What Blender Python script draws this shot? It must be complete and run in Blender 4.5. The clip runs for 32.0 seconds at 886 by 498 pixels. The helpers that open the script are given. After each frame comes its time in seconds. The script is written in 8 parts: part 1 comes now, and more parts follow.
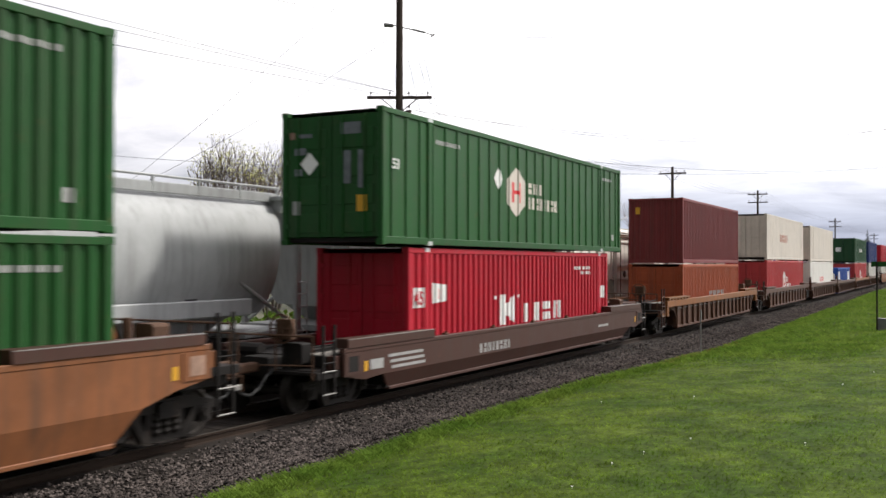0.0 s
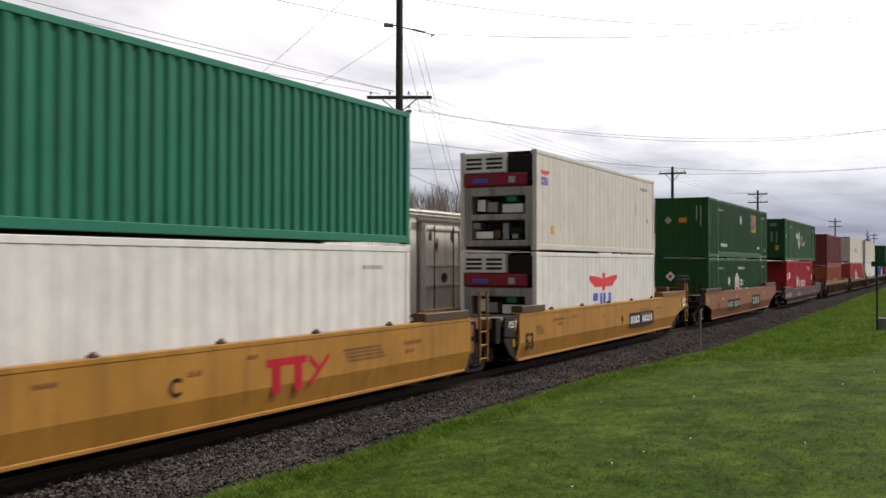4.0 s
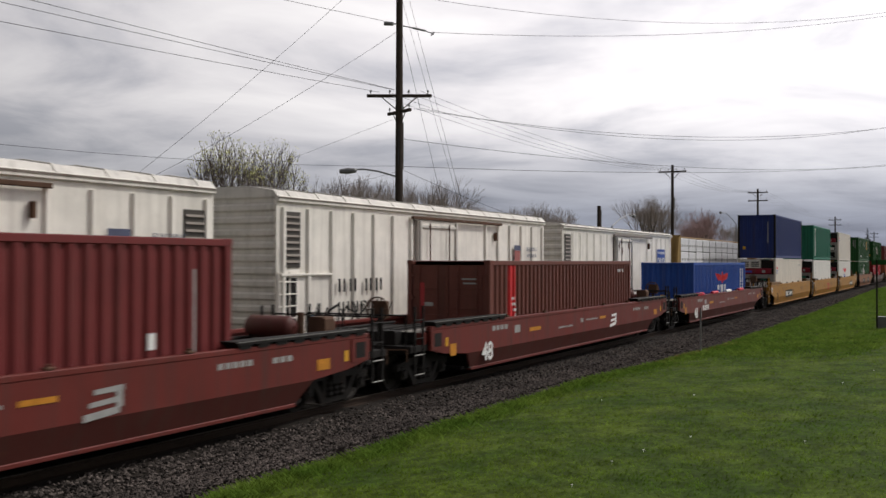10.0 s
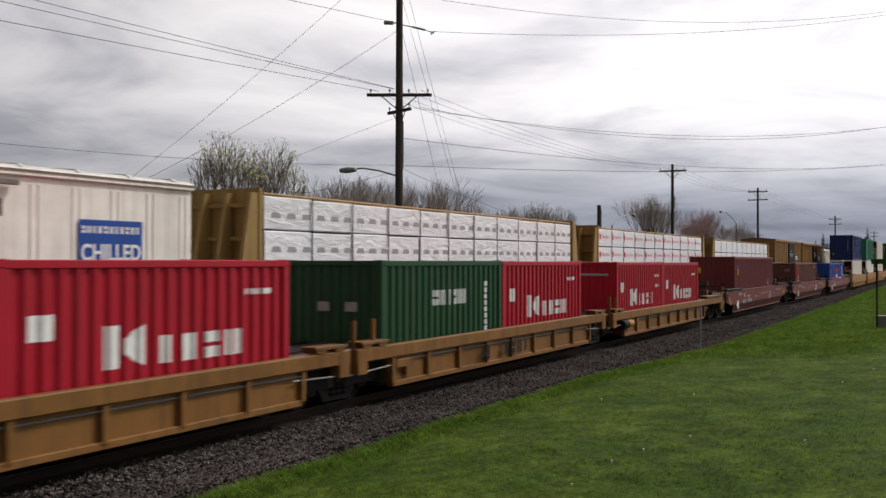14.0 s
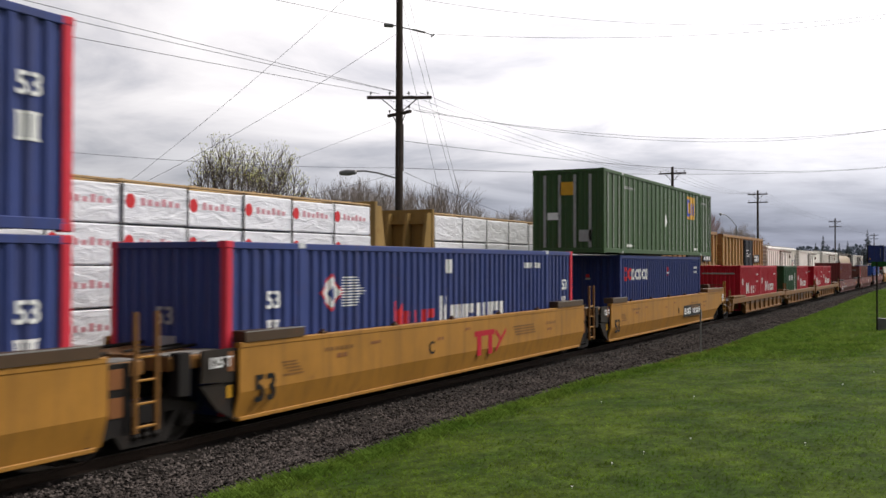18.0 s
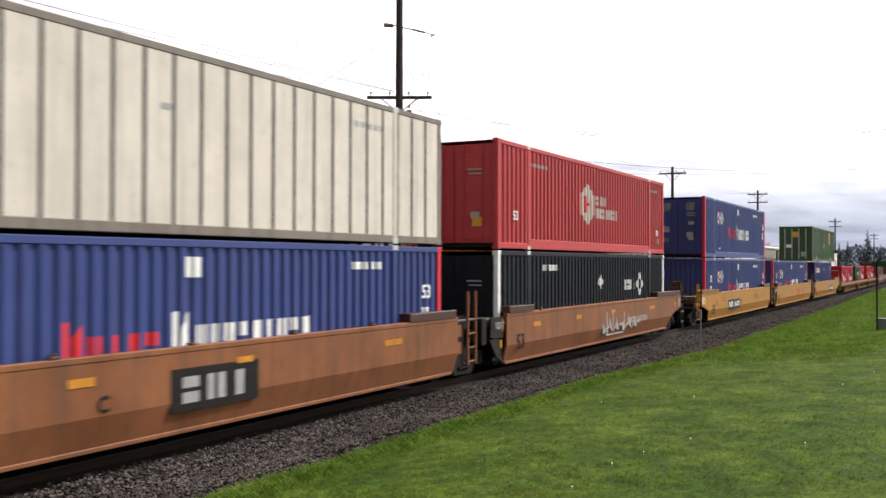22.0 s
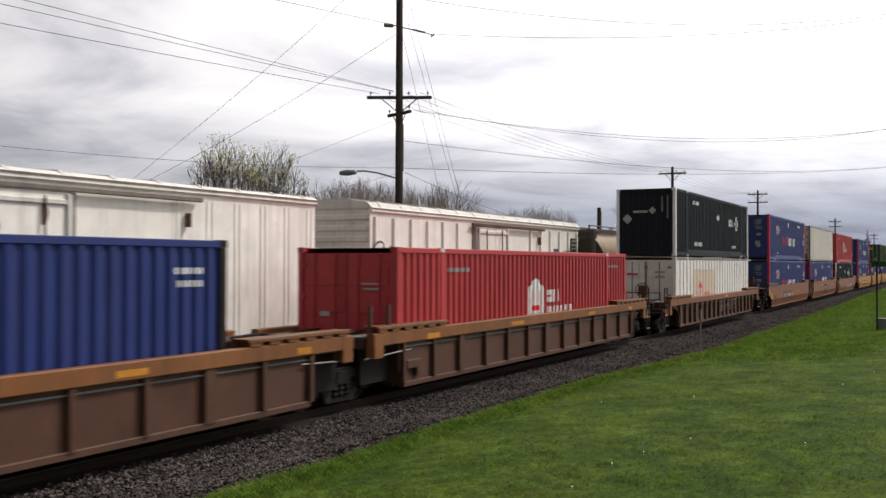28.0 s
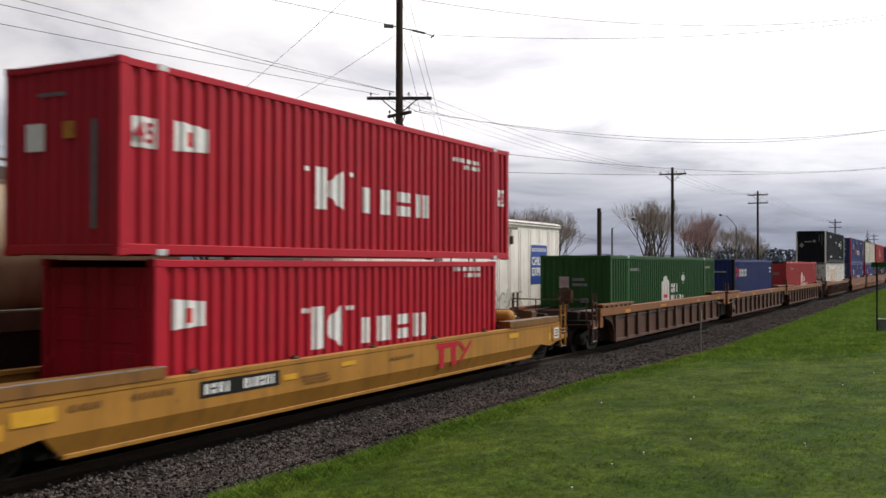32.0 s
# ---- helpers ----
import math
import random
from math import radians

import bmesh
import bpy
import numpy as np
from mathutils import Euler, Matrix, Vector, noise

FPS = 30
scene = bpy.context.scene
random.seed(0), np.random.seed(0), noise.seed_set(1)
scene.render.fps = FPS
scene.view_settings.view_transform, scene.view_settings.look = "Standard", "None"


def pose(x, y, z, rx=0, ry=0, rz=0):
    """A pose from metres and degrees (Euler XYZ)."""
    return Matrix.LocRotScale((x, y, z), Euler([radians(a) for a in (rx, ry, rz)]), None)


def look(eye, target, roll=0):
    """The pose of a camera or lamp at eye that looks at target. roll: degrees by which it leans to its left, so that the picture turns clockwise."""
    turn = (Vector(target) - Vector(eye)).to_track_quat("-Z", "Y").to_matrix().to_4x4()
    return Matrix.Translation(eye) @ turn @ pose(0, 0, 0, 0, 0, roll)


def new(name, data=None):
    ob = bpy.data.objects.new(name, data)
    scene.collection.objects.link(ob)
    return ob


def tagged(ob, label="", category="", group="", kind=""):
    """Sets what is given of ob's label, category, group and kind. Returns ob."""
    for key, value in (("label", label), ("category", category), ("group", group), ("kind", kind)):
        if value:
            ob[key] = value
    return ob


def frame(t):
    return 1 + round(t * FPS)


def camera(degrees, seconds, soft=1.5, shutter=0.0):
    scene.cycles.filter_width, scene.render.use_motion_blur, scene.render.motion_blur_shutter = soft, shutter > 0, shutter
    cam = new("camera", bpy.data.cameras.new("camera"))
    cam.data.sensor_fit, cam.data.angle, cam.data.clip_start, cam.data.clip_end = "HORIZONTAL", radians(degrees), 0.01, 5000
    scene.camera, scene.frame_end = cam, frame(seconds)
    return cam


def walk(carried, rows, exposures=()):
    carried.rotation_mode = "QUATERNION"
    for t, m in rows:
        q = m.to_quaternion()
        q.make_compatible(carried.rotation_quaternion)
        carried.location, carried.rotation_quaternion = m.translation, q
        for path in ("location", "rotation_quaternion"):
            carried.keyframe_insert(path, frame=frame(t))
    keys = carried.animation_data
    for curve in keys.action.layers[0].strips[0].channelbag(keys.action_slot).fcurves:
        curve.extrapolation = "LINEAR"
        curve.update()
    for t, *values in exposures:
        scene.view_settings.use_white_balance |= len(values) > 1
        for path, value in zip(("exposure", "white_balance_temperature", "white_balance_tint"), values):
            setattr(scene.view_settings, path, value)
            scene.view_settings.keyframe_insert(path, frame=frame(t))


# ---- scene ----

# World: x runs along the tracks in the stack train's direction, y to the far side, z up from the rail tops.
SECONDS = 32.0
cam = camera(48.77, SECONDS, soft=1.5, shutter=0.28)
EYE = (0.0, -11.83, 2.844)


def aim(lift):
    """The camera's pose on its tripod; lift in thousandths of a radian."""
    return pose(*EYE, 90.723 + math.degrees(lift / 1000), 0, -62.238) @ pose(0, 0, 0, 0, 0, 0.093)


LIFTS = ((0, 1.7), (1, 1.8), (2, 3.2), (3, 3.2), (4, 1.6), (5, 0.7), (6.5, 0), (8, 0), (10, 0), (12, 0), (12.6, -0.9), (13.5, -1.1),
         (15.5, 1.1), (16.5, 1.7), (18, 1.7), (19, 2.2), (20, 2.8), (21, 2.7), (22, 1.7), (23, 1.2), (24.5, 1.1), (25.5, 1.7),
         (28.5, 1.7), (29.5, 2.3), (30.2, 2.2), (31, 1.7), (32, 2.4))
EXPOSURES = ((0, 0.6), (1.5, 0.7), (2.5, 0.45), (3, 0.05), (4, 0.1), (5, 0.2), (7, 0.25), (8, -0.05), (9, -0.27), (13, -0.35), (14.5, -0.25), (16, -0.12),
             (17, 0.3), (18, 0.05), (19, 0.1), (20, 0.45), (21, 0.66), (22, 0.68), (23, 0.4), (24, 0.5), (25.5, 0.65), (26.5, 0.6), (28, 0.05), (29, 0.0), (30, 0.05),
             (31, 0.05), (32, 0.0))
walk(cam, [(t, aim(k)) for t, k in LIFTS], EXPOSURES)

# ---- light ----
SUN_WAY = Vector((1.72, -1.65, 2.59)).normalized()
world = bpy.data.worlds.new("overcast")
scene.world = world
world.use_nodes = True


def build_sky():
    nt = world.node_tree
    nd, ln = nt.nodes, nt.links
    nd.clear()
    out = nd.new("ShaderNodeOutputWorld")
    bg = nd.new("ShaderNodeBackground")
    sky = nd.new("ShaderNodeTexSky")
    sky.sky_type = "NISHITA"
    sky.sun_disc = False
    sky.sun_elevation = math.asin(SUN_WAY.z)
    sky.sun_rotation = math.atan2(SUN_WAY.x, SUN_WAY.y)
    dim = nd.new("ShaderNodeVectorMath")
    dim.operation = "SCALE"
    dim.inputs["Scale"].default_value = 0.1
    ln.new(sky.outputs[0], dim.inputs[0])
    co = nd.new("ShaderNodeTexCoord")
    sep = nd.new("ShaderNodeSeparateXYZ")
    ln.new(co.outputs["Generated"], sep.inputs[0])
    up = nd.new("ShaderNodeMath")
    up.operation = "MAXIMUM"
    ln.new(sep.outputs["Z"], up.inputs[0])
    up.inputs[1].default_value = 0.0
    lift = nd.new("ShaderNodeMath")
    lift.operation = "ADD"
    ln.new(up.outputs[0], lift.inputs[0])
    lift.inputs[1].default_value = 0.09
    px = nd.new("ShaderNodeMath")
    px.operation = "DIVIDE"
    py = nd.new("ShaderNodeMath")
    py.operation = "DIVIDE"
    ln.new(sep.outputs["X"], px.inputs[0])
    ln.new(sep.outputs["Y"], py.inputs[0])
    ln.new(lift.outputs[0], px.inputs[1])
    ln.new(lift.outputs[0], py.inputs[1])
    flat = nd.new("ShaderNodeCombineXYZ")
    ln.new(px.outputs[0], flat.inputs[0])
    ln.new(py.outputs[0], flat.inputs[1])
    clouds = nd.new("ShaderNodeTexNoise")
    clouds.inputs["Scale"].default_value = 0.95
    clouds.inputs["Detail"].default_value = 7
    clouds.inputs["Roughness"].default_value = 0.56
    clouds.inputs["Distortion"].default_value = 0.4
    ln.new(flat.outputs[0], clouds.inputs["Vector"])
    ramp = nd.new("ShaderNodeValToRGB")
    el = ramp.color_ramp.elements
    el[0].position, el[0].color = 0.34, (0.54, 0.525, 0.56, 1)
    el[1].position, el[1].color = 0.66, (1.0, 0.955, 0.945, 1)
    mid = el.new(0.5)
    mid.color = (0.82, 0.78, 0.79, 1)
    ln.new(clouds.outputs["Fac"], ramp.inputs[0])
    # a cloud deck is dimmer and bluer towards the horizon
    deep = nd.new("ShaderNodeMapRange")
    deep.interpolation_type = "SMOOTHSTEP"
    deep.inputs["From Min"].default_value = 0.02
    deep.inputs["From Max"].default_value = 0.17
    deep.inputs["To Min"].default_value = 0.0
    deep.inputs["To Max"].default_value = 1.0
    ln.new(up.outputs[0], deep.inputs["Value"])
    low = nd.new("ShaderNodeMixRGB")
    low.blend_type = "MULTIPLY"
    low.inputs["Fac"].default_value = 1
    tint = nd.new("ShaderNodeMixRGB")
    tint.inputs["Color1"].default_value = (0.20, 0.23, 0.315, 1)
    tint.inputs["Color2"].default_value = (1, 1, 1, 1)
    aside = nd.new("ShaderNodeMapRange")
    aside.inputs["From Min"].default_value, aside.inputs["From Max"].default_value = 0.72, 0.97
    aside.inputs["To Min"].default_value, aside.inputs["To Max"].default_value = 0.56, 0.0
    ln.new(sep.outputs["X"], aside.inputs["Value"])
    either = nd.new("ShaderNodeMath")
    either.operation = "MAXIMUM"
    ln.new(deep.outputs[0], either.inputs[0])
    ln.new(aside.outputs[0], either.inputs[1])
    ln.new(either.outputs[0], tint.inputs["Fac"])
    ln.new(ramp.outputs[0], low.inputs["Color1"])
    ln.new(tint.outputs[0], low.inputs["Color2"])
    # thinner cloud round the sun
    dot = nd.new("ShaderNodeVectorMath")
    dot.operation = "DOT_PRODUCT"
    ln.new(co.outputs["Generated"], dot.inputs[0])
    dot.inputs[1].default_value = Vector((0.84, -0.30, 0.43)).normalized()
    near = nd.new("ShaderNodeMapRange")
    near.inputs["From Min"].default_value = -0.4
    near.inputs["From Max"].default_value = 1.0
    ln.new(dot.outputs["Value"], near.inputs["Value"])
    bend = nd.new("ShaderNodeMath")
    bend.operation = "POWER"
    ln.new(near.outputs[0], bend.inputs[0])
    bend.inputs[1].default_value = 1.5
    thin = nd.new("ShaderNodeMapRange")
    thin.inputs["To Min"].default_value = 0.12
    thin.inputs["To Max"].default_value = 1.03
    ln.new(bend.outputs[0], thin.inputs["Value"])
    glow = nd.new("ShaderNodeVectorMath")
    glow.operation = "SCALE"
    ln.new(low.outputs[0], glow.inputs[0])
    ln.new(thin.outputs[0], glow.inputs["Scale"])
    mix = nd.new("ShaderNodeMixRGB")
    mix.inputs["Fac"].default_value = 0.93
    ln.new(dim.outputs[0], mix.inputs["Color1"])
    ln.new(glow.outputs[0], mix.inputs["Color2"])
    ln.new(mix.outputs[0], bg.inputs["Color"])
    bg.inputs["Strength"].default_value = 1.9
    ln.new(bg.outputs[0], out.inputs["Surface"])


build_sky()
sun = new("sun", bpy.data.lights.new("sun", "SUN"))
sun.data.energy = 2.35
sun.data.angle = radians(5)
sun.data.color = (1.0, 0.96, 0.9)
sun.matrix_world = look(SUN_WAY * 60, (0, 0, 0))

# ---- materials ----
MATS = {}


def surface(name, rgb, rough=0.6, metal=0.0, vary=0.25, grain=1.2, streak=0.0, streak_rgb=(0.06, 0.045, 0.035), bump=0.15, bump_scale=40.0,
            spread=0.06, spots=0.0, spot_rgb=(0.16, 0.06, 0.025)):
    """A painted or natural surface: tone at two scales, running dirt, rust spots, fine relief."""
    if name in MATS:
        return MATS[name]
    m = bpy.data.materials.new(name)
    MATS[name] = m
    m.use_nodes = True
    nt = m.node_tree
    nd, ln = nt.nodes, nt.links
    bsdf = nd["Principled BSDF"]
    co = nd.new("ShaderNodeTexCoord")
    big = nd.new("ShaderNodeTexNoise")
    big.inputs["Scale"].default_value = grain
    big.inputs["Detail"].default_value = 6
    big.inputs["Roughness"].default_value = 0.65
    ln.new(co.outputs["Object"], big.inputs["Vector"])
    tone = nd.new("ShaderNodeMapRange")
    tone.inputs["From Min"].default_value = 0.25
    tone.inputs["From Max"].default_value = 0.75
    tone.inputs["To Min"].default_value = 1 - vary
    tone.inputs["To Max"].default_value = 1 + vary
    ln.new(big.outputs["Fac"], tone.inputs["Value"])
    info = nd.new("ShaderNodeObjectInfo")
    each = nd.new("ShaderNodeMapRange")
    each.inputs["To Min"].default_value = 1 - spread
    each.inputs["To Max"].default_value = 1 + spread
    ln.new(info.outputs["Random"], each.inputs["Value"])
    both = nd.new("ShaderNodeMath")
    both.operation = "MULTIPLY"
    ln.new(tone.outputs[0], both.inputs[0])
    ln.new(each.outputs[0], both.inputs[1])
    col = nd.new("ShaderNodeVectorMath")
    col.operation = "SCALE"
    col.inputs[0].default_value = rgb
    ln.new(both.outputs[0], col.inputs["Scale"])
    last = col.outputs[0]
    if streak > 0:
        mp = nd.new("ShaderNodeMapping")
        mp.inputs["Scale"].default_value = (5, 5, 0.35)
        ln.new(co.outputs["Object"], mp.inputs["Vector"])
        run = nd.new("ShaderNodeTexNoise")
        run.inputs["Scale"].default_value = 1.0
        run.inputs["Detail"].default_value = 5
        ln.new(mp.outputs[0], run.inputs["Vector"])
        cut = nd.new("ShaderNodeMapRange")
        cut.inputs["From Min"].default_value = 0.48
        cut.inputs["From Max"].default_value = 0.78
        cut.inputs["To Max"].default_value = streak
        ln.new(run.outputs["Fac"], cut.inputs["Value"])
        dirt = nd.new("ShaderNodeMixRGB")
        dirt.inputs["Color2"].default_value = (*streak_rgb, 1)
        ln.new(cut.outputs[0], dirt.inputs["Fac"])
        ln.new(last, dirt.inputs["Color1"])
        last = dirt.outputs[0]
    if spots > 0:
        sp = nd.new("ShaderNodeTexNoise")
        sp.inputs["Scale"].default_value = 3.3
        sp.inputs["Detail"].default_value = 8
        sp.inputs["Roughness"].default_value = 0.7
        ln.new(co.outputs["Object"], sp.inputs["Vector"])
        cut = nd.new("ShaderNodeMapRange")
        cut.inputs["From Min"].default_value = 0.60
        cut.inputs["From Max"].default_value = 0.72
        cut.inputs["To Max"].default_value = spots
        ln.new(sp.outputs["Fac"], cut.inputs["Value"])
        rust = nd.new("ShaderNodeMixRGB")
        rust.inputs["Color2"].default_value = (*spot_rgb, 1)
        ln.new(cut.outputs[0], rust.inputs["Fac"])
        ln.new(last, rust.inputs["Color1"])
        last = rust.outputs[0]
    ln.new(last, bsdf.inputs["Base Color"])
    bsdf.inputs["Metallic"].default_value = metal
    bsdf.inputs["Specular IOR Level"].default_value = 0.22
    fine = nd.new("ShaderNodeTexNoise")
    fine.inputs["Scale"].default_value = bump_scale
    fine.inputs["Detail"].default_value = 4
    ln.new(co.outputs["Object"], fine.inputs["Vector"])
    rr = nd.new("ShaderNodeMapRange")
    rr.inputs["To Min"].default_value = max(rough - 0.15, 0.05)
    rr.inputs["To Max"].default_value = min(rough + 0.15, 1)
    ln.new(big.outputs["Fac"], rr.inputs["Value"])
    ln.new(rr.outputs[0], bsdf.inputs["Roughness"])
    if bump > 0:
        bp = nd.new("ShaderNodeBump")
        bp.inputs["Strength"].default_value = bump
        bp.inputs["Distance"].default_value = 0.01
        ln.new(fine.outputs["Fac"], bp.inputs["Height"])
        ln.new(bp.outputs[0], bsdf.inputs["Normal"])
    return m


def paint(name, rgb, streak=0.35, spots=0.25, vary=0.14, rough=0.5, **more):
    return surface(name, rgb, rough=rough, vary=vary, streak=streak, spots=spots, bump=0.06, bump_scale=18, **more)


def wrap_material():
    """White plastic sheeting with slanting wrinkles."""
    m = surface("white_lumber_wrap", (0.80, 0.80, 0.82), rough=0.35, vary=0.07, grain=2, bump=0.3, bump_scale=4, spread=0.04)
    nd, ln = m.node_tree.nodes, m.node_tree.links
    bsdf = nd["Principled BSDF"]
    co = nd.new("ShaderNodeTexCoord")
    mp = nd.new("ShaderNodeMapping")
    mp.inputs["Rotation"].default_value = (0, 0.7, 0)
    mp.inputs["Scale"].default_value = (1.0, 1, 3)
    ln.new(co.outputs["Object"], mp.inputs["Vector"])
    folds = nd.new("ShaderNodeTexNoise")
    folds.inputs["Scale"].default_value = 1.5
    folds.inputs["Detail"].default_value = 6
    folds.inputs["Distortion"].default_value = 0.6
    ln.new(mp.outputs[0], folds.inputs["Vector"])
    bp = nd.new("ShaderNodeBump")
    bp.inputs["Strength"].default_value = 1.0
    bp.inputs["Distance"].default_value = 0.07
    ln.new(folds.outputs["Fac"], bp.inputs["Height"])
    ln.new(bp.outputs[0], bsdf.inputs["Normal"])
    return m


GREEN = paint("green_paint", (0.010, 0.072, 0.013))
GREEN_DARK = paint("dark_green_paint", (0.016, 0.068, 0.026))
GREEN_OLIVE = paint("olive_green_paint", (0.046, 0.092, 0.034))
GREEN_SEA = paint("sea_green_paint", (0.018, 0.160, 0.100), streak=0.2)
BLUE = paint("blue_paint", (0.040, 0.060, 0.195))
BLUE_DEEP = paint("deep_blue_paint", (0.020, 0.036, 0.152))
BLUE_BRIGHT = paint("bright_blue_paint", (0.02, 0.075, 0.33))
RED = paint("crimson_paint", (0.41, 0.010, 0.026), streak=0.2)
RED_DIRTY = paint("dirty_red_panel_paint", (0.24, 0.012, 0.028), streak=0.6, spots=0.4)
RED_HUB = paint("faded_red_paint", (0.43, 0.046, 0.05), streak=0.2)
RED_POST = paint("red_post_paint", (0.62, 0.035, 0.06), streak=0.1)
ORANGE = paint("orange_paint", (0.320, 0.072, 0.028))
MAROON = paint("maroon_paint", (0.165, 0.029, 0.029))
BROWN_BOX = paint("dull_brown_paint", (0.150, 0.048, 0.036))
NAVY = paint("black_navy_paint", (0.007, 0.010, 0.015), streak=0.1, rough=0.65)
WHITE = paint("white_paint", (0.66, 0.64, 0.60), streak=0.14)
BEIGE = paint("beige_white_paint", (0.57, 0.515, 0.455), streak=0.16)
CREAM = paint("cream_paint", (0.60, 0.545, 0.475), streak=0.25)
POST_GREY = surface("galvanised_post", (0.52, 0.53, 0.53), rough=0.45, metal=0.3)
TAN = paint("tan_paint", (0.58, 0.47, 0.36), streak=0.2)
YELLOW_CAR = paint("yellow_car_paint", (0.36, 0.172, 0.030), streak=0.5, streak_rgb=(0.12, 0.065, 0.028), spots=0.5, spot_rgb=(0.17, 0.07, 0.025), vary=0.2)
YELLOW_OLD = paint("old_yellow_car_paint", (0.205, 0.096, 0.026), streak=0.75, streak_rgb=(0.085, 0.045, 0.022), spots=0.7, spot_rgb=(0.12, 0.05, 0.022), vary=0.25)
BROWN_CAR = paint("rust_brown_car_paint", (0.205, 0.080, 0.034), streak=0.6, spots=0.6, spot_rgb=(0.25, 0.135, 0.085), vary=0.3)
BROWN_RIB = paint("dull_rust_car_paint", (0.088, 0.043, 0.028), streak=0.7, spots=0.6, vary=0.28)
CHORD = paint("orange_brown_chord_paint", (0.205, 0.083, 0.030), streak=0.5, spots=0.6, vary=0.25)
# darker red: grime plus the leaning lower sheet's shade, put into the colour
RED_DARKENED = paint("darkened_oxide_red_paint", (0.078, 0.022, 0.018), streak=0.5)
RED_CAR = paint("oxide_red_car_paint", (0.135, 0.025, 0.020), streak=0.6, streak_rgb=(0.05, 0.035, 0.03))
RED_FADED = paint("faded_oxide_red_paint", (0.135, 0.030, 0.025), streak=0.6, streak_rgb=(0.16, 0.10, 0.09), spots=0.8, spot_rgb=(0.30, 0.25, 0.23), vary=0.3)
REDS = (RED_CAR, RED_FADED)
DARK_CAR = paint("dark_brown_car_paint", (0.065, 0.031, 0.024), streak=0.4)
TRUCK_IRON = surface("worn_truck_iron", (0.019, 0.016, 0.014), rough=0.7, metal=0.2, vary=0.4, spots=0.4, spot_rgb=(0.1, 0.06, 0.04))
STEEL_DARK = surface("grimy_steel", (0.015, 0.013, 0.012), rough=0.75, metal=0.2, vary=0.4, spots=0.5, spot_rgb=(0.09, 0.05, 0.03))
STEEL_RUST = surface("rusty_steel", (0.10, 0.055, 0.035), rough=0.8, metal=0.1, vary=0.4)
WHEEL_STEEL = surface("wheel_steel", (0.026, 0.022, 0.019), rough=0.65, metal=0.4, vary=0.3)
RAIL_STEEL = surface("rail_steel", (0.030, 0.019, 0.013), rough=0.8, metal=0.2, vary=0.3)
RAIL_TOP = surface("polished_rail_head", (0.10, 0.085, 0.07), rough=0.5, metal=0.8, vary=0.1)
INK_WHITE = surface("white_lettering", (0.78, 0.78, 0.76), rough=0.5, vary=0.12, grain=5, spread=0)
INK_RED = surface("red_lettering", (0.62, 0.035, 0.04), rough=0.5, vary=0.12, grain=5, spread=0)
INK_BLUE = surface("blue_lettering", (0.06, 0.09, 0.42), rough=0.5, vary=0.12, grain=5, spread=0)
INK_BLACK = surface("black_lettering", (0.008, 0.008, 0.008), rough=0.5, vary=0.12, grain=5, spread=0)
INK_GOLD = surface("golden_yellow_lettering", (0.62, 0.33, 0.03), rough=0.5, vary=0.12, grain=5, spread=0)
INK_AMBER = surface("worn_amber_reflector", (0.50, 0.21, 0.025), rough=0.5, vary=0.35, grain=6, spread=0.1)
BARE_STEEL = surface("worn_bare_steel", (0.27, 0.26, 0.245), rough=0.5, metal=0.3, vary=0.3, grain=5)
DUSTY_PLATE = surface("dusty_walkway_plate", (0.20, 0.185, 0.165), rough=0.8, vary=0.4, grain=3)
FADED_PINK = surface("faded_pinkish_primer", (0.30, 0.19, 0.14), rough=0.7, vary=0.35, grain=7)
INK_GREY = surface("faded_grey_lettering", (0.33, 0.33, 0.32), rough=0.5, vary=0.2, grain=5, spread=0)
INK_FAINT = surface("nearly_worn_off_lettering", (0.15, 0.165, 0.18), rough=0.6, vary=0.3, grain=6, spread=0)
# near-black grit: shade in the gaps between loose stones is painted in
BALLAST = surface("gap_shaded_grit", (0.012, 0.010, 0.009), rough=0.95, vary=0.55, grain=14, bump=0.9, bump_scale=30)
STONE = surface("crushed_stone", (0.13, 0.12, 0.115), rough=0.9, vary=0.35, grain=9, bump=0.2, spread=0.0)
TIE_WOOD = surface("creosoted_tie_wood", (0.022, 0.017, 0.014), rough=0.9, vary=0.4, grain=6)
POLE_WOOD = surface("weathered_pole_wood", (0.055, 0.042, 0.034), rough=0.9, vary=0.3, grain=4)
CABLE = surface("dark_cable", (0.03, 0.03, 0.034), rough=0.6, vary=0.1)
BARK = surface("grey_brown_bark", (0.14, 0.12, 0.105), rough=0.95, vary=0.35, grain=5)
TWIG = surface("thin_twigs", (0.33, 0.285, 0.255), rough=0.95, vary=0.25)
TWIG_DARK = surface("grey_brown_twigs", (0.17, 0.14, 0.125), rough=0.95, vary=0.25)
TWIG_RED = surface("reddish_twigs", (0.36, 0.25, 0.24), rough=0.95, vary=0.25)
BUD = surface("spring_buds", (0.58, 0.57, 0.20), rough=0.8, vary=0.3)
# distance haze is put into these two base colours: greyed needles, blue woods
CONIFER = surface("haze_greyed_needles", (0.10, 0.12, 0.13), rough=0.95, vary=0.4)
HILL = surface("haze_tinted_woods", (0.10, 0.125, 0.155), rough=1, vary=0.2, grain=0.02, bump=0)
RUBBER = surface("black_rubber", (0.025, 0.025, 0.025), rough=0.7)
GLASS_GREY = surface("lamp_lens", (0.35, 0.35, 0.34), rough=0.3)
LAMP_GREY = surface("grey_lamp_metal", (0.22, 0.22, 0.22), rough=0.5, metal=0.5)
WRAP = wrap_material()
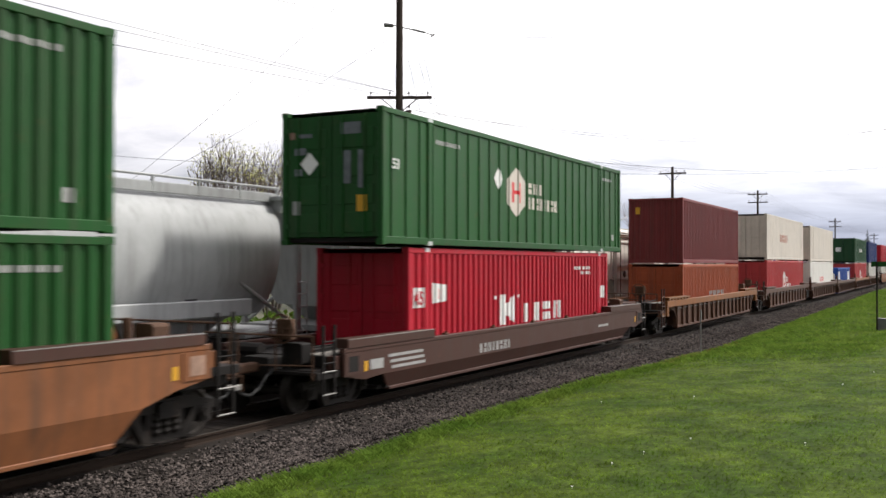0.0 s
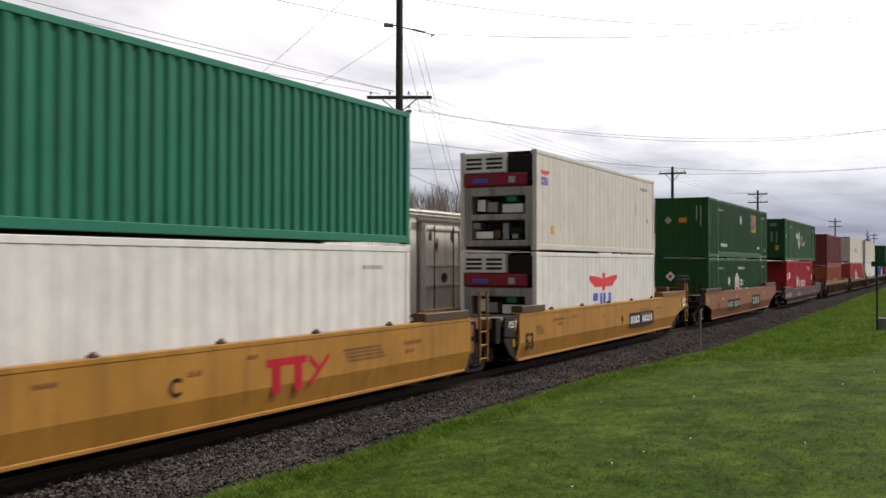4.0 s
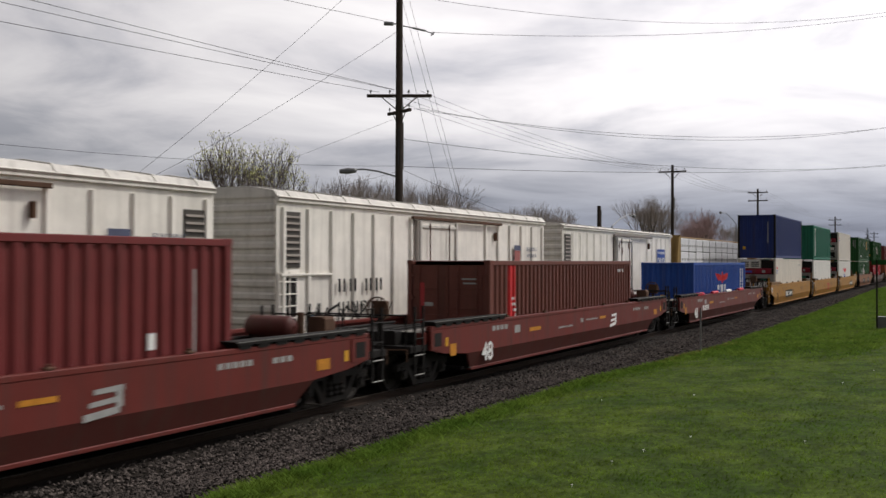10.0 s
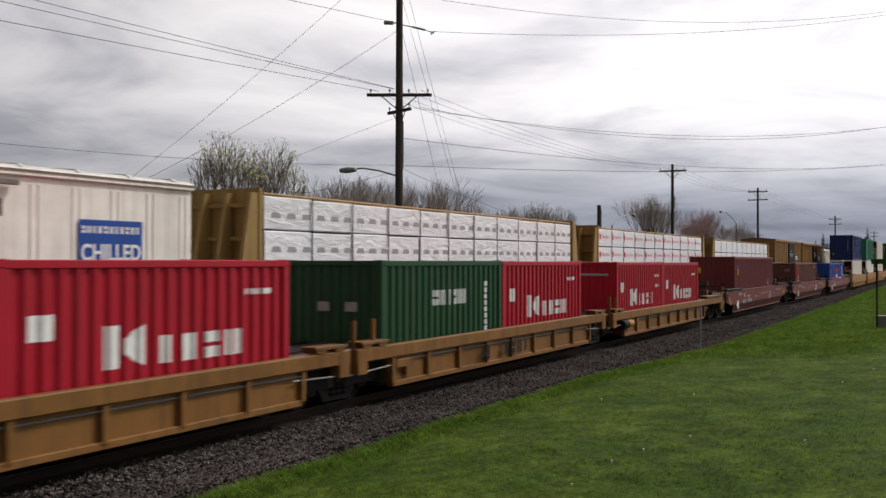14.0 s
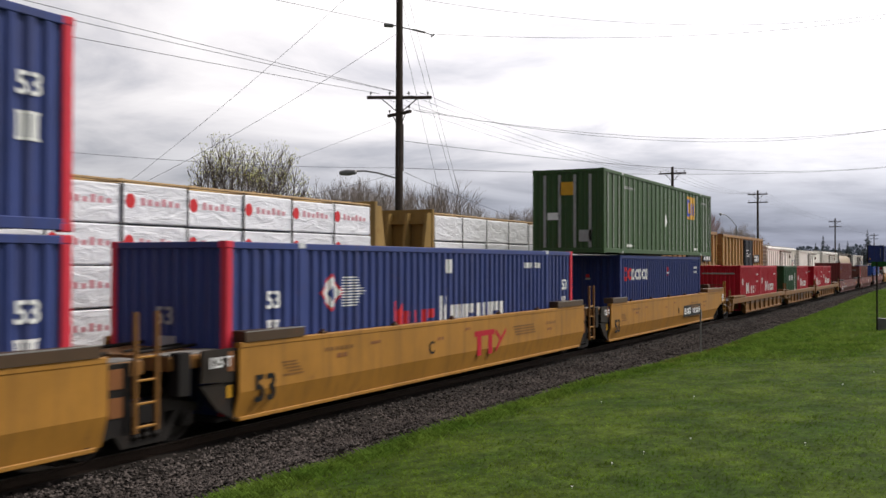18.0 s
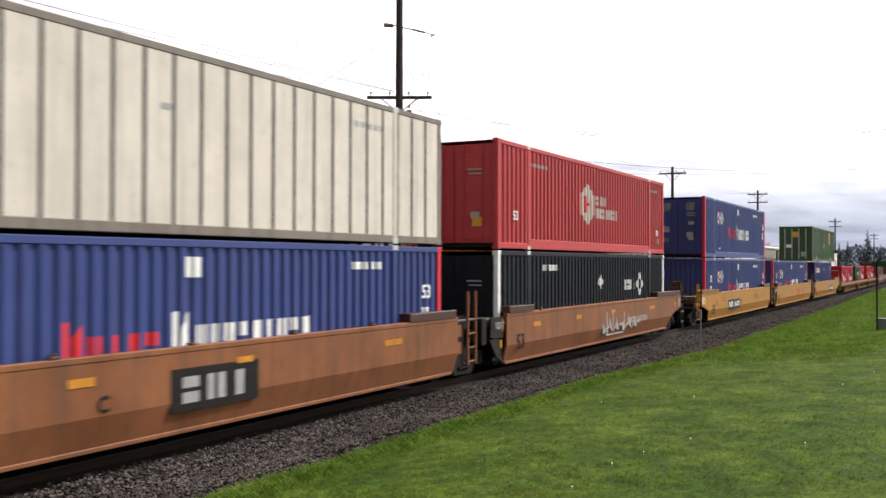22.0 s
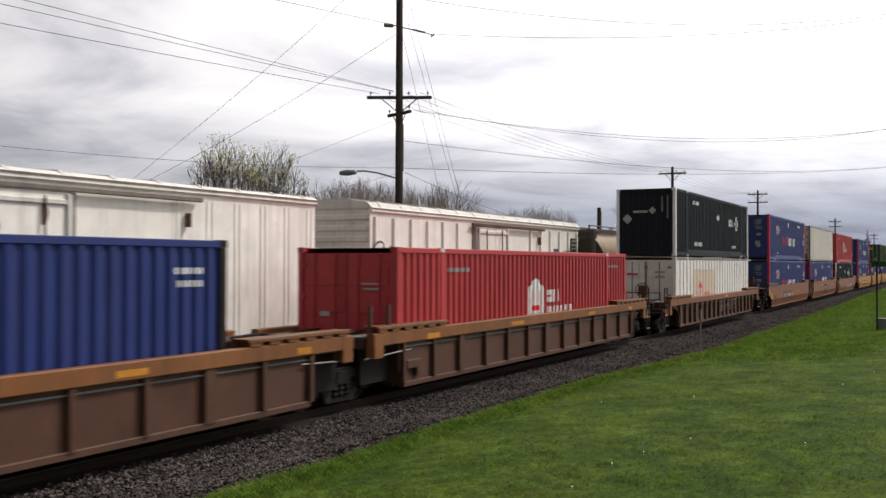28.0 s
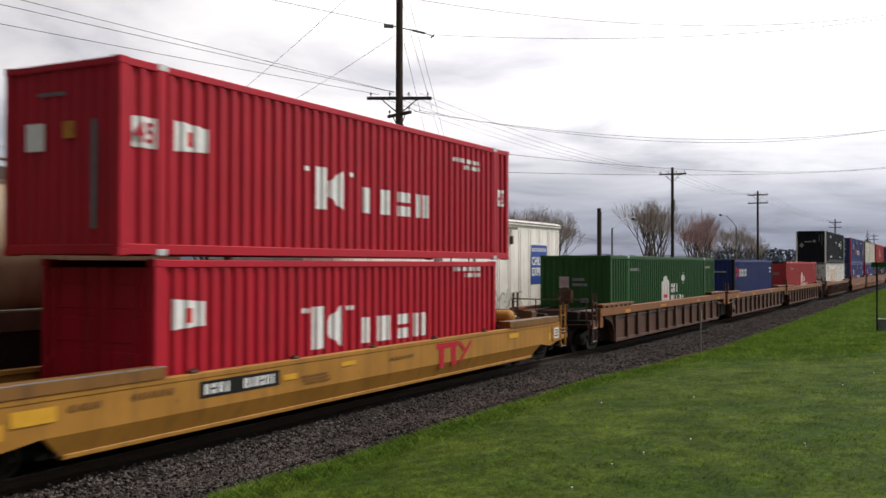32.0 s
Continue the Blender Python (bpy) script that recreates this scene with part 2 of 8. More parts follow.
LUMBER = surface("raw_lumber_ends", (0.42, 0.28, 0.14), rough=0.8, vary=0.3, grain=10)
TAN_STEEL = paint("tan_bulkhead_paint", (0.33, 0.21, 0.07), streak=0.4, spots=0.4)
# box car posts get a paler yellow than the sides between them
BOXCAR_POST = paint("paler_yellow_post_paint", (0.50, 0.30, 0.11), streak=0.3, spots=0.3)
BOXCAR_YELLOW = paint("boxcar_yellow_paint", (0.31, 0.165, 0.06), streak=0.5, spots=0.45)
REEFER_WHITE = paint("reefer_white_paint", (0.84, 0.80, 0.73), streak=0.22, spots=0.12, streak_rgb=(0.2, 0.16, 0.12))
REEFER_ROOF = paint("grimy_white_roof", (0.66, 0.63, 0.58), streak=0.3, spots=0.45, spot_rgb=(0.30, 0.19, 0.14))
SPRAY_BLUE = surface("pale_blue_spray_paint", (0.20, 0.32, 0.46), rough=0.5, vary=0.2, grain=4, spread=0)
SHIELD_BLUE = surface("faded_dark_blue_print", (0.09, 0.10, 0.16), rough=0.6, vary=0.2, grain=5, spread=0)
SPRAY_DEEP = surface("blue_grey_spray_paint", (0.30, 0.38, 0.46), rough=0.5, vary=0.3, grain=4, spread=0)
SPRAY_PALE = surface("grey_green_spray_paint", (0.36, 0.40, 0.34), rough=0.5, vary=0.2, grain=4, spread=0)
SHIELD_RED = surface("weathered_red_print", (0.36, 0.13, 0.12), rough=0.6, vary=0.3, grain=6, spread=0)
INK_PINK = surface("faded_red_print", (0.62, 0.30, 0.33), rough=0.5, vary=0.12, grain=5, spread=0)
GRIME = paint("grimy_frame_paint", (0.20, 0.17, 0.145), streak=0.5, spots=0.5)
BEAM_GRIME = paint("grimed_beam_paint", (0.075, 0.046, 0.026), streak=0.5, spots=0.5)
END_BLACK = paint("sooty_end_paint", (0.020, 0.016, 0.013), streak=0.4, streak_rgb=(0.05, 0.032, 0.02), spots=0.5, spot_rgb=(0.06, 0.03, 0.016))
GRIME_DARK = paint("dark_grimy_paint", (0.075, 0.068, 0.06), streak=0.4, spots=0.3)
HOPPER_GREY = paint("pale_grey_hopper_paint", (0.39, 0.40, 0.40), streak=0.3, spots=0.1)
HOPPER_TAN = paint("tan_hopper_paint", (0.37, 0.285, 0.185), streak=0.6, streak_rgb=(0.26, 0.15, 0.09), spots=0.45, spot_rgb=(0.27, 0.13, 0.07))
GRIME_WHITE = paint("grimy_white_paint", (0.29, 0.27, 0.25), streak=0.6, spots=0.4)
BALLAST.node_tree.nodes["Principled BSDF"].inputs["Specular IOR Level"].default_value = 0.0
# oil stains and the train's shade, both put into one dark bed colour
SHADED_OIL_BED = surface("shaded_oily_track_bed", (0.016, 0.012, 0.009), rough=0.95, vary=0.5, grain=7, bump=0.9, bump_scale=22)
HOPPER_END = paint("grey_brown_hopper_end", (0.12, 0.105, 0.09), streak=0.5, spots=0.4)


# ---- mesh helpers ----
class Solid:
    """Collects vertices and faces, then becomes a mesh."""

    def __init__(self):
        self.v, self.f = [], []

    def faces(self, verts, faces):
        n = len(self.v)
        self.v += [tuple(p) for p in verts]
        self.f += [tuple(n + i for i in f) for f in faces]

    def box(self, x0, x1, y0, y1, z0, z1):
        self.faces([(x0, y0, z0), (x1, y0, z0), (x1, y1, z0), (x0, y1, z0), (x0, y0, z1), (x1, y0, z1), (x1, y1, z1), (x0, y1, z1)],
                   [(0, 3, 2, 1), (4, 5, 6, 7), (0, 1, 5, 4), (1, 2, 6, 5), (2, 3, 7, 6), (3, 0, 4, 7)])

    def prism(self, outline, a, b, axis="x"):
        """An outline in the other two axes, drawn out from a to b."""
        def at(p, k):
            return {"x": (k, p[0], p[1]), "y": (p[0], k, p[1]), "z": (p[0], p[1], k)}[axis]
        n = len(outline)
        self.faces([at(p, a) for p in outline] + [at(p, b) for p in outline],
                   [tuple(range(n))[::-1], tuple(range(n, 2 * n))] + [(i, (i + 1) % n, n + (i + 1) % n, n + i) for i in range(n)])

    def rail(self, x0, x1, y0, y1, z0, z1, c=0.012, axis="x"):
        """A bar with chamfered long edges."""
        if axis == "x":
            a0, a1, b0, b1, k0, k1 = y0, y1, z0, z1, x0, x1
        elif axis == "y":
            a0, a1, b0, b1, k0, k1 = x0, x1, z0, z1, y0, y1
        else:
            a0, a1, b0, b1, k0, k1 = x0, x1, y0, y1, z0, z1
        self.prism([(a0 + c, b0), (a1 - c, b0), (a1, b0 + c), (a1, b1 - c), (a1 - c, b1), (a0 + c, b1), (a0, b1 - c), (a0, b0 + c)], k0, k1, axis)

    def tube(self, p, q, r, r2=None, n=8, caps=True):
        p, q = Vector(p), Vector(q)
        d = (q - p).normalized()
        u = d.orthogonal().normalized()
        w = d.cross(u)
        r2 = r if r2 is None else r2
        ring = [(math.cos(2 * math.pi * i / n), math.sin(2 * math.pi * i / n)) for i in range(n)]
        vs = [p + (u * c + w * s) * r for c, s in ring] + [q + (u * c + w * s) * r2 for c, s in ring]
        fs = [(i, (i + 1) % n, n + (i + 1) % n, n + i) for i in range(n)]
        if caps:
            fs += [tuple(range(n))[::-1], tuple(range(n, 2 * n))]
        self.faces(vs, fs)

    def lathe(self, centre, profile, n=20, axis="y"):
        """Rings of (offset along the axis, radius)."""
        vs, fs = [], []
        for k, r in profile:
            for i in range(n):
                c, s = math.cos(2 * math.pi * i / n) * r, math.sin(2 * math.pi * i / n) * r
                d = {"x": (k, c, s), "y": (s, k, c), "z": (c, s, k)}[axis]
                vs.append((centre[0] + d[0], centre[1] + d[1], centre[2] + d[2]))
        for j in range(len(profile) - 1):
            fs += [(j * n + i, j * n + (i + 1) % n, (j + 1) * n + (i + 1) % n, (j + 1) * n + i) for i in range(n)]
        self.faces(vs, fs)

    def mesh(self, name, material, smooth=False):
        me = bpy.data.meshes.new(name)
        me.from_pydata(self.v, [], self.f)
        me.materials.append(material)
        if smooth:
            me.polygons.foreach_set("use_smooth", [True] * len(me.polygons))
        me.update()
        return me


SHARED = {}


def part(name, solid, material, parent, label="", smooth=False):
    """Links one mesh object under a thing or a part."""
    me = solid if isinstance(solid, bpy.types.Mesh) else solid.mesh(name, material, smooth)
    ob = new(name, me)
    ob.parent = parent
    if label:
        ob["label"] = label
    return ob


def thing(name, label, category, group="", kind=""):
    return tagged(new(name), label, category, group, kind)


def lone(name, solid, material, label, category, group="", kind="", smooth=False):
    me = solid if isinstance(solid, bpy.types.Mesh) else solid.mesh(name, material, smooth)
    return tagged(new(name, me), label, category, group, kind)


def text_mesh(words, size, material, name="lettering", thick=0.004, bold=0.0):
    """Upright lettering in the x-z plane, facing -y, from its lower left corner."""
    key = (words, size, material.name, bold)
    if key in SHARED:
        return SHARED[key]
    cu = bpy.data.curves.new(name, "FONT")
    cu.body, cu.size, cu.extrude, cu.offset = words, size, thick / 2, bold
    ob = bpy.data.objects.new(name, cu)
    me = bpy.data.meshes.new_from_object(ob)
    bpy.data.objects.remove(ob)
    me.transform(Euler((radians(90), 0, 0)).to_matrix().to_4x4())
    me.materials.clear()
    me.materials.append(material)
    me.name = name
    SHARED[key] = me
    return me


def letter(words, size, material, parent, x, y, z, name="lettering", width=None, bold=0.0):
    me = text_mesh(words, size, material, name, bold=bold)
    ob = part(name, me, material, parent)
    wide = max(v.co.x for v in me.vertices)
    ob.matrix_basis = Matrix.Translation((x, y, z)) @ Matrix.Diagonal(((width / wide) if width else 1, 1, 1, 1))
    return ob


# ---- containers ----
def corrugation(a, b, pitch, depth):
    """Breakpoints (x, depth) of trapezoid ribs between a and b."""
    n = max(1, round((b - a) / pitch))
    p = (b - a) / n
    pts = []
    for i in range(n):
        x = a + i * p
        pts += [(x, 0), (x + 0.33 * p, 0), (x + 0.5 * p, depth), (x + 0.83 * p, depth)]
    return pts + [(b, 0)]


def sheet(pts, y, z0, z1, sign):
    """A folded sheet standing along x; sign -1 folds inwards from the near side."""
    s = Solid()
    vs = [(x, y - sign * d, z0) for x, d in pts] + [(x, y - sign * d, z1) for x, d in pts]
    n = len(pts)
    order = [(i, i + 1, n + i + 1, n + i) if sign < 0 else (i + 1, i, n + i, n + i + 1) for i in range(n - 1)]
    s.faces(vs, order)
    return s


def depth_at(pts, x):
    for (x0, d0), (x1, d1) in zip(pts, pts[1:]):
        if x0 <= x <= x1:
            return d0 + (d1 - d0) * (x - x0) / max(x1 - x0, 1e-6)
    return 0.0


def decal(shapes, pts, y):
    """Painted shapes that follow the folds of a near side. A shape is (x0, low0, high0, x1, low1, high1)."""
    s = Solid()
    for x0, l0, h0, x1, l1, h1 in shapes:
        xs = [x0] + [x for x, _ in pts if x0 + 1e-4 < x < x1 - 1e-4] + [x1]
        vs = []
        for x in xs:
            k = (x - x0) / (x1 - x0)
            d = y + depth_at(pts, x) - 0.006
            vs += [(x, d, l0 + (l1 - l0) * k), (x, d, h0 + (h1 - h0) * k)]
        s.faces(vs, [(2 * i, 2 * i + 2, 2 * i + 3, 2 * i + 1) for i in range(len(xs) - 1)])
    return s


def clusters(shapes):
    """Groups shapes that lie close together."""
    groups = []
    for s in shapes:
        b = [s[0], s[3], min(s[1], s[4]), max(s[2], s[5])]
        for g in groups:
            c = g[0]
            if b[0] < c[1] + 0.3 and b[1] > c[0] - 0.3 and b[2] < c[3] + 0.12 and b[3] > c[2] - 0.12:
                g[1].append(s)
                g[0] = [min(b[0], c[0]), max(b[1], c[1]), min(b[2], c[2]), max(b[3], c[3])]
                break
        else:
            groups.append([b, [s]])
    return [g[1] for g in groups]


def painted(parent, ink, shapes, pts, y):
    """Markings as parts: large blocks one by one, fine print as one patch."""
    for group in clusters(shapes):
        if len(group) == 1:
            part("painted_marking", decal(group, pts, y), ink, parent)
        elif len(group) <= 12 and all((s[3] - s[0]) * (max(s[2], s[5]) - min(s[1], s[4])) > 0.035 for s in group):
            for s in group:
                part("painted_block", decal([s], pts, y), ink, parent)
        else:
            tagged(part("fine_print", decal(group, pts, y), ink, parent), kind="stuff")


def rect(x0, x1, z0, z1):
    return (x0, z0, z1, x1, z0, z1)


def diamond(x, z, w, h):
    return [(x - w, z, z, x, z - h, z + h), (x, z - h, z + h, x + w, z, z)]


def strokes(x0, x1, z0, z1, n, lean=0):
    """n plain blocks, the size and weight of a line of lettering."""
    out, w, h = [], (x1 - x0) / n, z1 - z0
    for i in range(n):
        a, kind = x0 + i * w, (3 * i + lean + n) % 4
        if n == 1:
            out += [rect(a + 0.04 * w, a + 0.38 * w, z0, z1), (a + 0.46 * w, z0 + 0.32 * h, z0 + 0.68 * h, a + 0.92 * w, z0, z1)]
        elif kind == 0:
            out += [rect(a + 0.08 * w, a + 0.66 * w, z0, z1)]
        elif kind == 1:
            out += [rect(a + 0.22 * w, a + 0.6 * w, z0, z1)]
        elif kind == 2:
            out += [rect(a + 0.05 * w, a + 0.34 * w, z0, z1), rect(a + 0.48 * w, a + 0.8 * w, z0, z1)]
        else:
            out += [rect(a + 0.08 * w, a + 0.72 * w, z0, z0 + 0.42 * h), rect(a + 0.08 * w, a + 0.72 * w, z0 + 0.58 * h, z1)]
    return out


def bars(x0, x1, z0, z1, n):
    w = (x1 - x0) / n
    return [rect(x0 + i * w, x0 + (i + 0.72) * w, z0, z1) for i in range(n)]


def gable(x, z, w, h):
    """A tall block with a gabled top."""
    return [(x - w, z, z + 0.75 * h, x, z, z + h), (x, z, z + h, x + w, z, z + 0.75 * h)]


def bird(x, z, w, h):
    """Spread wings as plain wedges round a short body."""
    return [(x - w, z + 0.75 * h, z + h, x - 0.62 * w, z + 0.25 * h, z + h * 0.95), (x - 0.62 * w, z + 0.25 * h, z + h * 0.95, x - 0.1 * w, z + 0.25 * h, z + h * 0.8),
            (x - 0.1 * w, z, z + 1.15 * h, x + 0.1 * w, z, z + 1.15 * h), (x + 0.1 * w, z + 0.25 * h, z + h * 0.8, x + 0.62 * w, z + 0.25 * h, z + h * 0.95),
            (x + 0.62 * w, z + 0.25 * h, z + h * 0.95, x + w, z + 0.75 * h, z + h)]


FEET = {53: 16.154, 48: 14.63, 45: 13.716, 40: 12.192, 20: 6.058}
RIDERS_A, RIDERS_B = [], []


def cached(key, make):
    if key not in SHARED:
        SHARED[key] = make()
    return SHARED[key]


def container(label, feet, colour, style="corr", rear="door", high=True, decals=(), words=(), post=None, rear_marks=(), groove=None, roof=None, band=False, rear_words=(), rear_discs=(), rear_diamonds=()):
    """A freight container on its base centre; its near side faces -y and its rear end -x."""
    L, W, H = FEET[feet], 2.591 if feet in (53, 48) else 2.438, 2.896 if high else 2.591
    hx, hy = L / 2, W / 2
    box = thing("freight_container", label, "container", "freight containers")
    cm = colour.name
    key = (feet, H, style, cm, groove.name if groove else "")
    edge = GRIME if groove else colour
    a, b = -hx + 0.14, hx - 0.14
    z0, z1 = 0.16, H - 0.1
    if style == "corr":
        pts = corrugation(a, b, 0.29, 0.05)
    elif style == "reefer":
        pts = corrugation(a, b, 0.42, 0.008)
    elif style == "rib":
        pts = []
        n = round((b - a) / 0.61)
        p = (b - a) / n
        for i in range(n):
            x = a + i * p
            pts += [(x, 0.03), (x + 0.5 * p - 0.06, 0.03), (x + 0.5 * p - 0.045, 0.0), (x + 0.5 * p + 0.045, 0.0), (x + 0.5 * p + 0.06, 0.03)]
        pts.append((b, 0.03))
    else:
        pts = []
        n = round((b - a) / 0.61)
        p = (b - a) / n
        for i in range(n):
            x = a + i * p
            pts += [(x, 0.02), (x + 0.03, 0.02), (x + 0.036, 0.0), (x + p - 0.036, 0.0), (x + p - 0.03, 0.02)]
        pts.append((b, 0.02))
    for sign, far in ((-1, "near"), (1, "far")):
        part("side_wall", cached(("side", far) + key, lambda: sheet(pts, sign * (hy - 0.012), z0, z1, sign).mesh("side_wall", colour)), colour, box)
    if groove:
        for i in range(len(pts) // 5):
            def strip():
                g = Solid()
                g.box(-0.034, 0.034, -hy + 0.006, -hy + 0.03, z0, z1)
                return g.mesh("panel_seam", groove)
            part("panel_seam", cached(("seam", H, groove.name), strip), groove, box, "dark panel seam").location.x = pts[5 * i][0]

    def roof_mesh():
        s = Solid()
        q = corrugation(a, b, 0.6, 0.02)
        n = len(q)
        s.faces([(x, -hy + 0.05, H - 0.02 - d) for x, d in q] + [(x, hy - 0.05, H - 0.02 - d) for x, d in q], [(i, i + 1, n + i + 1, n + i) for i in range(n - 1)])
        return s.mesh("roof", roof or colour)
    part("roof", cached(("roof",) + key, roof_mesh), colour, box)

    def floor_mesh():
        s = Solid()
        s.box(-hx + 0.1, hx - 0.1, -hy + 0.08, hy - 0.08, 0.06, 0.15)
        return s.mesh("underframe", STEEL_DARK)
    part("underframe", cached(("floor", feet), floor_mesh), STEEL_DARK, box)
    pm = post or colour
    for sy, far in ((-1, "near"), (1, "far")):
        def bottom():
            s = Solid()
            s.rail(-hx + 0.1, hx - 0.1, *sorted((sy * hy, sy * (hy - 0.09))), 0.02, 0.18)
            return s.mesh("bottom_rail", edge)

        def top():
            s = Solid()
            s.rail(-hx + 0.1, hx - 0.1, *sorted((sy * hy, sy * (hy - 0.08))), H - 0.13, H - 0.01)
            return s.mesh("top_rail", edge)
        part("bottom_rail", cached(("brail", far) + key, bottom), colour, box)
        part("top_rail", cached(("trail", far) + key, top), colour, box)
        for sx, end in ((-1, "rear"), (1, "front")):
            def corner_post():
                s = Solid()
                s.rail(*sorted((sx * hx, sx * (hx - 0.17))), *sorted((sy * (hy + 0.001), sy * (hy - 0.13))), 0.12, H - 0.12, 0.015, "z")
                return s.mesh("corner_post", pm)
            part("corner_post", cached(("post", far, end, feet, H, pm.name), corner_post), pm, box)
            for zc, lev in ((0, "low"), (H - 0.118, "top")):
                def casting():
                    s = Solid()
                    s.rail(*sorted((sx * (hx + 0.004), sx * (hx - 0.178))), *sorted((sy * (hy + 0.004), sy * (hy - 0.162))), zc, zc + 0.118, 0.012)
                    return s.mesh("corner_casting", pm)
                part("corner_casting", cached(("cast", far, end, lev, feet, H, pm.name), casting), pm, box)
    if feet > 40:
        for sx in (-1, 1):
            def mid_post():
                s = Solid()
                x = sx * 6.0
                s.rail(x - 0.09, x + 0.09, -hy - 0.004, -hy + 0.1, 0.0, H, 0.015, "z")
                return s.mesh("intermediate_post", colour)
            part("intermediate_post", cached(("mid", sx) + key, mid_post), colour, box)

            for zp in (0.0, H - 0.105):
                def pad():
                    s = Solid()
                    x = sx * 6.0
                    s.rail(x - 0.1, x + 0.1, -hy - 0.008, -hy + 0.1, zp, zp + 0.11)
                    return s.mesh("lifting_pad", POST_GREY)
                part("lifting_pad", cached(("pad", sx, zp, feet), pad), POST_GREY, box, "bare steel lifting pad")
        if band:
            def low_band():
                s = Solid()
                s.rail(-5.9, 5.9, -hy - 0.002, -hy + 0.03, 0.05, 0.3)
                return s.mesh("lower_side_beam", colour)
            part("lower_side_beam", cached(("band",) + key, low_band), colour, box)
    # the rear end, seen from behind the train, and the plain front end
    if rear == "door":
        for sy in (-1, 1):
            def leaf():
                s = Solid()
                y0, y1 = sorted((sy * 0.015, sy * (hy - 0.14)))
                s.box(-hx + 0.04, -hx + 0.08, y0, y1, 0.17, H - 0.13)
                step = (H - 0.5) / 4
                for i in range(4):
                    s.rail(-hx + 0.02, -hx + 0.045, y0 + 0.1, y1 - 0.1, 0.26 + i * step, 0.26 + (i + 0.72) * step, 0.01, "y")
                for k in range(4):
                    zk = 0.4 + k * (H - 0.8) / 3
                    s.box(-hx + 0.005, -hx + 0.05, *sorted((sy * (hy - 0.2), sy * (hy - 0.1))), zk - 0.05, zk + 0.05)
                return s.mesh("door", colour)
            d = part("door", cached(("leaf", sy) + key, leaf), colour, box)
            for k in (0.3, 0.85):
                def rod():
                    s = Solid()
                    s.tube((-hx + 0.0, sy * k, 0.14), (-hx + 0.0, sy * k, H - 0.12), 0.018, n=6)
                    s.box(-hx - 0.012, -hx + 0.03, sy * k - 0.03, sy * k + 0.03, 1.05, 1.15)
                    return s.mesh("lock_rod", colour)
                part("lock_rod", cached(("rod", sy, k) + key, rod), colour, d)
    elif rear == "corr":
        q = corrugation(-hy + 0.13, hy - 0.13, 0.24, 0.036)
        def wall():
            s = Solid()
            n = len(q)
            s.faces([(-hx + 0.03 + d, y, 0.1) for y, d in q] + [(-hx + 0.03 + d, y, H - 0.1) for y, d in q], [(i + 1, i, n + i, n + i + 1) for i in range(n - 1)])
            s.rail(-hx, -hx + 0.08, -hy + 0.13, hy - 0.13, 0.02, 0.17, 0.01, "y")
            s.rail(-hx, -hx + 0.08, -hy + 0.13, hy - 0.13, H - 0.12, H - 0.01, 0.01, "y")
            return s.mesh("end_wall", colour)
        part("end_wall", cached(("cend",) + key, wall), colour, box)
    else:
        s = Solid()
        s.box(-hx + 0.45, -hx + 0.5, -hy + 0.1, hy - 0.1, 0.1, H - 0.1)
        part("machine_recess", s, STEEL_DARK, box, "dark recess of a cooling unit")
        s = Solid()
        s.rail(-hx - 0.01, -hx + 0.4, -0.25, hy - 0.12, H - 0.62, H - 0.05, 0.03, "y")
        part("fan_housing", s, REEFER_ROOF, box, "grimy white fan housing")
        for y0 in (-0.15, 0.5):
            for k in range(3):
                def slat():
                    g = Solid()
                    g.box(-hx - 0.016, -hx + 0.0, y0, y0 + 0.52, H - 0.52 + 0.13 * k, H - 0.45 + 0.13 * k)
                    return g.mesh("grille_slot", INK_BLACK)
                part("grille_slot", cached(("slot", y0, k, feet, H), slat), INK_BLACK, box, "black grille slot")
        s = Solid()
        s.rail(-hx - 0.01, -hx + 0.42, -hy + 0.3, hy - 0.12, H - 1.02, H - 0.64, 0.05, "y")
        part("red_panel", s, RED_DIRTY, box, "dirty red cooling unit panel")
        s = Solid()
        s.rail(-hx + 0.12, -hx + 0.45, -hy + 0.14, -0.3, H - 0.95, H - 0.1, 0.05, "y")
        part("motor_cover", s, STEEL_DARK, box)
        for y0, y1, z0_, z1_ in ((-hy + 0.13, -hy + 0.36, 0.12, H - 1.04), (hy - 0.36, hy - 0.13, 0.12, H - 1.04), (-hy + 0.36, hy - 0.36, H - 1.3, H - 1.04), (-hy + 0.36, hy - 0.36, 0.88, 1.06), (-hy + 0.36, hy - 0.36, 0.12, 0.3)):
            s = Solid()
            s.rail(-hx + 0.03, -hx + 0.45, y0, y1, z0_, z1_, 0.02, "y")
            part("unit_frame", s, GRIME_WHITE, box)
        for y0, y1, z0_, z1_, mat in ((-0.75, -0.1, 1.1, 1.36, WHITE), (0.45, 0.7, 1.15, 1.5, WHITE), (0.2, 0.75, 0.34, 0.56, WHITE), (-0.3, -0.12, 0.32, 0.8, LAMP_GREY)):
            s = Solid()
            s.rail(-hx + 0.12, -hx + 0.45, y0, y1, z0_, z1_, 0.02, "y")
            part("control_box", s, mat, box)
        s = Solid()
        s.tube((-hx + 0.25, -0.75, 0.55), (-hx + 0.25, -0.35, 0.55), 0.16, n=12)
        part("compressor", s, STEEL_DARK, box)
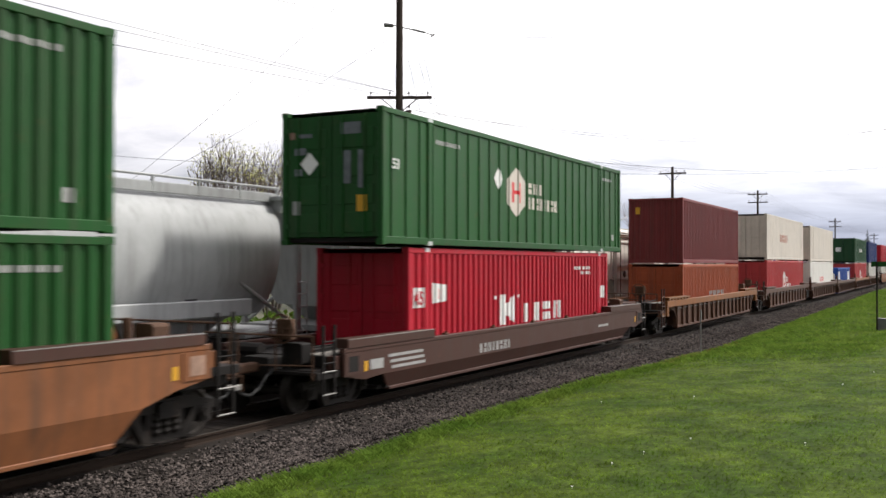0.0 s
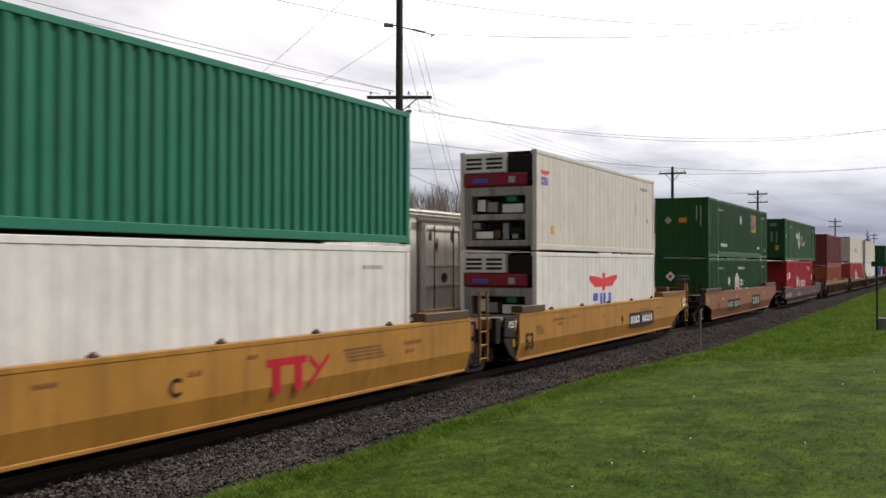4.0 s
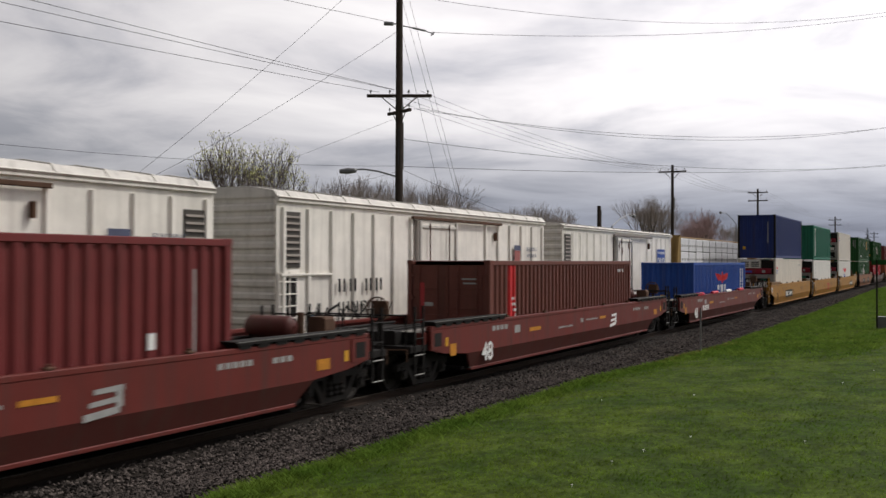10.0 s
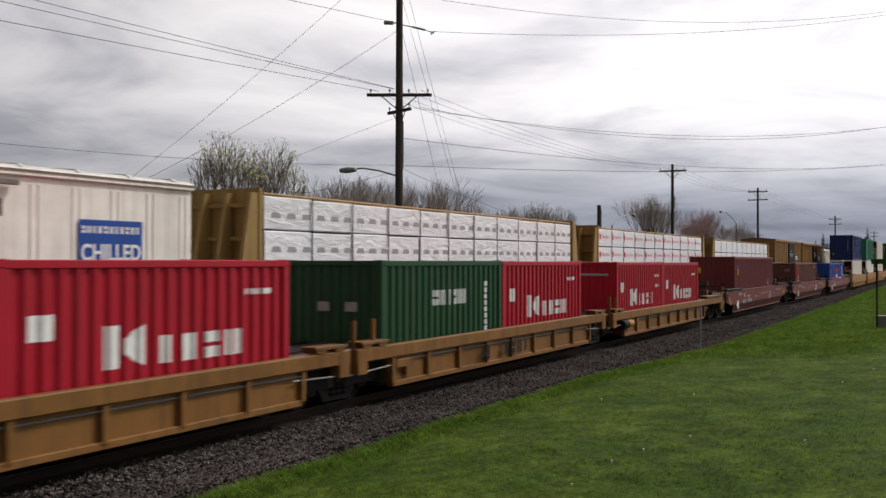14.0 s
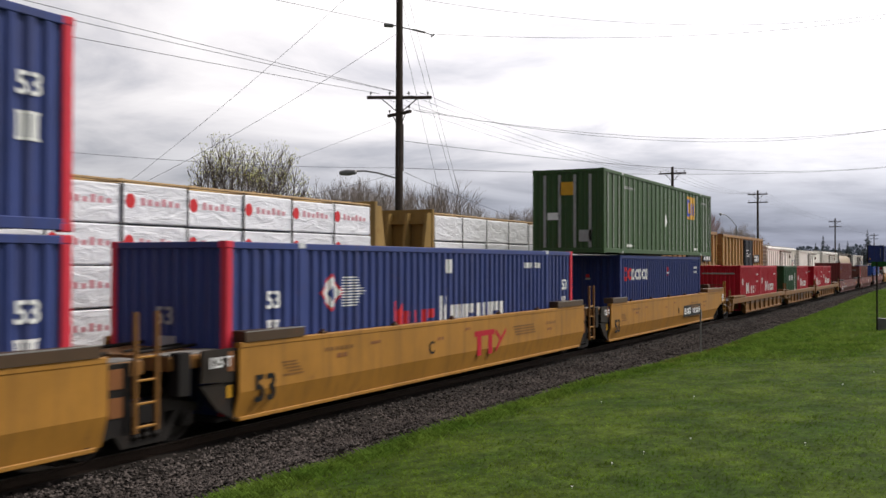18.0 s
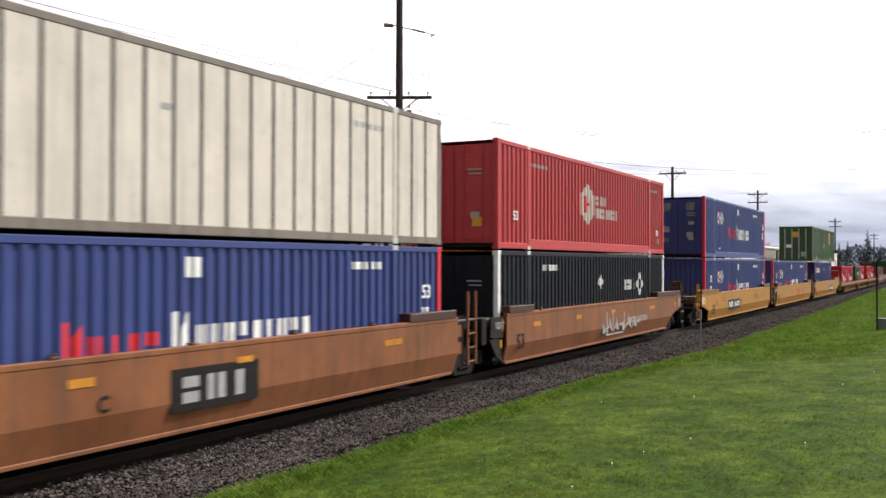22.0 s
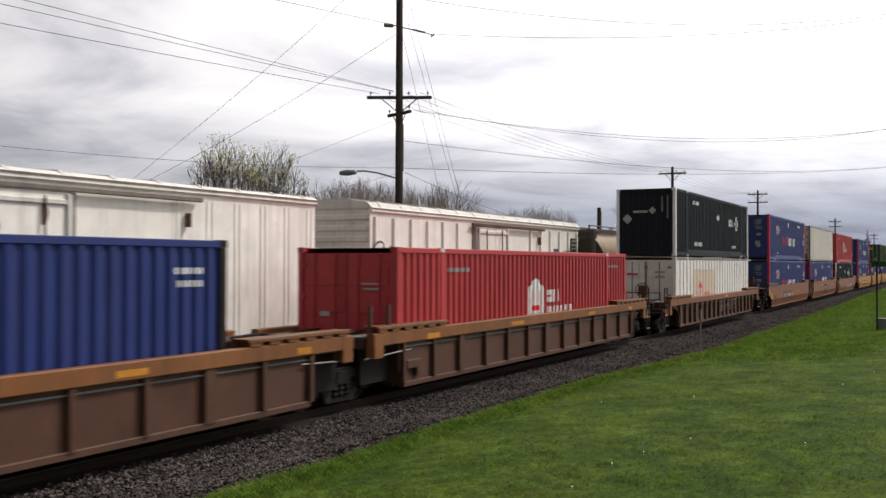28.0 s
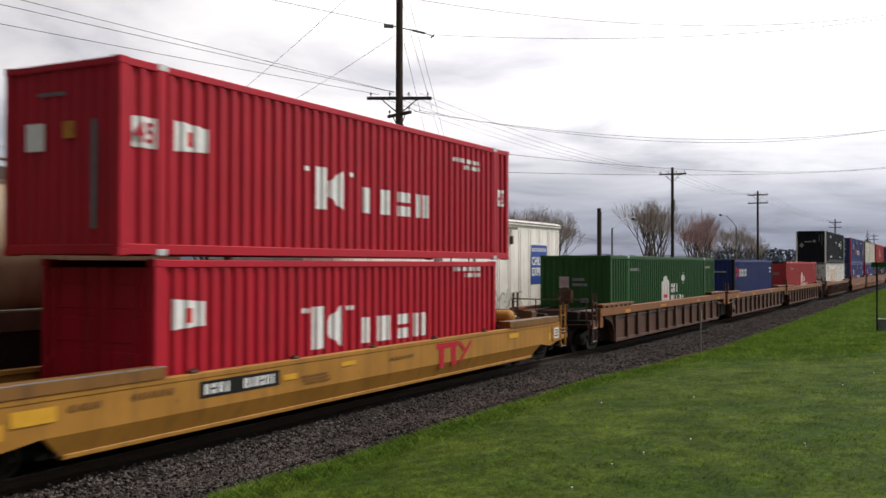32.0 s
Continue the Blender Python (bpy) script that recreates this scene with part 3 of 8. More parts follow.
        for k, (y, z, w, h, mat) in enumerate(((-0.55, 1.42, 0.3, 0.16, GREEN_SEA), (0.05, 1.12, 0.3, 0.3, LAMP_GREY), (-0.05, 0.35, 0.2, 0.25, STEEL_RUST), (0.6, 0.62, 0.22, 0.2, LAMP_GREY), (-0.62, 0.34, 0.2, 0.14, LAMP_GREY), (-0.55, H - 0.94, 0.2, 0.2, INK_GREY), (0.3, H - 0.92, 0.5, 0.14, INK_BLUE))):
            s = Solid()
            front_x = -hx - 0.015 if k >= 5 else -hx + 0.09
            s.rail(front_x, -hx + 0.45, y, y + w, z, z + h, 0.012, "y")
            part("unit_component", s, mat, box)
        for k in range(3):
            s = Solid()
            s.tube((-hx + 0.16, -0.7 + 0.5 * k, 0.3), (-hx + 0.2, -0.55 + 0.5 * k, H - 1.3), 0.02, n=6)
            part("hose", s, RUBBER, box)

    def front():
        s = Solid()
        s.box(hx - 0.08, hx - 0.03, -hy + 0.12, hy - 0.12, 0.1, H - 0.1)
        return s.mesh("front_wall", colour)
    part("front_wall", cached(("front",) + key, front), colour, box)
    for rank, (ink, shapes) in enumerate(decals):
        painted(box, ink, shapes, pts, -hy + 0.012 - 0.002 * rank)
    for w, size, ink, x, z in words:
        letter(w, size, ink, box, x, -hy - 0.006, z, "painted_number", bold=size * 0.02)
    for w, size, ink, y, z in rear_words:
        ob = letter(w, size, ink, box, 0, 0, 0, "painted_number", bold=size * 0.02)
        ob.matrix_basis = pose(-hx - 0.004, y, z, 0, 0, -90)
    for y, z, w, ink in rear_diamonds:
        s = Solid()
        f = -hx - 0.009 + 0.01 * w
        s.faces([(f, y - w, z), (f, y, z - w * 1.05), (f, y + w, z), (f, y, z + w * 1.05)], [(0, 1, 2, 3)])
        part("diamond_mark", s, ink, box)
    for y, z in rear_discs:
        s = Solid()
        s.lathe((-hx + 0.008, y, z), [(0.0, 0.01), (0.0, 0.21)], 18, "x")
        s.f = [tuple(range(18, 36))]
        disc = part("round_emblem", s, INK_FAINT, box, "faded grey round emblem")
        s = Solid()
        for k in range(7):
            w = 0.2 * math.sqrt(1 - ((k - 3) / 3.6) ** 2)
            s.box(-hx + 0.002, -hx + 0.006, y - 0.2 - 0.02 * k, y - 0.2 + w, z - 0.17 + 0.055 * k, z - 0.15 + 0.055 * k)
        part("emblem_stripes", s, INK_GREY, disc)
    for ink, y0, y1, za, zb in rear_marks:
        s = Solid()
        s.box(-hx + 0.008, -hx + 0.014, y0, y1, za, zb)
        part("end_marking", s, ink, box)
    return box


def ride(ob, x, z, line="A"):
    (RIDERS_A if line == "A" else RIDERS_B).append((ob, x, z))
    return ob


def ladder(car, xa, xb, y, z0, z1, n, colour, r=0.018):
    """An upright ladder along the car's side: two stiles and n rungs."""
    def stile():
        s = Solid()
        s.tube((0, 0, 0), (0, 0, z1 - z0), r * 1.25, n=6)
        return s.mesh("ladder_stile", colour)

    def rung():
        s = Solid()
        s.tube((-0.5 * abs(xb - xa), 0, 0), (0.5 * abs(xb - xa), 0, 0), r, n=6)
        return s.mesh("ladder_rung", colour)
    for x in (xa, xb):
        part("ladder_stile", cached(("stile", z1 - z0, r, colour.name), stile), colour, car).location = (x, y, z0)
    for k in range(n):
        part("ladder_rung", cached(("rung", round(abs(xb - xa), 3), r, colour.name), rung), colour, car).location = ((xa + xb) / 2, y, z0 + 0.05 + 0.31 * k)


def end_ladder(car, s_, y, top, colour):
    """Two flat posts from step height to above the deck, with bright worn lower rungs."""
    def post_mesh():
        s = Solid()
        s.rail(-0.027, 0.027, -0.025, 0.025, 0.4, top + 0.5, 0.006, "z")
        return s.mesh("ladder_post", colour)
    for x in (10.08, 10.45):
        part("ladder_post", cached(("end_post", top, colour.name), post_mesh), colour, car).location = (s_ * x, y, 0)
    for z in (0.42, 0.84, top - 0.2, top + 0.2):
        mat = BARE_STEEL if z < 0.9 else colour

        def rung():
            s = Solid()
            s.tube((-0.2, 0, 0), (0.2, 0, 0), 0.015, n=6)
            return s.mesh("ladder_rung", mat)
        part("ladder_rung", cached(("end_rung", mat.name), rung), mat, car).location = (s_ * 10.265, y - 0.02, z)


# ---- bogies ----
WHEELSETS = []


def wheelset(parent, x, r=0.42):
    def make():
        s = Solid()
        for sy in (-1, 1):
            y = sy * 0.72
            prof = [(-0.07 * sy, 0.06), (-0.065 * sy, r + 0.03), (-0.045 * sy, r + 0.03), (-0.035 * sy, r), (0.07 * sy, r - 0.005), (0.07 * sy, r - 0.06), (0.03 * sy, r - 0.09), (0.02 * sy, 0.16), (0.08 * sy, 0.14), (0.08 * sy, 0.02)]
            s.lathe((0, y, 0), prof, 20, "y")
            for k in range(4):
                c, q = math.cos(k * math.pi / 2) * 0.25, math.sin(k * math.pi / 2) * 0.25
                s.tube((c, y + 0.02 * sy, q), (c, y + 0.045 * sy, q), 0.035, n=6)
        s.tube((0, -1.0, 0), (0, 1.0, 0), 0.08, n=12)
        return s.mesh("wheelset", WHEEL_STEEL)
    w = part("wheelset", cached(("wheelset", r), make), WHEEL_STEEL, parent)
    w.location = (x, 0, 0)
    WHEELSETS.append((w, x))
    return w


def bogie(car, x, scale=1.0):
    """A two-axle cast truck; its origin at axle height."""
    def bolster():
        s = Solid()
        s.rail(-0.2, 0.2, -1.15, 1.15, 0.05, 0.3, 0.04, "y")
        s.tube((0, 0, 0.25), (0, 0, 0.45), 0.3, n=14)
        return s.mesh("bogie", STEEL_DARK)
    b = part("bogie", cached("bolster", bolster), STEEL_DARK, car, "grimy cast steel truck")
    b.location = (x, 0, 0.42)
    for sy in (-1, 1):
        def frame_side():
            s = Solid()
            y0, y1 = sorted((sy * 0.93, sy * 1.07))
            s.prism([(-1.15, 0.06), (-1.15, 0.2), (-0.72, 0.27), (-0.42, 0.34), (0.42, 0.34), (0.72, 0.27), (1.15, 0.2), (1.15, 0.06), (0.7, 0.14), (-0.7, 0.14)], y0, y1, "y")
            s.prism([(-0.46, -0.3), (0.46, -0.3), (0.46, -0.2), (-0.46, -0.2)], y0, y1, "y")
            for sx in (-1, 1):
                s.prism([(sx * 0.78, 0.16), (sx * 0.62, 0.16), (sx * 0.34, -0.2), (sx * 0.46, -0.3)], y0, y1, "y")
                s.prism([(sx * 0.4, 0.2), (sx * 0.28, 0.2), (sx * 0.28, -0.22), (sx * 0.4, -0.22)], y0 + 0.01, y1 - 0.01, "y")
            for sx in (-1, 1):
                s.rail(sx * 0.89 - 0.14, sx * 0.89 + 0.14, y0 - 0.02, y1 + 0.02, -0.13, 0.15, 0.03, "y")
                s.tube((sx * 0.89, sy * 1.06, 0), (sx * 0.89, sy * 1.13, 0), 0.09, n=10)
            return s.mesh("side_frame", TRUCK_IRON)
        part("side_frame", cached(("side_frame", sy), frame_side), TRUCK_IRON, b)

    for k in (-0.2, 0, 0.2):
        def coil():
            s = Solid()
            s.lathe((k, -1.06, -0.2), [(0.05 * i, 0.085 if i % 2 else 0.065) for i in range(8)], 10, "z")
            return s.mesh("coil_spring", TRUCK_IRON)
        part("coil_spring", cached(("coil", k), coil), STEEL_RUST, b, "rusty coil spring")

    for k in (-0.89, 0.89):
        wheelset(b, k)
    return b


# ---- well cars ----
def well_car(label, colour, kind, left, right, deep=0.36, top=1.52, half=8.3, marks=(), words=(), tank=True, chord_colour=None, joint=9.65, ribs=12, wide_ribs=(2, 6, 10)):
    """One well unit on its centre. left and right: 'bogie' for an outer end on its own truck, 'joint' for an end on a shared
    truck (which this unit carries on its right end alone)."""
    car = thing("well_car", label, "rail car", "stack train")
    hy = 1.52
    ends = {-1: left, 1: right}
    if kind == "smooth":
        lip = {s: 9.85 if ends[s] == "bogie" else (8.0 if s < 0 else 8.5) for s in ends}
        foot = {s: half - 0.2 if ends[s] == "bogie" else (8.0 if s < 0 else 8.5) for s in ends}
    else:
        lip = {s: 9.85 if ends[s] == "bogie" else joint - 0.25 for s in ends}
        foot = {s: half - 0.2 for s in ends}
    bot = 0.3
    crease = bot + (top - bot) * 0.36
    cc = chord_colour or colour
    for sy in (-1, 1):
        y = sy * hy
        s = Solid()
        if kind == "smooth":
            knee = {k: ((lip[k] - 0.75) if ends[k] == "bogie" else foot[k]) for k in ends}
            up = {k: (top - 0.62 if ends[k] == "bogie" else crease) for k in ends}
            # upper web, and a lower web that leans inwards
            over = {k: 0.3 if ends[k] == "bogie" else 0.0 for k in ends}
            q = [(-lip[-1], top), (-lip[-1], top - 0.5), (-knee[-1], up[-1]), (-foot[-1] - over[-1], crease), (foot[1] + over[1], crease), (knee[1], up[1]), (lip[1], top - 0.5), (lip[1], top)]
            s.prism(q, *sorted((y, y - sy * 0.05)), axis="y")
            part("side_sheet", s, colour, car)
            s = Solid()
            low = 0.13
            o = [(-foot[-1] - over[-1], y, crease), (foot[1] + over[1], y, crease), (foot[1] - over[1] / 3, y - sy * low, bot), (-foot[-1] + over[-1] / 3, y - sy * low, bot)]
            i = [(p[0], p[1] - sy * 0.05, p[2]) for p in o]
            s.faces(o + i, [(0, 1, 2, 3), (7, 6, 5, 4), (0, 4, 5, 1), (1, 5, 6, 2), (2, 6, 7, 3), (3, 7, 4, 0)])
            # on oxide red cars the leaning sheet's shade is painted in with grime
            part("lower_side_sheet", s, RED_DARKENED if colour in REDS else colour, car)
            s = Solid()
            s.rail(-lip[-1] + 0.02, lip[1] - 0.02, *sorted((y + sy * 0.012, y - sy * 0.13)), top - 0.06, top + 0.03)
            part("top_chord", s, cc, car)
            s = Solid()
            s.rail(-foot[-1] + 0.12, foot[1] - 0.12, *sorted((y - sy * 0.1, y - sy * 0.24)), bot - 0.05, bot + 0.02)
            part("bottom_sill", s, colour, car)
        else:
            ch = 0.27
            s.rail(-lip[-1], lip[1], *sorted((y + sy * 0.02, y - sy * 0.16)), top - ch, top, 0.02)
            part("top_chord", s, cc, car)
            s = Solid()
            s.prism([(-foot[-1] + 0.05, bot), (foot[1] - 0.05, bot), (foot[1] + 0.12, bot + 0.35), (foot[1] + 0.12, top - ch), (-foot[-1] - 0.12, top - ch), (-foot[-1] - 0.12, bot + 0.35)], *sorted((y - sy * 0.11, y - sy * 0.14)), axis="y")
            part("side_sheet", s, colour, car)
            s = Solid()
            s.rail(-foot[-1] + 0.02, foot[1] - 0.02, *sorted((y - sy * 0.04, y - sy * 0.2)), bot - 0.06, bot + 0.05)
            part("bottom_sill", s, colour, car)
            if sy < 0:
                s = Solid()
                s.tube((-foot[-1], -hy + 0.075, top - ch - 0.09), (foot[1], -hy + 0.075, top - ch - 0.09), 0.018, n=6)
                part("train_pipe", s, LAMP_GREY, car, "thin steel air pipe")
                n = ribs
                span = foot[-1] + foot[1]
                for k in range(n + 1):
                    x = -foot[-1] + k * span / n
                    wide = 0.13 if k in wide_ribs else 0.05

                    def rib():
                        r = Solid()
                        r.prism([(-wide, y - sy * 0.105), (-wide, y - sy * 0.01), (wide, y - sy * 0.01), (wide, y - sy * 0.105)], bot + 0.03, top - ch, "z")
                        return r.mesh("side_rib", colour)
                    ob = part("side_rib", cached(("rib", wide, top, colour.name), rib), colour, car)
                    ob.location.x = x
    # end decks over the trucks, with a raised shelf along the near side
    for s_, e in ends.items():
        s = Solid()
        a, b = sorted((s_ * (min(half, lip[s_]) - 0.05), s_ * (lip[s_] + 0.25 if e == "bogie" else joint - 0.28)))
        s.rail(a, b, -1.3, 1.3, top - 0.32, top - 0.1, 0.02)
        deck = part("end_deck", s, (YELLOW_OLD if colour is YELLOW_CAR else STEEL_DARK) if kind == "smooth" else DARK_CAR, car)
        s = Solid()
        s.box(a + 0.03, b - 0.03, -1.28, -0.8, top - 0.098, top - 0.082)
        part("walkway_plate", s, DUSTY_PLATE, deck, "dusty steel walkway plate")
        for y, r in ((-0.62, 0.03), (-0.3, 0.022), (0.55, 0.035)):
            s = Solid()
            s.tube((a + 0.05, y, top - 0.06), (b - 0.05, y, top - 0.03), r, n=6)
            part("deck_pipe", s, STEEL_DARK, deck)
        s = Solid()
        a, b = sorted((s_ * (half - (2.1 if top > 1.2 or kind == "smooth" else -0.05)), s_ * (lip[s_] - 0.1)))
        beam = kind == "smooth" and colour not in REDS
        if beam:
            s.prism([(a + 0.02, top + 0.031), (b - 0.05, top + 0.031), (b - 0.05, top + 0.19), (a, top + 0.21)], -hy - 0.03, -hy + 0.3, "y")
        else:
            s.prism([(a + 0.06, top + 0.075), (b - 0.05, top + 0.07), (b - 0.05, top + 0.12), (a, top + 0.135)], -hy - 0.05, -hy + 0.3, "y")
        shelf_paint = cc if kind != "smooth" else (DARK_CAR if colour in (BROWN_CAR, DARK_CAR) else (STEEL_DARK if colour in REDS else (YELLOW_OLD if e == "bogie" else BEAM_GRIME)))
        shelf = part("end_shelf", s, shelf_paint, car)
        s = Solid()
        if beam:
            s.box(a + 0.02, b - 0.06, -hy - 0.033, -hy + 0.02, top + 0.19, top + 0.205)
        else:
            s.box(a + 0.02, b - 0.06, -hy - 0.052, -hy - 0.044, top + 0.118, top + 0.13)
        part("worn_edge", s, BARE_STEEL, shelf, "edge worn to bare steel")
        count = max(2, round((b - a) / 0.5))
        for k in range(0 if beam else count):
            def bracket():
                g = Solid()
                g.prism([(-0.13, 0.0), (0.13, 0.0), (0.19, 0.07), (-0.19, 0.07)], -hy - 0.03, -hy + 0.26, "y")
                return g.mesh("shelf_bracket", shelf_paint)
            part("shelf_bracket", cached(("bracket", shelf_paint.name), bracket), shelf_paint, shelf).location = (a + 0.25 + (b - a - 0.5) * k / (count - 1), 0, top + 0.005)
        s = Solid()
        x = s_ * (min(half, foot[s_]) + 0.0)
        s.box(*sorted((x, x - s_ * 0.08)), -1.4, 1.4, bot, top - 0.1)
        part("end_bulkhead", s, STEEL_DARK if kind == "smooth" else colour, car)
        if e == "bogie":
            # draft sill, coupler, platform, ladder and grab irons
            s = Solid()
            s.rail(*sorted((s_ * (half - 0.1), s_ * 10.6)), -0.3, 0.3, 0.72, 1.08, 0.03)
            part("draft_sill", s, STEEL_DARK, car)
            s = Solid()
            s.rail(*sorted((s_ * 10.5, s_ * 11.35)), -0.09, 0.09, 0.8, 0.98, 0.03)
            s.rail(*sorted((s_ * 11.3, s_ * 11.68)), -0.17, 0.13, 0.72, 1.06, 0.05)
            part("coupler", s, STEEL_RUST, car)
            s = Solid()
            s.box(*sorted((s_ * 9.9, s_ * 10.6)), -1.42, 1.42, top - 0.42, top - 0.36)
            part("end_platform", s, STEEL_DARK, car, "open steel end platform")
            frame_paint = STEEL_DARK if colour in (RED_CAR, RED_FADED, DARK_CAR, BROWN_CAR) else (DARK_CAR if colour is BROWN_RIB else colour)
            for ly in (-1.46, 1.3):
                end_ladder(car, s_, ly, top, frame_paint)
            s = Solid()
            s.rail(*sorted((s_ * 8.9, s_ * 10.5)), -1.3, 1.3, 0.86, top - 0.43, 0.02)
            part("end_sill_box", s, STEEL_DARK, car)
            # brake rigging, hoses and release lever round the coupler
            s = Solid()
            s.tube((s_ * 10.72, -1.42, 0.98), (s_ * 10.72, -0.2, 0.94), 0.016, n=6)
            s.tube((s_ * 10.72, -1.42, 0.98), (s_ * 10.72, -1.42, 0.72), 0.016, n=6)
            part("release_lever", s, STEEL_RUST, car)
            s = Solid()
            bend = [(10.55, 0.86), (10.8, 0.74), (11.0, 0.55), (11.25, 0.44), (11.5, 0.5), (11.62, 0.62)]
            for (xa, za), (xb, zb) in zip(bend, bend[1:]):
                s.tube((s_ * xa, -0.42, za), (s_ * xb, -0.42, zb), 0.026, n=6)
            hose = part("air_hose", s, RUBBER, car)
            s = Solid()
            s.rail(*sorted((s_ * 11.56, s_ * 11.72)), -0.46, -0.38, 0.58, 0.68, 0.015)
            part("hose_coupling", s, BARE_STEEL, hose, "bright hose coupling")
            s = Solid()
            s.rail(*sorted((s_ * 9.9, s_ * 10.62)), -1.46, -1.36, top - 0.5, top - 0.36, 0.01)
            part("platform_beam", s, frame_paint, car)
            s = Solid()
            s.rail(*sorted((s_ * 9.86, s_ * 10.08)), -1.44, -1.3, top - 0.36, top - 0.1, 0.01)
            part("corner_bracket", s, colour, car)
            if s_ < 0:
                s = Solid()
                s.lathe((-10.5, -0.55, top + 0.42), [(-0.015, 0.255), (-0.015, 0.285), (0.015, 0.285), (0.015, 0.255), (-0.015, 0.255)], 18, "x")
                for q in range(4):
                    a_ = q * math.pi / 4
                    s.tube((-10.5, -0.55 - 0.26 * math.cos(a_), top + 0.42 - 0.26 * math.sin(a_)), (-10.5, -0.55 + 0.26 * math.cos(a_), top + 0.42 + 0.26 * math.sin(a_)), 0.012, n=5)
                wheel = part("hand_brake_wheel", s, STEEL_RUST, car)
                s = Solid()
                s.rail(-10.48, -10.3, -0.75, -0.38, top + 0.22, top + 0.6, 0.03, "z")
                part("gear_housing", s, STEEL_RUST, wheel)
                s = Solid()
                s.rail(-10.42, -10.34, -0.6, -0.5, top - 0.36, top + 0.25, 0.01, "z")
                part("brake_post", s, frame_paint, wheel)
            if kind == "smooth":
                s = Solid()
                s.rail(*sorted((s_ * 9.22, s_ * 9.83)), -hy - 0.022, -hy + 0.01, top - 0.5, top - 0.07, 0.006, "y")
                plate = part("end_panel", s, colour, car)
                s = Solid()
                s.box(*sorted((s_ * 9.36, s_ * 9.7)), -hy - 0.027, -hy - 0.0215, top - 0.43, top - 0.13)
                part("panel_mark", s, INK_WHITE if colour is YELLOW_CAR else (FADED_PINK if colour is BROWN_CAR else STEEL_DARK), plate)
                if colour is YELLOW_CAR:
                    for k in range(3):
                        s = Solid()
                        s.box(*sorted((s_ * 9.43, s_ * 9.63)), -hy - 0.031, -hy - 0.0265, top - 0.38 + 0.08 * k, top - 0.33 + 0.08 * k)
                        part("mark_bar", s, INK_BLACK, plate)
                s = Solid()
                s.box(*sorted((s_ * 9.0, s_ * 9.12)), -hy - 0.008, -hy - 0.002, top - 0.46, top - 0.26)
                part("label_plate", s, INK_GOLD, car, "small yellow label")
            else:
                # arched web over the truck, with a flange along its edge
                f, r = foot[s_], top - 0.27 - bot - 0.12
                arc = [(f + 0.14 + r - r * math.cos(q * math.pi / 16), bot + r * math.sin(q * math.pi / 16)) for q in range(9)]
                s = Solid()
                s.prism([(s_ * x, z) for x, z in [(f + 0.08, bot)] + arc + [(f + 0.14 + r, top - 0.27), (f + 0.08, top - 0.27)]], -hy + 0.11, -hy + 0.14, "y")
                web = part("arched_web", s, colour, car)
                s = Solid()
                s.prism([(s_ * x, z) for x, z in arc + [(x - 0.025, z + 0.025) for x, z in arc[::-1]]], -hy + 0.02, -hy + 0.2, "y")
                part("arch_flange", s, colour, web)
                s = Solid()
                s.rail(*sorted((s_ * 9.55, s_ * 9.84)), -hy + 0.0, -hy + 0.16, top - 0.62, top - 0.27, 0.01, "z")
                part("end_gusset", s, cc, car)
                s = Solid()
                s.rail(*sorted((s_ * 9.86, s_ * 10.35)), -hy + 0.06, -hy + 0.3, top - 0.62, top - 0.4, 0.015, "z")
                part("step_block", s, cc, car)
            s = Solid()
            s.tube((s_ * 10.55, -1.3, top + 0.3), (s_ * 10.55, 1.3, top + 0.3), 0.02, n=6)
            for k in (-1.3, -0.45, 0.45, 1.3):
                s.tube((s_ * 10.55, k, top - 0.4), (s_ * 10.55, k, top + 0.3), 0.02, n=6)
            part("hand_rail", s, STEEL_DARK if colour in REDS else STEEL_RUST, car)
            s = Solid()
            s.rail(*sorted((s_ * 10.12, s_ * 10.4)), -0.95, -0.55, 0.95, 1.35, 0.03)
            part("valve_box", s, STEEL_DARK, car)
            s = Solid()
            s.tube((s_ * 10.0, 0.3, 1.15), (s_ * 10.0, 1.0, 1.15), 0.14, n=10)
            part("brake_cylinder", s, STEEL_DARK, car)
            if tank and s_ > 0:
                s = Solid()
                s.lathe((8.7, 0, top + 0.17), [(-0.55, 0.02), (-0.53, 0.16), (-0.45, 0.22), (0.45, 0.22), (0.53, 0.16), (0.55, 0.02)], 14, "y")
                part("air_tank", s, RED_DARKENED if colour in REDS else (cc if kind == "smooth" else STEEL_RUST), car, smooth=True)
                s = Solid()
                s.rail(9.25, 9.6, -0.9, -0.5, top - 0.1, top + 0.35, 0.05)
                s.tube((9.4, -0.2, top - 0.1), (9.4, -0.2, top + 0.42), 0.08, n=8)
                part("brake_valve", s, STEEL_RUST, car)
            bogie(car, s_ * 9.35)
        else:
            s = Solid()
            s.rail(*sorted((s_ * (half - 0.3), s_ * (joint + 0.1))), -0.35, 0.35, 0.7, 1.1, 0.03)
            part("joint_sill", s, STEEL_DARK, car)
            if kind == "smooth" and s_ < 0:
                s = Solid()
                s.prism([(-8.02, top - 0.6), (-8.02, top - 0.05), (-8.78, top - 0.05), (-8.82, top - 0.55)], -hy + 0.08, -hy + 0.14, "y")
                part("black_end_plate", s, END_BLACK, car, "black end plate")
                s = Solid()
                s.prism([(-8.02, bot + 0.02), (-8.02, top - 0.6), (-8.8, top - 0.6), (-8.4, bot + 0.2)], -hy + 0.12, -hy + 0.2, "y")
                part("end_web", s, END_BLACK, car)
                s = Solid()
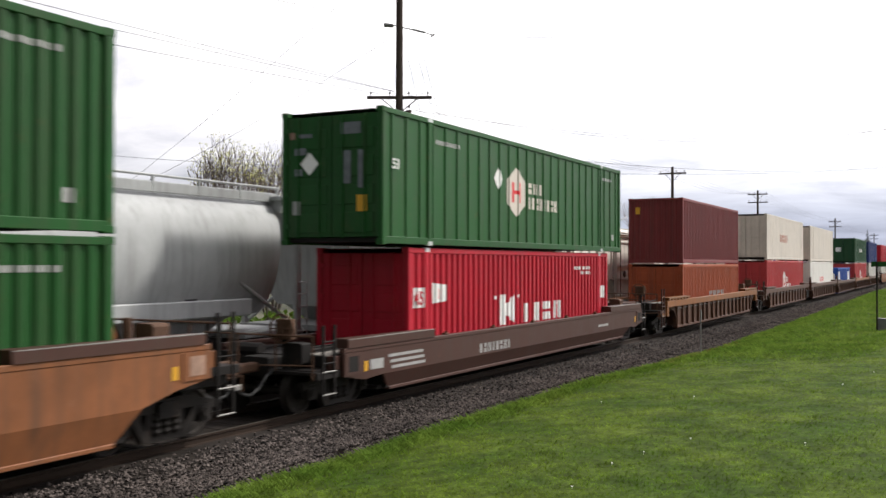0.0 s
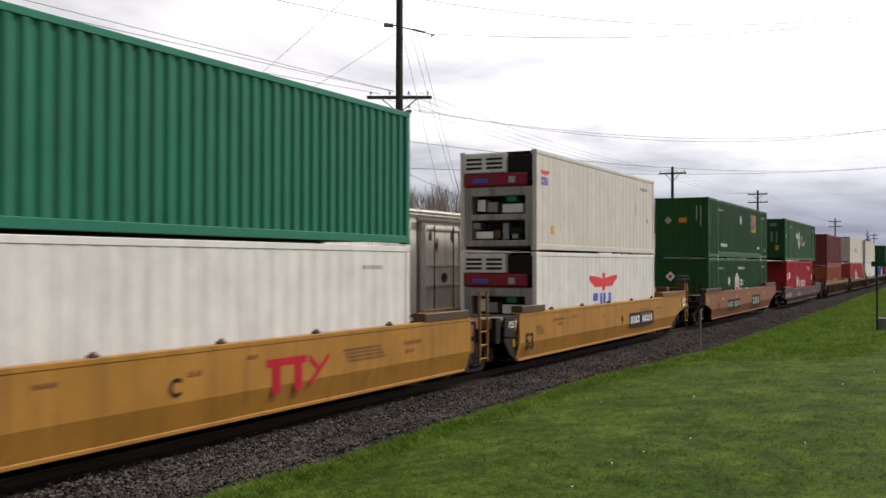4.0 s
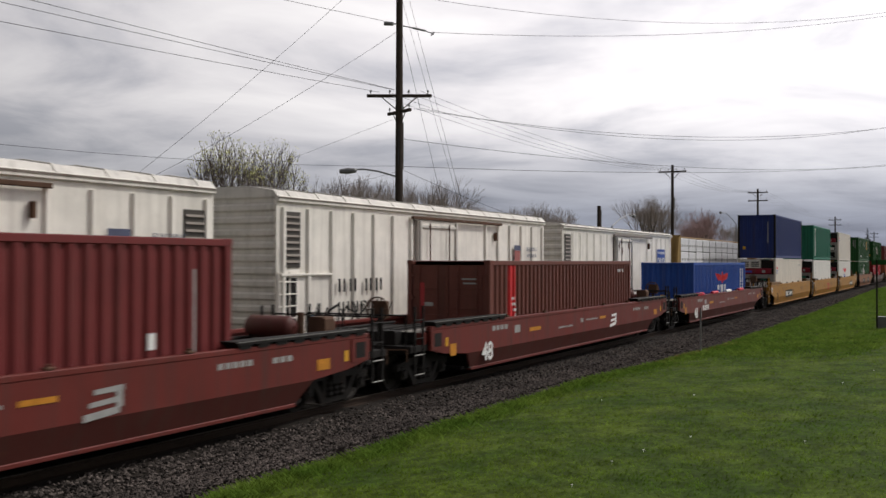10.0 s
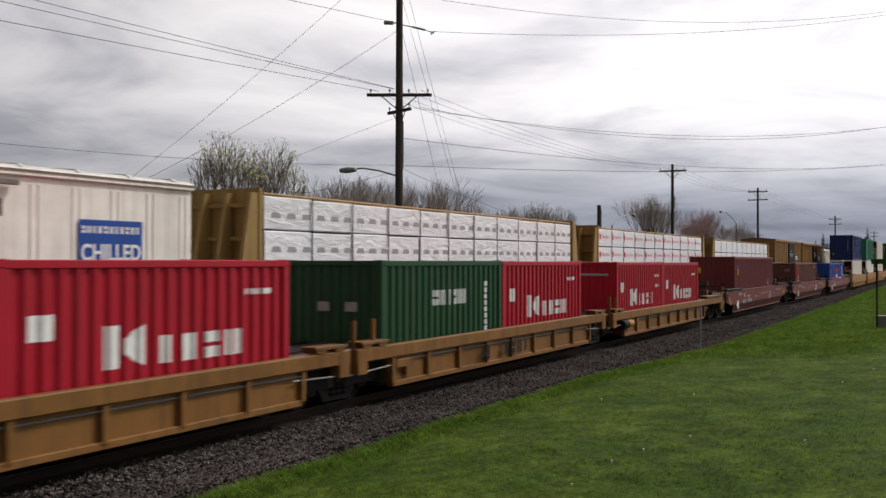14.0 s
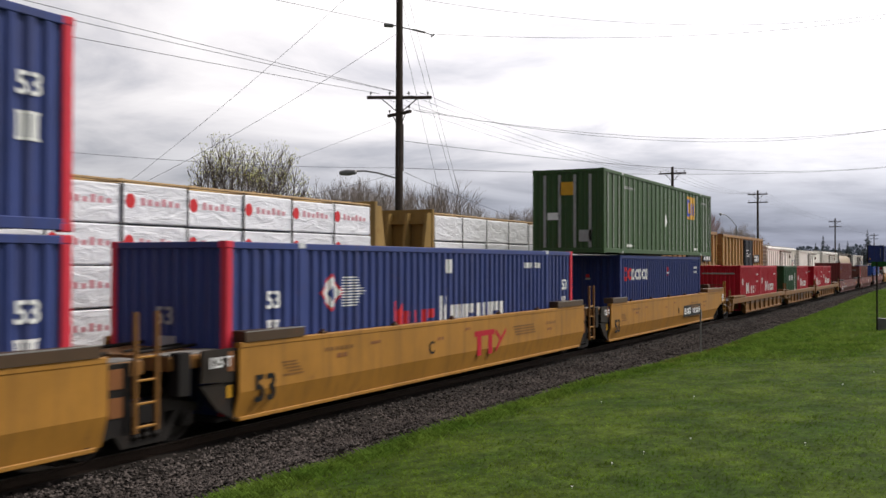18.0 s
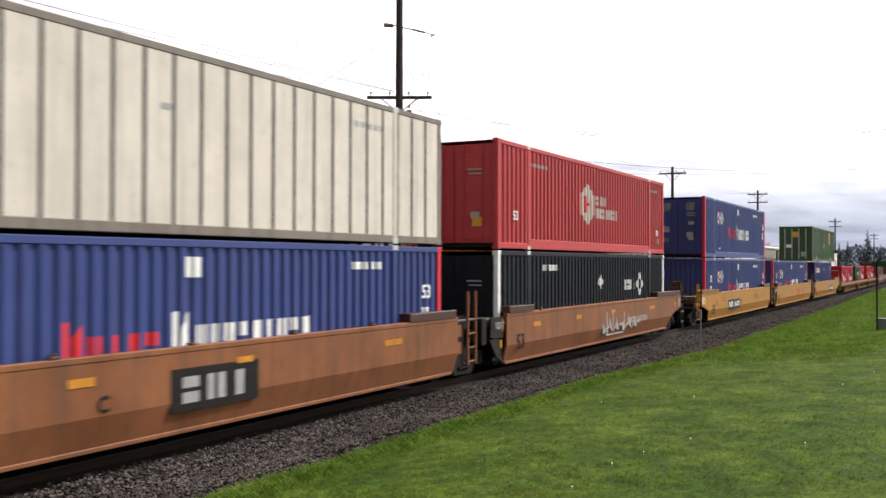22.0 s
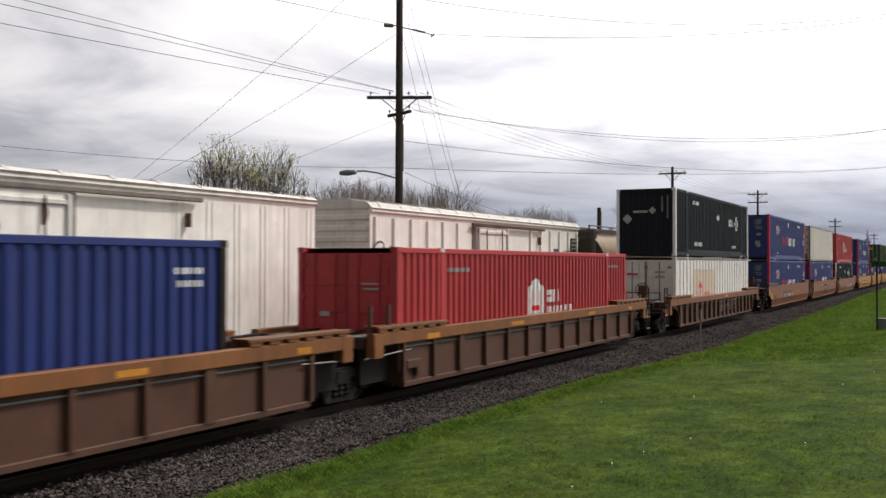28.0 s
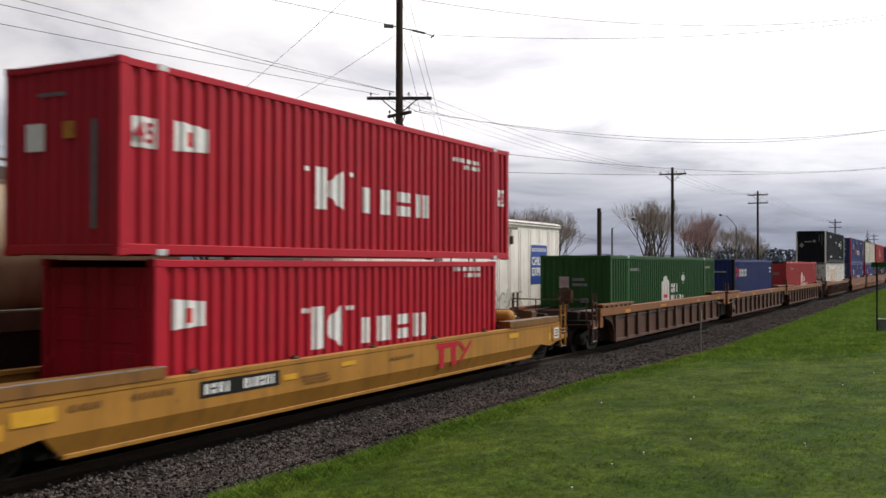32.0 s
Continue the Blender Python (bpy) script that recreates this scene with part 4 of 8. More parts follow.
                s.box(-8.2, -8.05, -hy + 0.07, -hy + 0.078, top - 0.42, top - 0.1)
                part("reflector", s, CHORD, car, "orange reflector")
                s = Solid()
                s.box(-8.18, -8.06, -hy + 0.105, -hy + 0.118, top - 0.85, top - 0.65)
                part("label_plate", s, INK_GOLD, car, "small yellow label")
                s = Solid()
                s.rail(-9.3, -9.02, -hy + 0.1, -hy + 0.3, top - 0.7, top - 0.05, 0.02, "z")
                part("end_post", s, STEEL_DARK, car)
            if kind == "smooth" and s_ > 0:
                s = Solid()
                s.box(8.5, 9.0, -hy + 0.1, -hy + 0.15, bot + 0.1, top - 0.1)
                part("black_end_plate", s, STEEL_DARK, car, "black end plate")
                for z in (top - 0.45, top - 0.85):
                    s = Solid()
                    s.box(8.6, 8.85, -hy + 0.085, -hy + 0.098, z, z + 0.28)
                    part("reflector", s, CHORD, car, "orange reflector")
                for k in (9.0, 9.42):
                    s = Solid()
                    s.rail(k - 0.035, k + 0.035, -hy - 0.03, -hy + 0.03, 0.42, top + 0.62, 0.01, "z")
                    part("ladder_post", s, YELLOW_OLD if colour is YELLOW_CAR else colour, car)
                for k in range(4):
                    s = Solid()
                    s.tube((9.0, -hy, 0.5 + 0.33 * k), (9.42, -hy, 0.5 + 0.33 * k), 0.02, n=6)
                    part("ladder_rung", s, colour, car)
            if kind != "smooth":
                s = Solid()
                s.rail(*sorted((s_ * (joint - 0.62), s_ * (joint - 0.27))), -hy - 0.03, -hy + 0.18, top - 0.5, top - 0.02, 0.012, "z")
                part("chord_end_plate", s, cc, car)
                s = Solid()
                s.box(*sorted((s_ * (foot[s_] + 0.13), s_ * (joint - 0.3))), -hy + 0.34, -hy + 0.4, bot + 0.1, top - 0.3)
                part("end_web", s, STEEL_DARK, car)
                s = Solid()
                s.tube((s_ * (foot[s_] - 0.3), -hy + 0.04, top - 0.42), (s_ * (joint - 0.1), -hy + 0.1, top - 0.5), 0.016, n=6)
                part("brake_rod", s, BARE_STEEL, car)
                if s_ < 0 and colour is YELLOW_OLD and right == "bogie":
                    for xa, xb, r, mat in ((-foot[-1] - 0.35, -foot[-1] + 0.2, 0.15, STEEL_DARK), (-foot[-1] + 0.2, -foot[-1] + 0.75, 0.14, YELLOW_CAR)):
                        s = Solid()
                        s.tube((xa, -hy + 0.02, top - 0.45), (xb, -hy + 0.02, top - 0.45), r, n=14)
                        part("air_reservoir", s, mat, car, "half-yellow air reservoir cylinder")
                elif s_ < 0:
                    s = Solid()
                    s.rail(-foot[-1] + 0.1, -foot[-1] + 0.75, -hy + 0.0, -hy + 0.12, 0.62, 0.8, 0.012)
                    s.rail(-foot[-1] + 0.5, -foot[-1] + 0.72, -hy + 0.0, -hy + 0.12, 0.45, 0.63, 0.012, "z")
                    part("jack_bracket", s, colour, car)
            if kind != "smooth" and s_ < 0:
                for k in (0.0, 0.72):
                    s = Solid()
                    x = -joint + 0.35 + k
                    s.rail(x - 0.04, x + 0.04, -hy + 0.1, -hy + 0.18, top - 0.2, top + 0.55, 0.01, "z")
                    part("stake", s, colour, car)
            if s_ > 0:
                bogie(car, joint)
    if kind == "smooth":
        for k in (-5.6, -3.0, -0.4, 2.2, 4.8):
            def lug():
                g = Solid()
                g.rail(-0.07, 0.07, -hy - 0.005, -hy + 0.1, 0.0, 0.05, 0.015)
                g.tube((0, -hy + 0.04, 0.045), (0, -hy + 0.04, 0.085), 0.035, n=8)
                return g.mesh("hold_down_lug", STEEL_RUST)
            part("hold_down_lug", cached("lug", lug), STEEL_RUST, car, "rusty hold-down lug").location = (k, 0, top + 0.028)
    for rank, (ink, shapes) in enumerate(marks):
        painted(car, ink, shapes, [(-20, 0), (20, 0)], -hy - (0.022 if kind != "smooth" else 0.0) - 0.003 * rank)
    for w, size, ink, x, z in words:
        letter(w, size, ink, car, x, -hy - 0.01, z, "painted_number", bold=size * 0.02)
    s = Solid()
    s.box(-half, half, -1.3, 1.3, bot - 0.02, bot + 0.05)
    for k in range(9):
        x = -half + (k + 0.5) * half / 4.5
        s.rail(x - 0.1, x + 0.1, -1.35, 1.35, bot - 0.06, bot - 0.02, 0.01, "y")
    part("well_floor", s, STEEL_DARK, car)
    return car


# ---- the stack train ----
def lines_of(x0, x1, z0, z1, n):
    h = (z1 - z0) / (2 * n - 1)
    return [rect(x0 + 0.06 * i % 0.2, x1 - 0.05 * (n - i) % 0.3, z1 - (2 * i + 1) * h, z1 - 2 * i * h) for i in range(n)]


def mark_crimson(k=1.0, up=0.17):
    """White block lettering of the crimson containers: a tall first block and four lower ones."""
    return [(INK_WHITE, strokes(-2.05 * k, -0.95 * k, 0.75 + up, 1.55 + up, 1) + [rect(-2.35 * k, -2.15 * k, 1.44 + up, 1.53 + up), rect(-0.85 * k, -0.65 * k, 1.44 + up, 1.53 + up)] + strokes(-0.5 * k, 2.55 * k, 0.75 + up, 1.27 + up, 4, 1)),
            (INK_WHITE, bars(3.7 * k, 5.2 * k, 2.35, 2.45, 9) + bars(4.3 * k, 5.2 * k, 2.2, 2.3, 5))]


def mark_flag(x, z=1.62):
    """A white flag whose lower edge leans, with a small red block."""
    return [(INK_WHITE, [(x, z, z + 0.48, x + 0.75, z + 0.04, z + 0.42)]), (INK_RED, [rect(x + 0.3, x + 0.42, z + 0.1, z + 0.33)])]


def mark_hexagon():
    ring = [(-1.68, 1.2, 1.85, -1.06, 0.87, 2.2), (-1.06, 0.87, 2.2, -0.44, 1.2, 1.85)]
    return [(BEIGE, ring + strokes(-0.25, 0.9, 1.55, 1.85, 3) + strokes(-0.25, 2.0, 1.12, 1.45, 8, 1)), (INK_RED, [rect(-1.35, -1.2, 1.25, 1.8), rect(-0.92, -0.77, 1.25, 1.8), rect(-1.2, -0.92, 1.48, 1.58)])]


def mark_gable(x=-1.2, words=True):
    out = [(INK_WHITE, gable(x, 0.75, 0.62, 1.42)), (INK_RED, [rect(x - 0.36, x - 0.2, 0.8, 1.75), rect(x + 0.2, x + 0.36, 0.8, 1.75), rect(x - 0.2, x + 0.2, 1.22, 1.36)])]
    if words:
        out.append((INK_WHITE, strokes(x + 0.85, x + 2.0, 1.42, 1.78, 3) + strokes(x + 0.8, x + 2.9, 0.88, 1.3, 6, 1)))
    return out


def mark_plate(x=2.9, z=1.5):
    return [(INK_GOLD, [rect(x, x + 1.5, z, z + 1.0)]), ]


def mark_plate_blocks(x=2.9, z=1.5):
    return [(INK_BLUE, [rect(x + 0.12, x + 0.3, z + 0.12, z + 0.88), rect(x + 0.3, x + 0.52, z + 0.74, z + 0.88), rect(x + 0.3, x + 0.52, z + 0.12, z + 0.26)]
             + strokes(x + 0.62, x + 1.42, z + 0.2, z + 0.72, 2))]


def mark_striped():
    rule = [rect(-4.75 + 0.03 * abs(k - 5), -3.85 - 0.06 * abs(k - 5), 1.69 + 0.055 * k, 1.715 + 0.055 * k) for k in range(11)]
    return [(INK_RED, strokes(-2.7, -2.3, 1.02, 1.72, 1) + strokes(-2.25, -0.8, 1.02, 1.5, 4, 2) + diamond(-5.02, 1.97, 0.37, 0.37)),
            (INK_WHITE, diamond(-5.02, 1.97, 0.31, 0.31) + rule + strokes(-0.62, -0.2, 0.98, 1.78, 1) + strokes(-0.12, 3.05, 1.0, 1.55, 9, 1)),
            (BLUE, diamond(-5.0, 1.95, 0.12, 0.16)),
            (INK_WHITE, [rect(-0.35, 0.05, 2.3, 2.62), *bars(4.4, 5.5, 2.4, 2.55, 5)])]


def mark_dark(x=2.8):
    return [(INK_WHITE, strokes(x, x + 1.45, 1.62, 1.98, 4) + diamond(x + 1.95, 1.8, 0.42, 0.42) + diamond(-0.05 + x - 2.5, 1.95, 0.24, 0.26)
             + bars(-4.6, -3.2, 0.48, 0.66, 8) + bars(3.6, 4.6, 0.48, 0.62, 7) + bars(-4.9, -3.6, 2.35, 2.52, 6)), (NAVY, diamond(x + 1.95, 1.8, 0.2, 0.2))]


def mark_bird(x=-0.1, z=1.65, w=1.46, h=0.52, ink=INK_BLUE):
    return [(INK_RED, bird(x, z, w, h)), (ink, strokes(x - 1.15, x + 1.1, z - 0.68, z - 0.08, 3))]


def mark_small_bird():
    return [(INK_RED, bird(-5.42, 2.18, 0.34, 0.16)), (INK_BLUE, strokes(-5.72, -5.12, 1.9, 2.14, 3)), (INK_GOLD, [rect(-4.95, -4.7, 0.5, 0.75)]),
            (INK_GREY, bars(4.2, 5.2, 2.4, 2.5, 5) + [rect(3.6, 3.68, 1.4, 1.9)]), (INK_GOLD, [(5.0, 1.2, 1.2, 5.15, 1.2, 1.42), (5.15, 1.2, 1.42, 5.3, 1.2, 1.2)])]


def ring_block(x, z, w, h, gap=0.0):
    """A rounded block with a hollow middle; gap opens its far side."""
    t, k = 0.4 * w, 0.3 * h
    out = [(x, z + 0.28 * h, z + 0.72 * h, x + t, z, z + h), rect(x + t, x + w - t, z, z + k), rect(x + t, x + w - t, z + h - k, z + h)]
    if gap == 0.0:
        out.append((x + w - t, z, z + h, x + w, z + 0.28 * h, z + 0.72 * h))
    else:
        out += [(x + w - t, z, z + k, x + w, z + 0.12 * h, z + 0.3 * h), (x + w - t, z + h - k, z + h, x + w, z + 0.7 * h, z + 0.88 * h)]
    return out


def mark_twin():
    return [(INK_RED, ring_block(-5.6, 1.95, 0.44, 0.5, 1) + ring_block(-5.12, 1.95, 0.4, 0.5, 1)),
            (INK_WHITE, [sh for k, gap in enumerate((1, 1, 0, 1, 0)) for sh in ring_block(-4.68 + 0.44 * k, 1.97, 0.41, 0.42, gap)] + bars(4.9, 5.6, 2.35, 2.45, 5) + bars(5.0, 5.6, 2.15, 2.25, 4))]


def door_labels(hy=1.2):
    return [(INK_GREY, -0.85, -0.4, 2.08, 2.12), (INK_GREY, -0.85, -0.45, 1.97, 2.01), (INK_GREY, 0.5, 0.72, 0.72, 0.88), (INK_GREY, -0.75, -0.5, 0.82, 0.98), (INK_GREY, 0.45, 0.7, 1.38, 1.48)]


def small_marks(feet=53):
    x = FEET[feet] / 2
    return [(INK_GREY, bars(x - 1.9, x - 0.9, 2.40, 2.49, 7) + bars(-x + 2.4, -x + 3.6, 2.34, 2.44, 9) + [rect(x - 0.9, x - 0.7, 0.4, 0.6)])]


YELLOW_MARKS = [(INK_AMBER, [rect(-2.8, -2.35, 1.18, 1.3), rect(0.6, 1.0, 1.22, 1.32), rect(5.2, 5.9, 1.15, 1.27), rect(-6.2, -5.7, 1.15, 1.27)])]


def car_plate(x, ink=INK_BLACK, on=INK_WHITE, n=9, w=3.1, z=0.62):
    return [(ink, [rect(x, x + w, z, z + 0.48)]), ]


def car_plate_blocks(x, on=INK_WHITE, n=9, w=3.1, z=0.62):
    return [(on, [s for s in strokes(x + 0.15, x + w - 0.1, z + 0.11, z + 0.37, n + 1) if not (x + 0.15 + (w - 0.25) * 4 / (n + 1) - 0.01 <= s[0] < x + 0.15 + (w - 0.25) * 5 / (n + 1) - 0.01)])]


def car_blocks(x, ink, z=0.5, h=0.75, w=1.85):
    return [(ink, [rect(x, x + 0.62 * w, z + 0.78 * h, z + h), rect(x + 0.08 * w, x + 0.21 * w, z, z + 0.78 * h), rect(x + 0.42 * w, x + 0.55 * w, z, z + 0.78 * h),
                   (x + 0.66 * w, z, z + 0.2 * h, x + w, z + 0.8 * h, z + h), (x + 0.66 * w, z + 0.8 * h, z + h, x + 0.82 * w, z + 0.45 * h, z + 0.65 * h)])]


SMALL_YELLOW = [(YELLOW_OLD, lines_of(3.0, 4.6, 0.95, 1.2, 4) + lines_of(-6.9, -6.2, 0.9, 1.15, 5) + bars(5.3, 6.1, 1.12, 1.2, 5) + bars(-5.6, -4.6, 1.22, 1.29, 6)),
                (CHORD, bars(-5.2, -4.8, 1.08, 1.16, 2) + bars(-1.2, -0.85, 1.12, 1.19, 2) + bars(5.4, 5.8, 0.95, 1.02, 2) + bars(-4.0, -3.6, 1.24, 1.3, 3) + bars(0.2, 0.5, 1.26, 1.32, 2))]
SMALL_RED = [(INK_GREY, bars(-6.6, -5.6, 1.14, 1.26, 4) + [rect(-5.2, -4.85, 1.0, 1.2), *bars(-2.0, -0.8, 0.92, 0.98, 9), *bars(0.4, 1.5, 1.03, 1.08, 8), *bars(6.8, 7.4, 1.1, 1.2, 3), *bars(5.4, 6.3, 1.12, 1.22, 5), rect(-0.1, 0.1, 1.0, 1.12)]),
             (INK_AMBER, [rect(-4.2, -3.4, 0.98, 1.08), rect(1.7, 2.3, 1.02, 1.1), rect(8.1, 8.5, 0.85, 1.05), rect(-8.9, -8.6, 0.7, 0.98)])]
SLANT_BARS = [(2.72, 0.68, 0.78, 3.36, 0.74, 0.84), (2.82, 0.86, 0.93, 3.4, 0.9, 0.98), (2.9, 1.03, 1.1, 3.44, 1.05, 1.13), rect(3.3, 3.42, 0.82, 1.06)]
LOW, HIGH = 0.315, 3.25


def unit(centre, car, *boxes):
    """One unit of the stack train: its car and the containers (box, offset, height) on it."""
    ride(car, centre, 0)
    for ob, off, z in boxes:
        ride(ob, centre + off, z)


def pacer(doors=True, label="blue ribbed steel container with red corner posts and white lettering"):
    boxes = [(INK_WHITE, ([rect(-4.9, -4.72, 0.42, 0.5)] if doors else bars(-7.0, -6.6, 1.2, 1.5, 4) + [rect(-7.02, -6.6, 1.5, 1.54), rect(-7.02, -6.6, 1.16, 1.2)]) + bars(7.18, 7.58, 1.2, 1.5, 4) + [rect(7.16, 7.58, 1.5, 1.54), rect(7.16, 7.58, 1.16, 1.2)])]
    return container(label, 53, BLUE, post=RED_POST, decals=mark_striped() + boxes, band=True, words=[("53", 0.42, INK_WHITE, 7.15, 1.75)] + ([] if doors else [("53", 0.42, INK_WHITE, -7.05, 1.75)]),
                     rear_marks=door_labels() + [(INK_GREY, -0.78, -0.5, 1.55, 1.7), (INK_GREY, 0.4, 0.68, 1.2, 1.42), (INK_GREY, -0.72, -0.42, 0.95, 1.2), (INK_GREY, 0.45, 0.7, 0.72, 0.9)] if doors else [(INK_GREY, -0.2, 0.2, 1.05, 1.3)],
                     rear="door" if doors else "corr", rear_words=() if doors else [("53", 0.42, INK_GREY, 0.25, 1.5)],
                     rear_discs=[(-0.57, 2.42), (0.57, 2.42)] if doors else ())


def stack_train():
    # farthest units, already well down the line
    for k, (c, hi, lo) in enumerate(((243, BLUE_DEEP, MAROON), (220, GREEN_DARK, BEIGE), (197, BLUE, GREEN), (174, RED, WHITE))):
        unit(c, well_car("rust brown well car far down the line", BROWN_CAR, "smooth", "bogie", "bogie"),
             (container("ribbed steel container on the upper tier, far down the line", 40, hi), 0, HIGH), (container("ribbed steel container in the well, far down the line", 40, lo), 0, LOW))
    unit(150.2, well_car("dull rust well car with ribbed sides", BROWN_RIB, "rib", "joint", "bogie", top=1.42),
         (container("deep blue ribbed container on the upper tier", 48, BLUE_DEEP), 0, HIGH), (container("white ribbed container in the well", 40, WHITE), 0, LOW))
    unit(130.8, well_car("dull rust well car with an orange top chord", BROWN_RIB, "rib", "joint", "joint", top=1.42, chord_colour=CHORD),
         (container("dark green ribbed container on the upper tier", 53, GREEN_DARK, decals=[(INK_WHITE, strokes(-2, 2, 1.3, 1.7, 6))], rear_marks=[(INK_WHITE, 0.2, 0.8, 1.3, 1.8)]), 0, HIGH), (container("faded red ribbed container in the well", 53, RED_HUB, decals=mark_gable()), 0, LOW))
    unit(111.4, well_car("dull rust well car with ribbed sides", BROWN_RIB, "rib", "joint", "joint", top=1.42),
         (container("bright blue ribbed container with white panels", 40, BLUE_BRIGHT, rear="corr", high=False, decals=[(INK_WHITE, [rect(-5.8, -4.2, 0.3, 2.2), rect(3.6, 5.6, 0.4, 2.2)])], rear_marks=[(INK_WHITE, -0.9, 0.9, 0.4, 2.0)]), 0, LOW - 0.2))
    unit(92.0, well_car("dull rust well car with ribbed sides", BROWN_RIB, "rib", "joint", "joint", top=1.42),
         (container("beige panelled container on the upper tier", 53, BEIGE, "plate"), 0, HIGH), (container("white panelled container in the well", 53, WHITE, "plate", decals=[(INK_RED, strokes(-2, 1, 1.2, 1.6, 5))]), 0, LOW))
    unit(71.6, well_car("dull rust well car with ribbed sides", BROWN_RIB, "rib", "bogie", "joint", top=1.42),
         (container("beige panelled container with grey door end", 53, BEIGE, "plate", decals=[(ORANGE, strokes(-3, 0.5, 1.2, 1.7, 5))]), 0, HIGH),
         (container("faded red ribbed container in the well", 53, RED_HUB, decals=mark_gable()), 0, LOW))
    unit(48.75, well_car("dull rust well car with closely ribbed sides", BROWN_RIB, "rib", "bogie", "bogie", top=1.42, ribs=17, chord_colour=CHORD),
         (container("maroon ribbed container on the upper tier", 40, MAROON, "corr", "corr", rear_marks=[(INK_GOLD, 0.7, 0.9, 2.2, 2.5)]), 0, 2.93),
         (container("orange ribbed container in the well", 40, ORANGE, high=False, decals=[(INK_GREY, strokes(-1.0, 2.5, 0.9, 1.3, 8))]), 0, LOW))
    unit(25.40, well_car("dark brown well car with slanted ends", DARK_CAR, "smooth", "bogie", "bogie", top=1.2,
                         marks=[(INK_GREY, strokes(-3.9, -2.0, 0.68, 0.9, 8) + [rect(-8.9, -8.4, 0.75, 0.95), rect(5, 6, 0.8, 0.87)] + lines_of(-8.2, -6.6, 0.7, 1.0, 3))]),
         (container("green container with flat panels and thin ribs", 53, GREEN, "rib", decals=mark_hexagon() + small_marks() + [(INK_WHITE, diamond(-2.25, 1.82, 0.26, 0.28))],
                    words=[("53", 0.3, INK_WHITE, -7.7, 1.62)], rear_diamonds=[(0.55, 1.75, 0.24, INK_WHITE)], rear_marks=[(FADED_PINK, 0.95, 1.08, 2.3, 2.45), (INK_FAINT, 0.5, 0.85, 2.32, 2.4), (INK_FAINT, 0.65, 0.95, 1.95, 2.1), (INK_FAINT, 0.75, 0.95, 1.5, 1.65), (INK_GREY, 0.8, 1.0, 0.65, 0.95), (INK_GOLD, -0.9, -0.65, 0.7, 1.05), (INK_FAINT, -0.75, -0.25, 2.35, 2.6), (INK_FAINT, -0.5, -0.3, 1.3, 2.0), (INK_FAINT, -0.8, -0.68, 1.2, 2.0)]), 0, HIGH),
         (container("crimson ribbed container with white lettering", 45, RED, decals=mark_crimson() + mark_flag(-5.75) + [(INK_WHITE, [rect(-6.65, -6.12, 1.55, 2.0), rect(6.1, 6.5, 1.4, 1.8)])], words=[("45", 0.42, RED, -6.6, 1.62)]), 0, LOW))
    unit(1.97, well_car("rust brown well car with a dark number plate", BROWN_CAR, "smooth", "bogie", "bogie", top=1.55,
                        marks=car_plate(-4.8, STEEL_DARK) + car_plate_blocks(-4.8, INK_GREY) + [(STEEL_DARK, [rect(1.75, 4.3, 0.55, 1.15)]), (INK_GREY, strokes(1.95, 4.15, 0.65, 1.05, 3))] + YELLOW_MARKS,
                        words=[("53", 0.5, INK_BLACK, -7.2, 0.68)]),
         (container("green ribbed container with a golden square mark", 53, GREEN, rear="corr", band=True, decals=mark_plate() + mark_plate_blocks() + small_marks() + [(INK_WHITE, diamond(-0.1, 2.08, 0.26, 0.28) + bars(-5.2, -3.6, 0.55, 0.72, 8) + bars(4.6, 5.6, 0.55, 0.68, 6))],
                    rear_diamonds=[(0.65, 1.8, 0.19, INK_GREY)], rear_marks=[(INK_AMBER, -0.25, 0.15, 1.68, 1.92), (INK_GREY, -0.75, -0.7, 1.8, 2.5), (INK_GREY, -0.95, -0.9, 1.5, 2.5)]), 0, HIGH),
         (container("green ribbed container with a white gabled mark", 53, GREEN, rear="corr", decals=mark_gable() + small_marks() + [(INK_WHITE, diamond(-3.25, 1.72, 0.26, 0.28) + bars(-0.8, 0.8, 2.32, 2.46, 9))],
                    words=[("53", 0.34, INK_WHITE, -7.55, 0.98), ("53", 0.3, INK_WHITE, 6.7, 1.0)], rear_diamonds=[(0.55, 2.0, 0.24, INK_WHITE), (0.55, 2.0, 0.1, INK_RED)], rear_marks=[(INK_FAINT, -0.35, 0.2, 2.0, 2.08), (INK_FAINT, -0.4, 0.2, 1.84, 1.92)]), 0, LOW))
    # three-unit yellow car with refrigerated and plain forty-foot boxes
    unit(-21.43, well_car("yellow well car with a black number plate", YELLOW_CAR, "smooth", "joint", "bogie", marks=car_plate(1.8) + car_plate_blocks(1.8) + SMALL_YELLOW, words=[("53", 0.62, INK_BLACK, -7.65, 0.55), ("125 T", 0.235, INK_WHITE, -8.76, 1.2), ("B", 0.3, INK_BLACK, 0.9, 0.85)]),
         (container("beige white refrigerated container with grimy cooling unit", 40, BEIGE, "reefer", "reefer", decals=mark_small_bird()), 0, HIGH),
         (container("white refrigerated container with a red bird mark", 40, WHITE, "reefer", "reefer", decals=mark_bird()), 0, LOW))
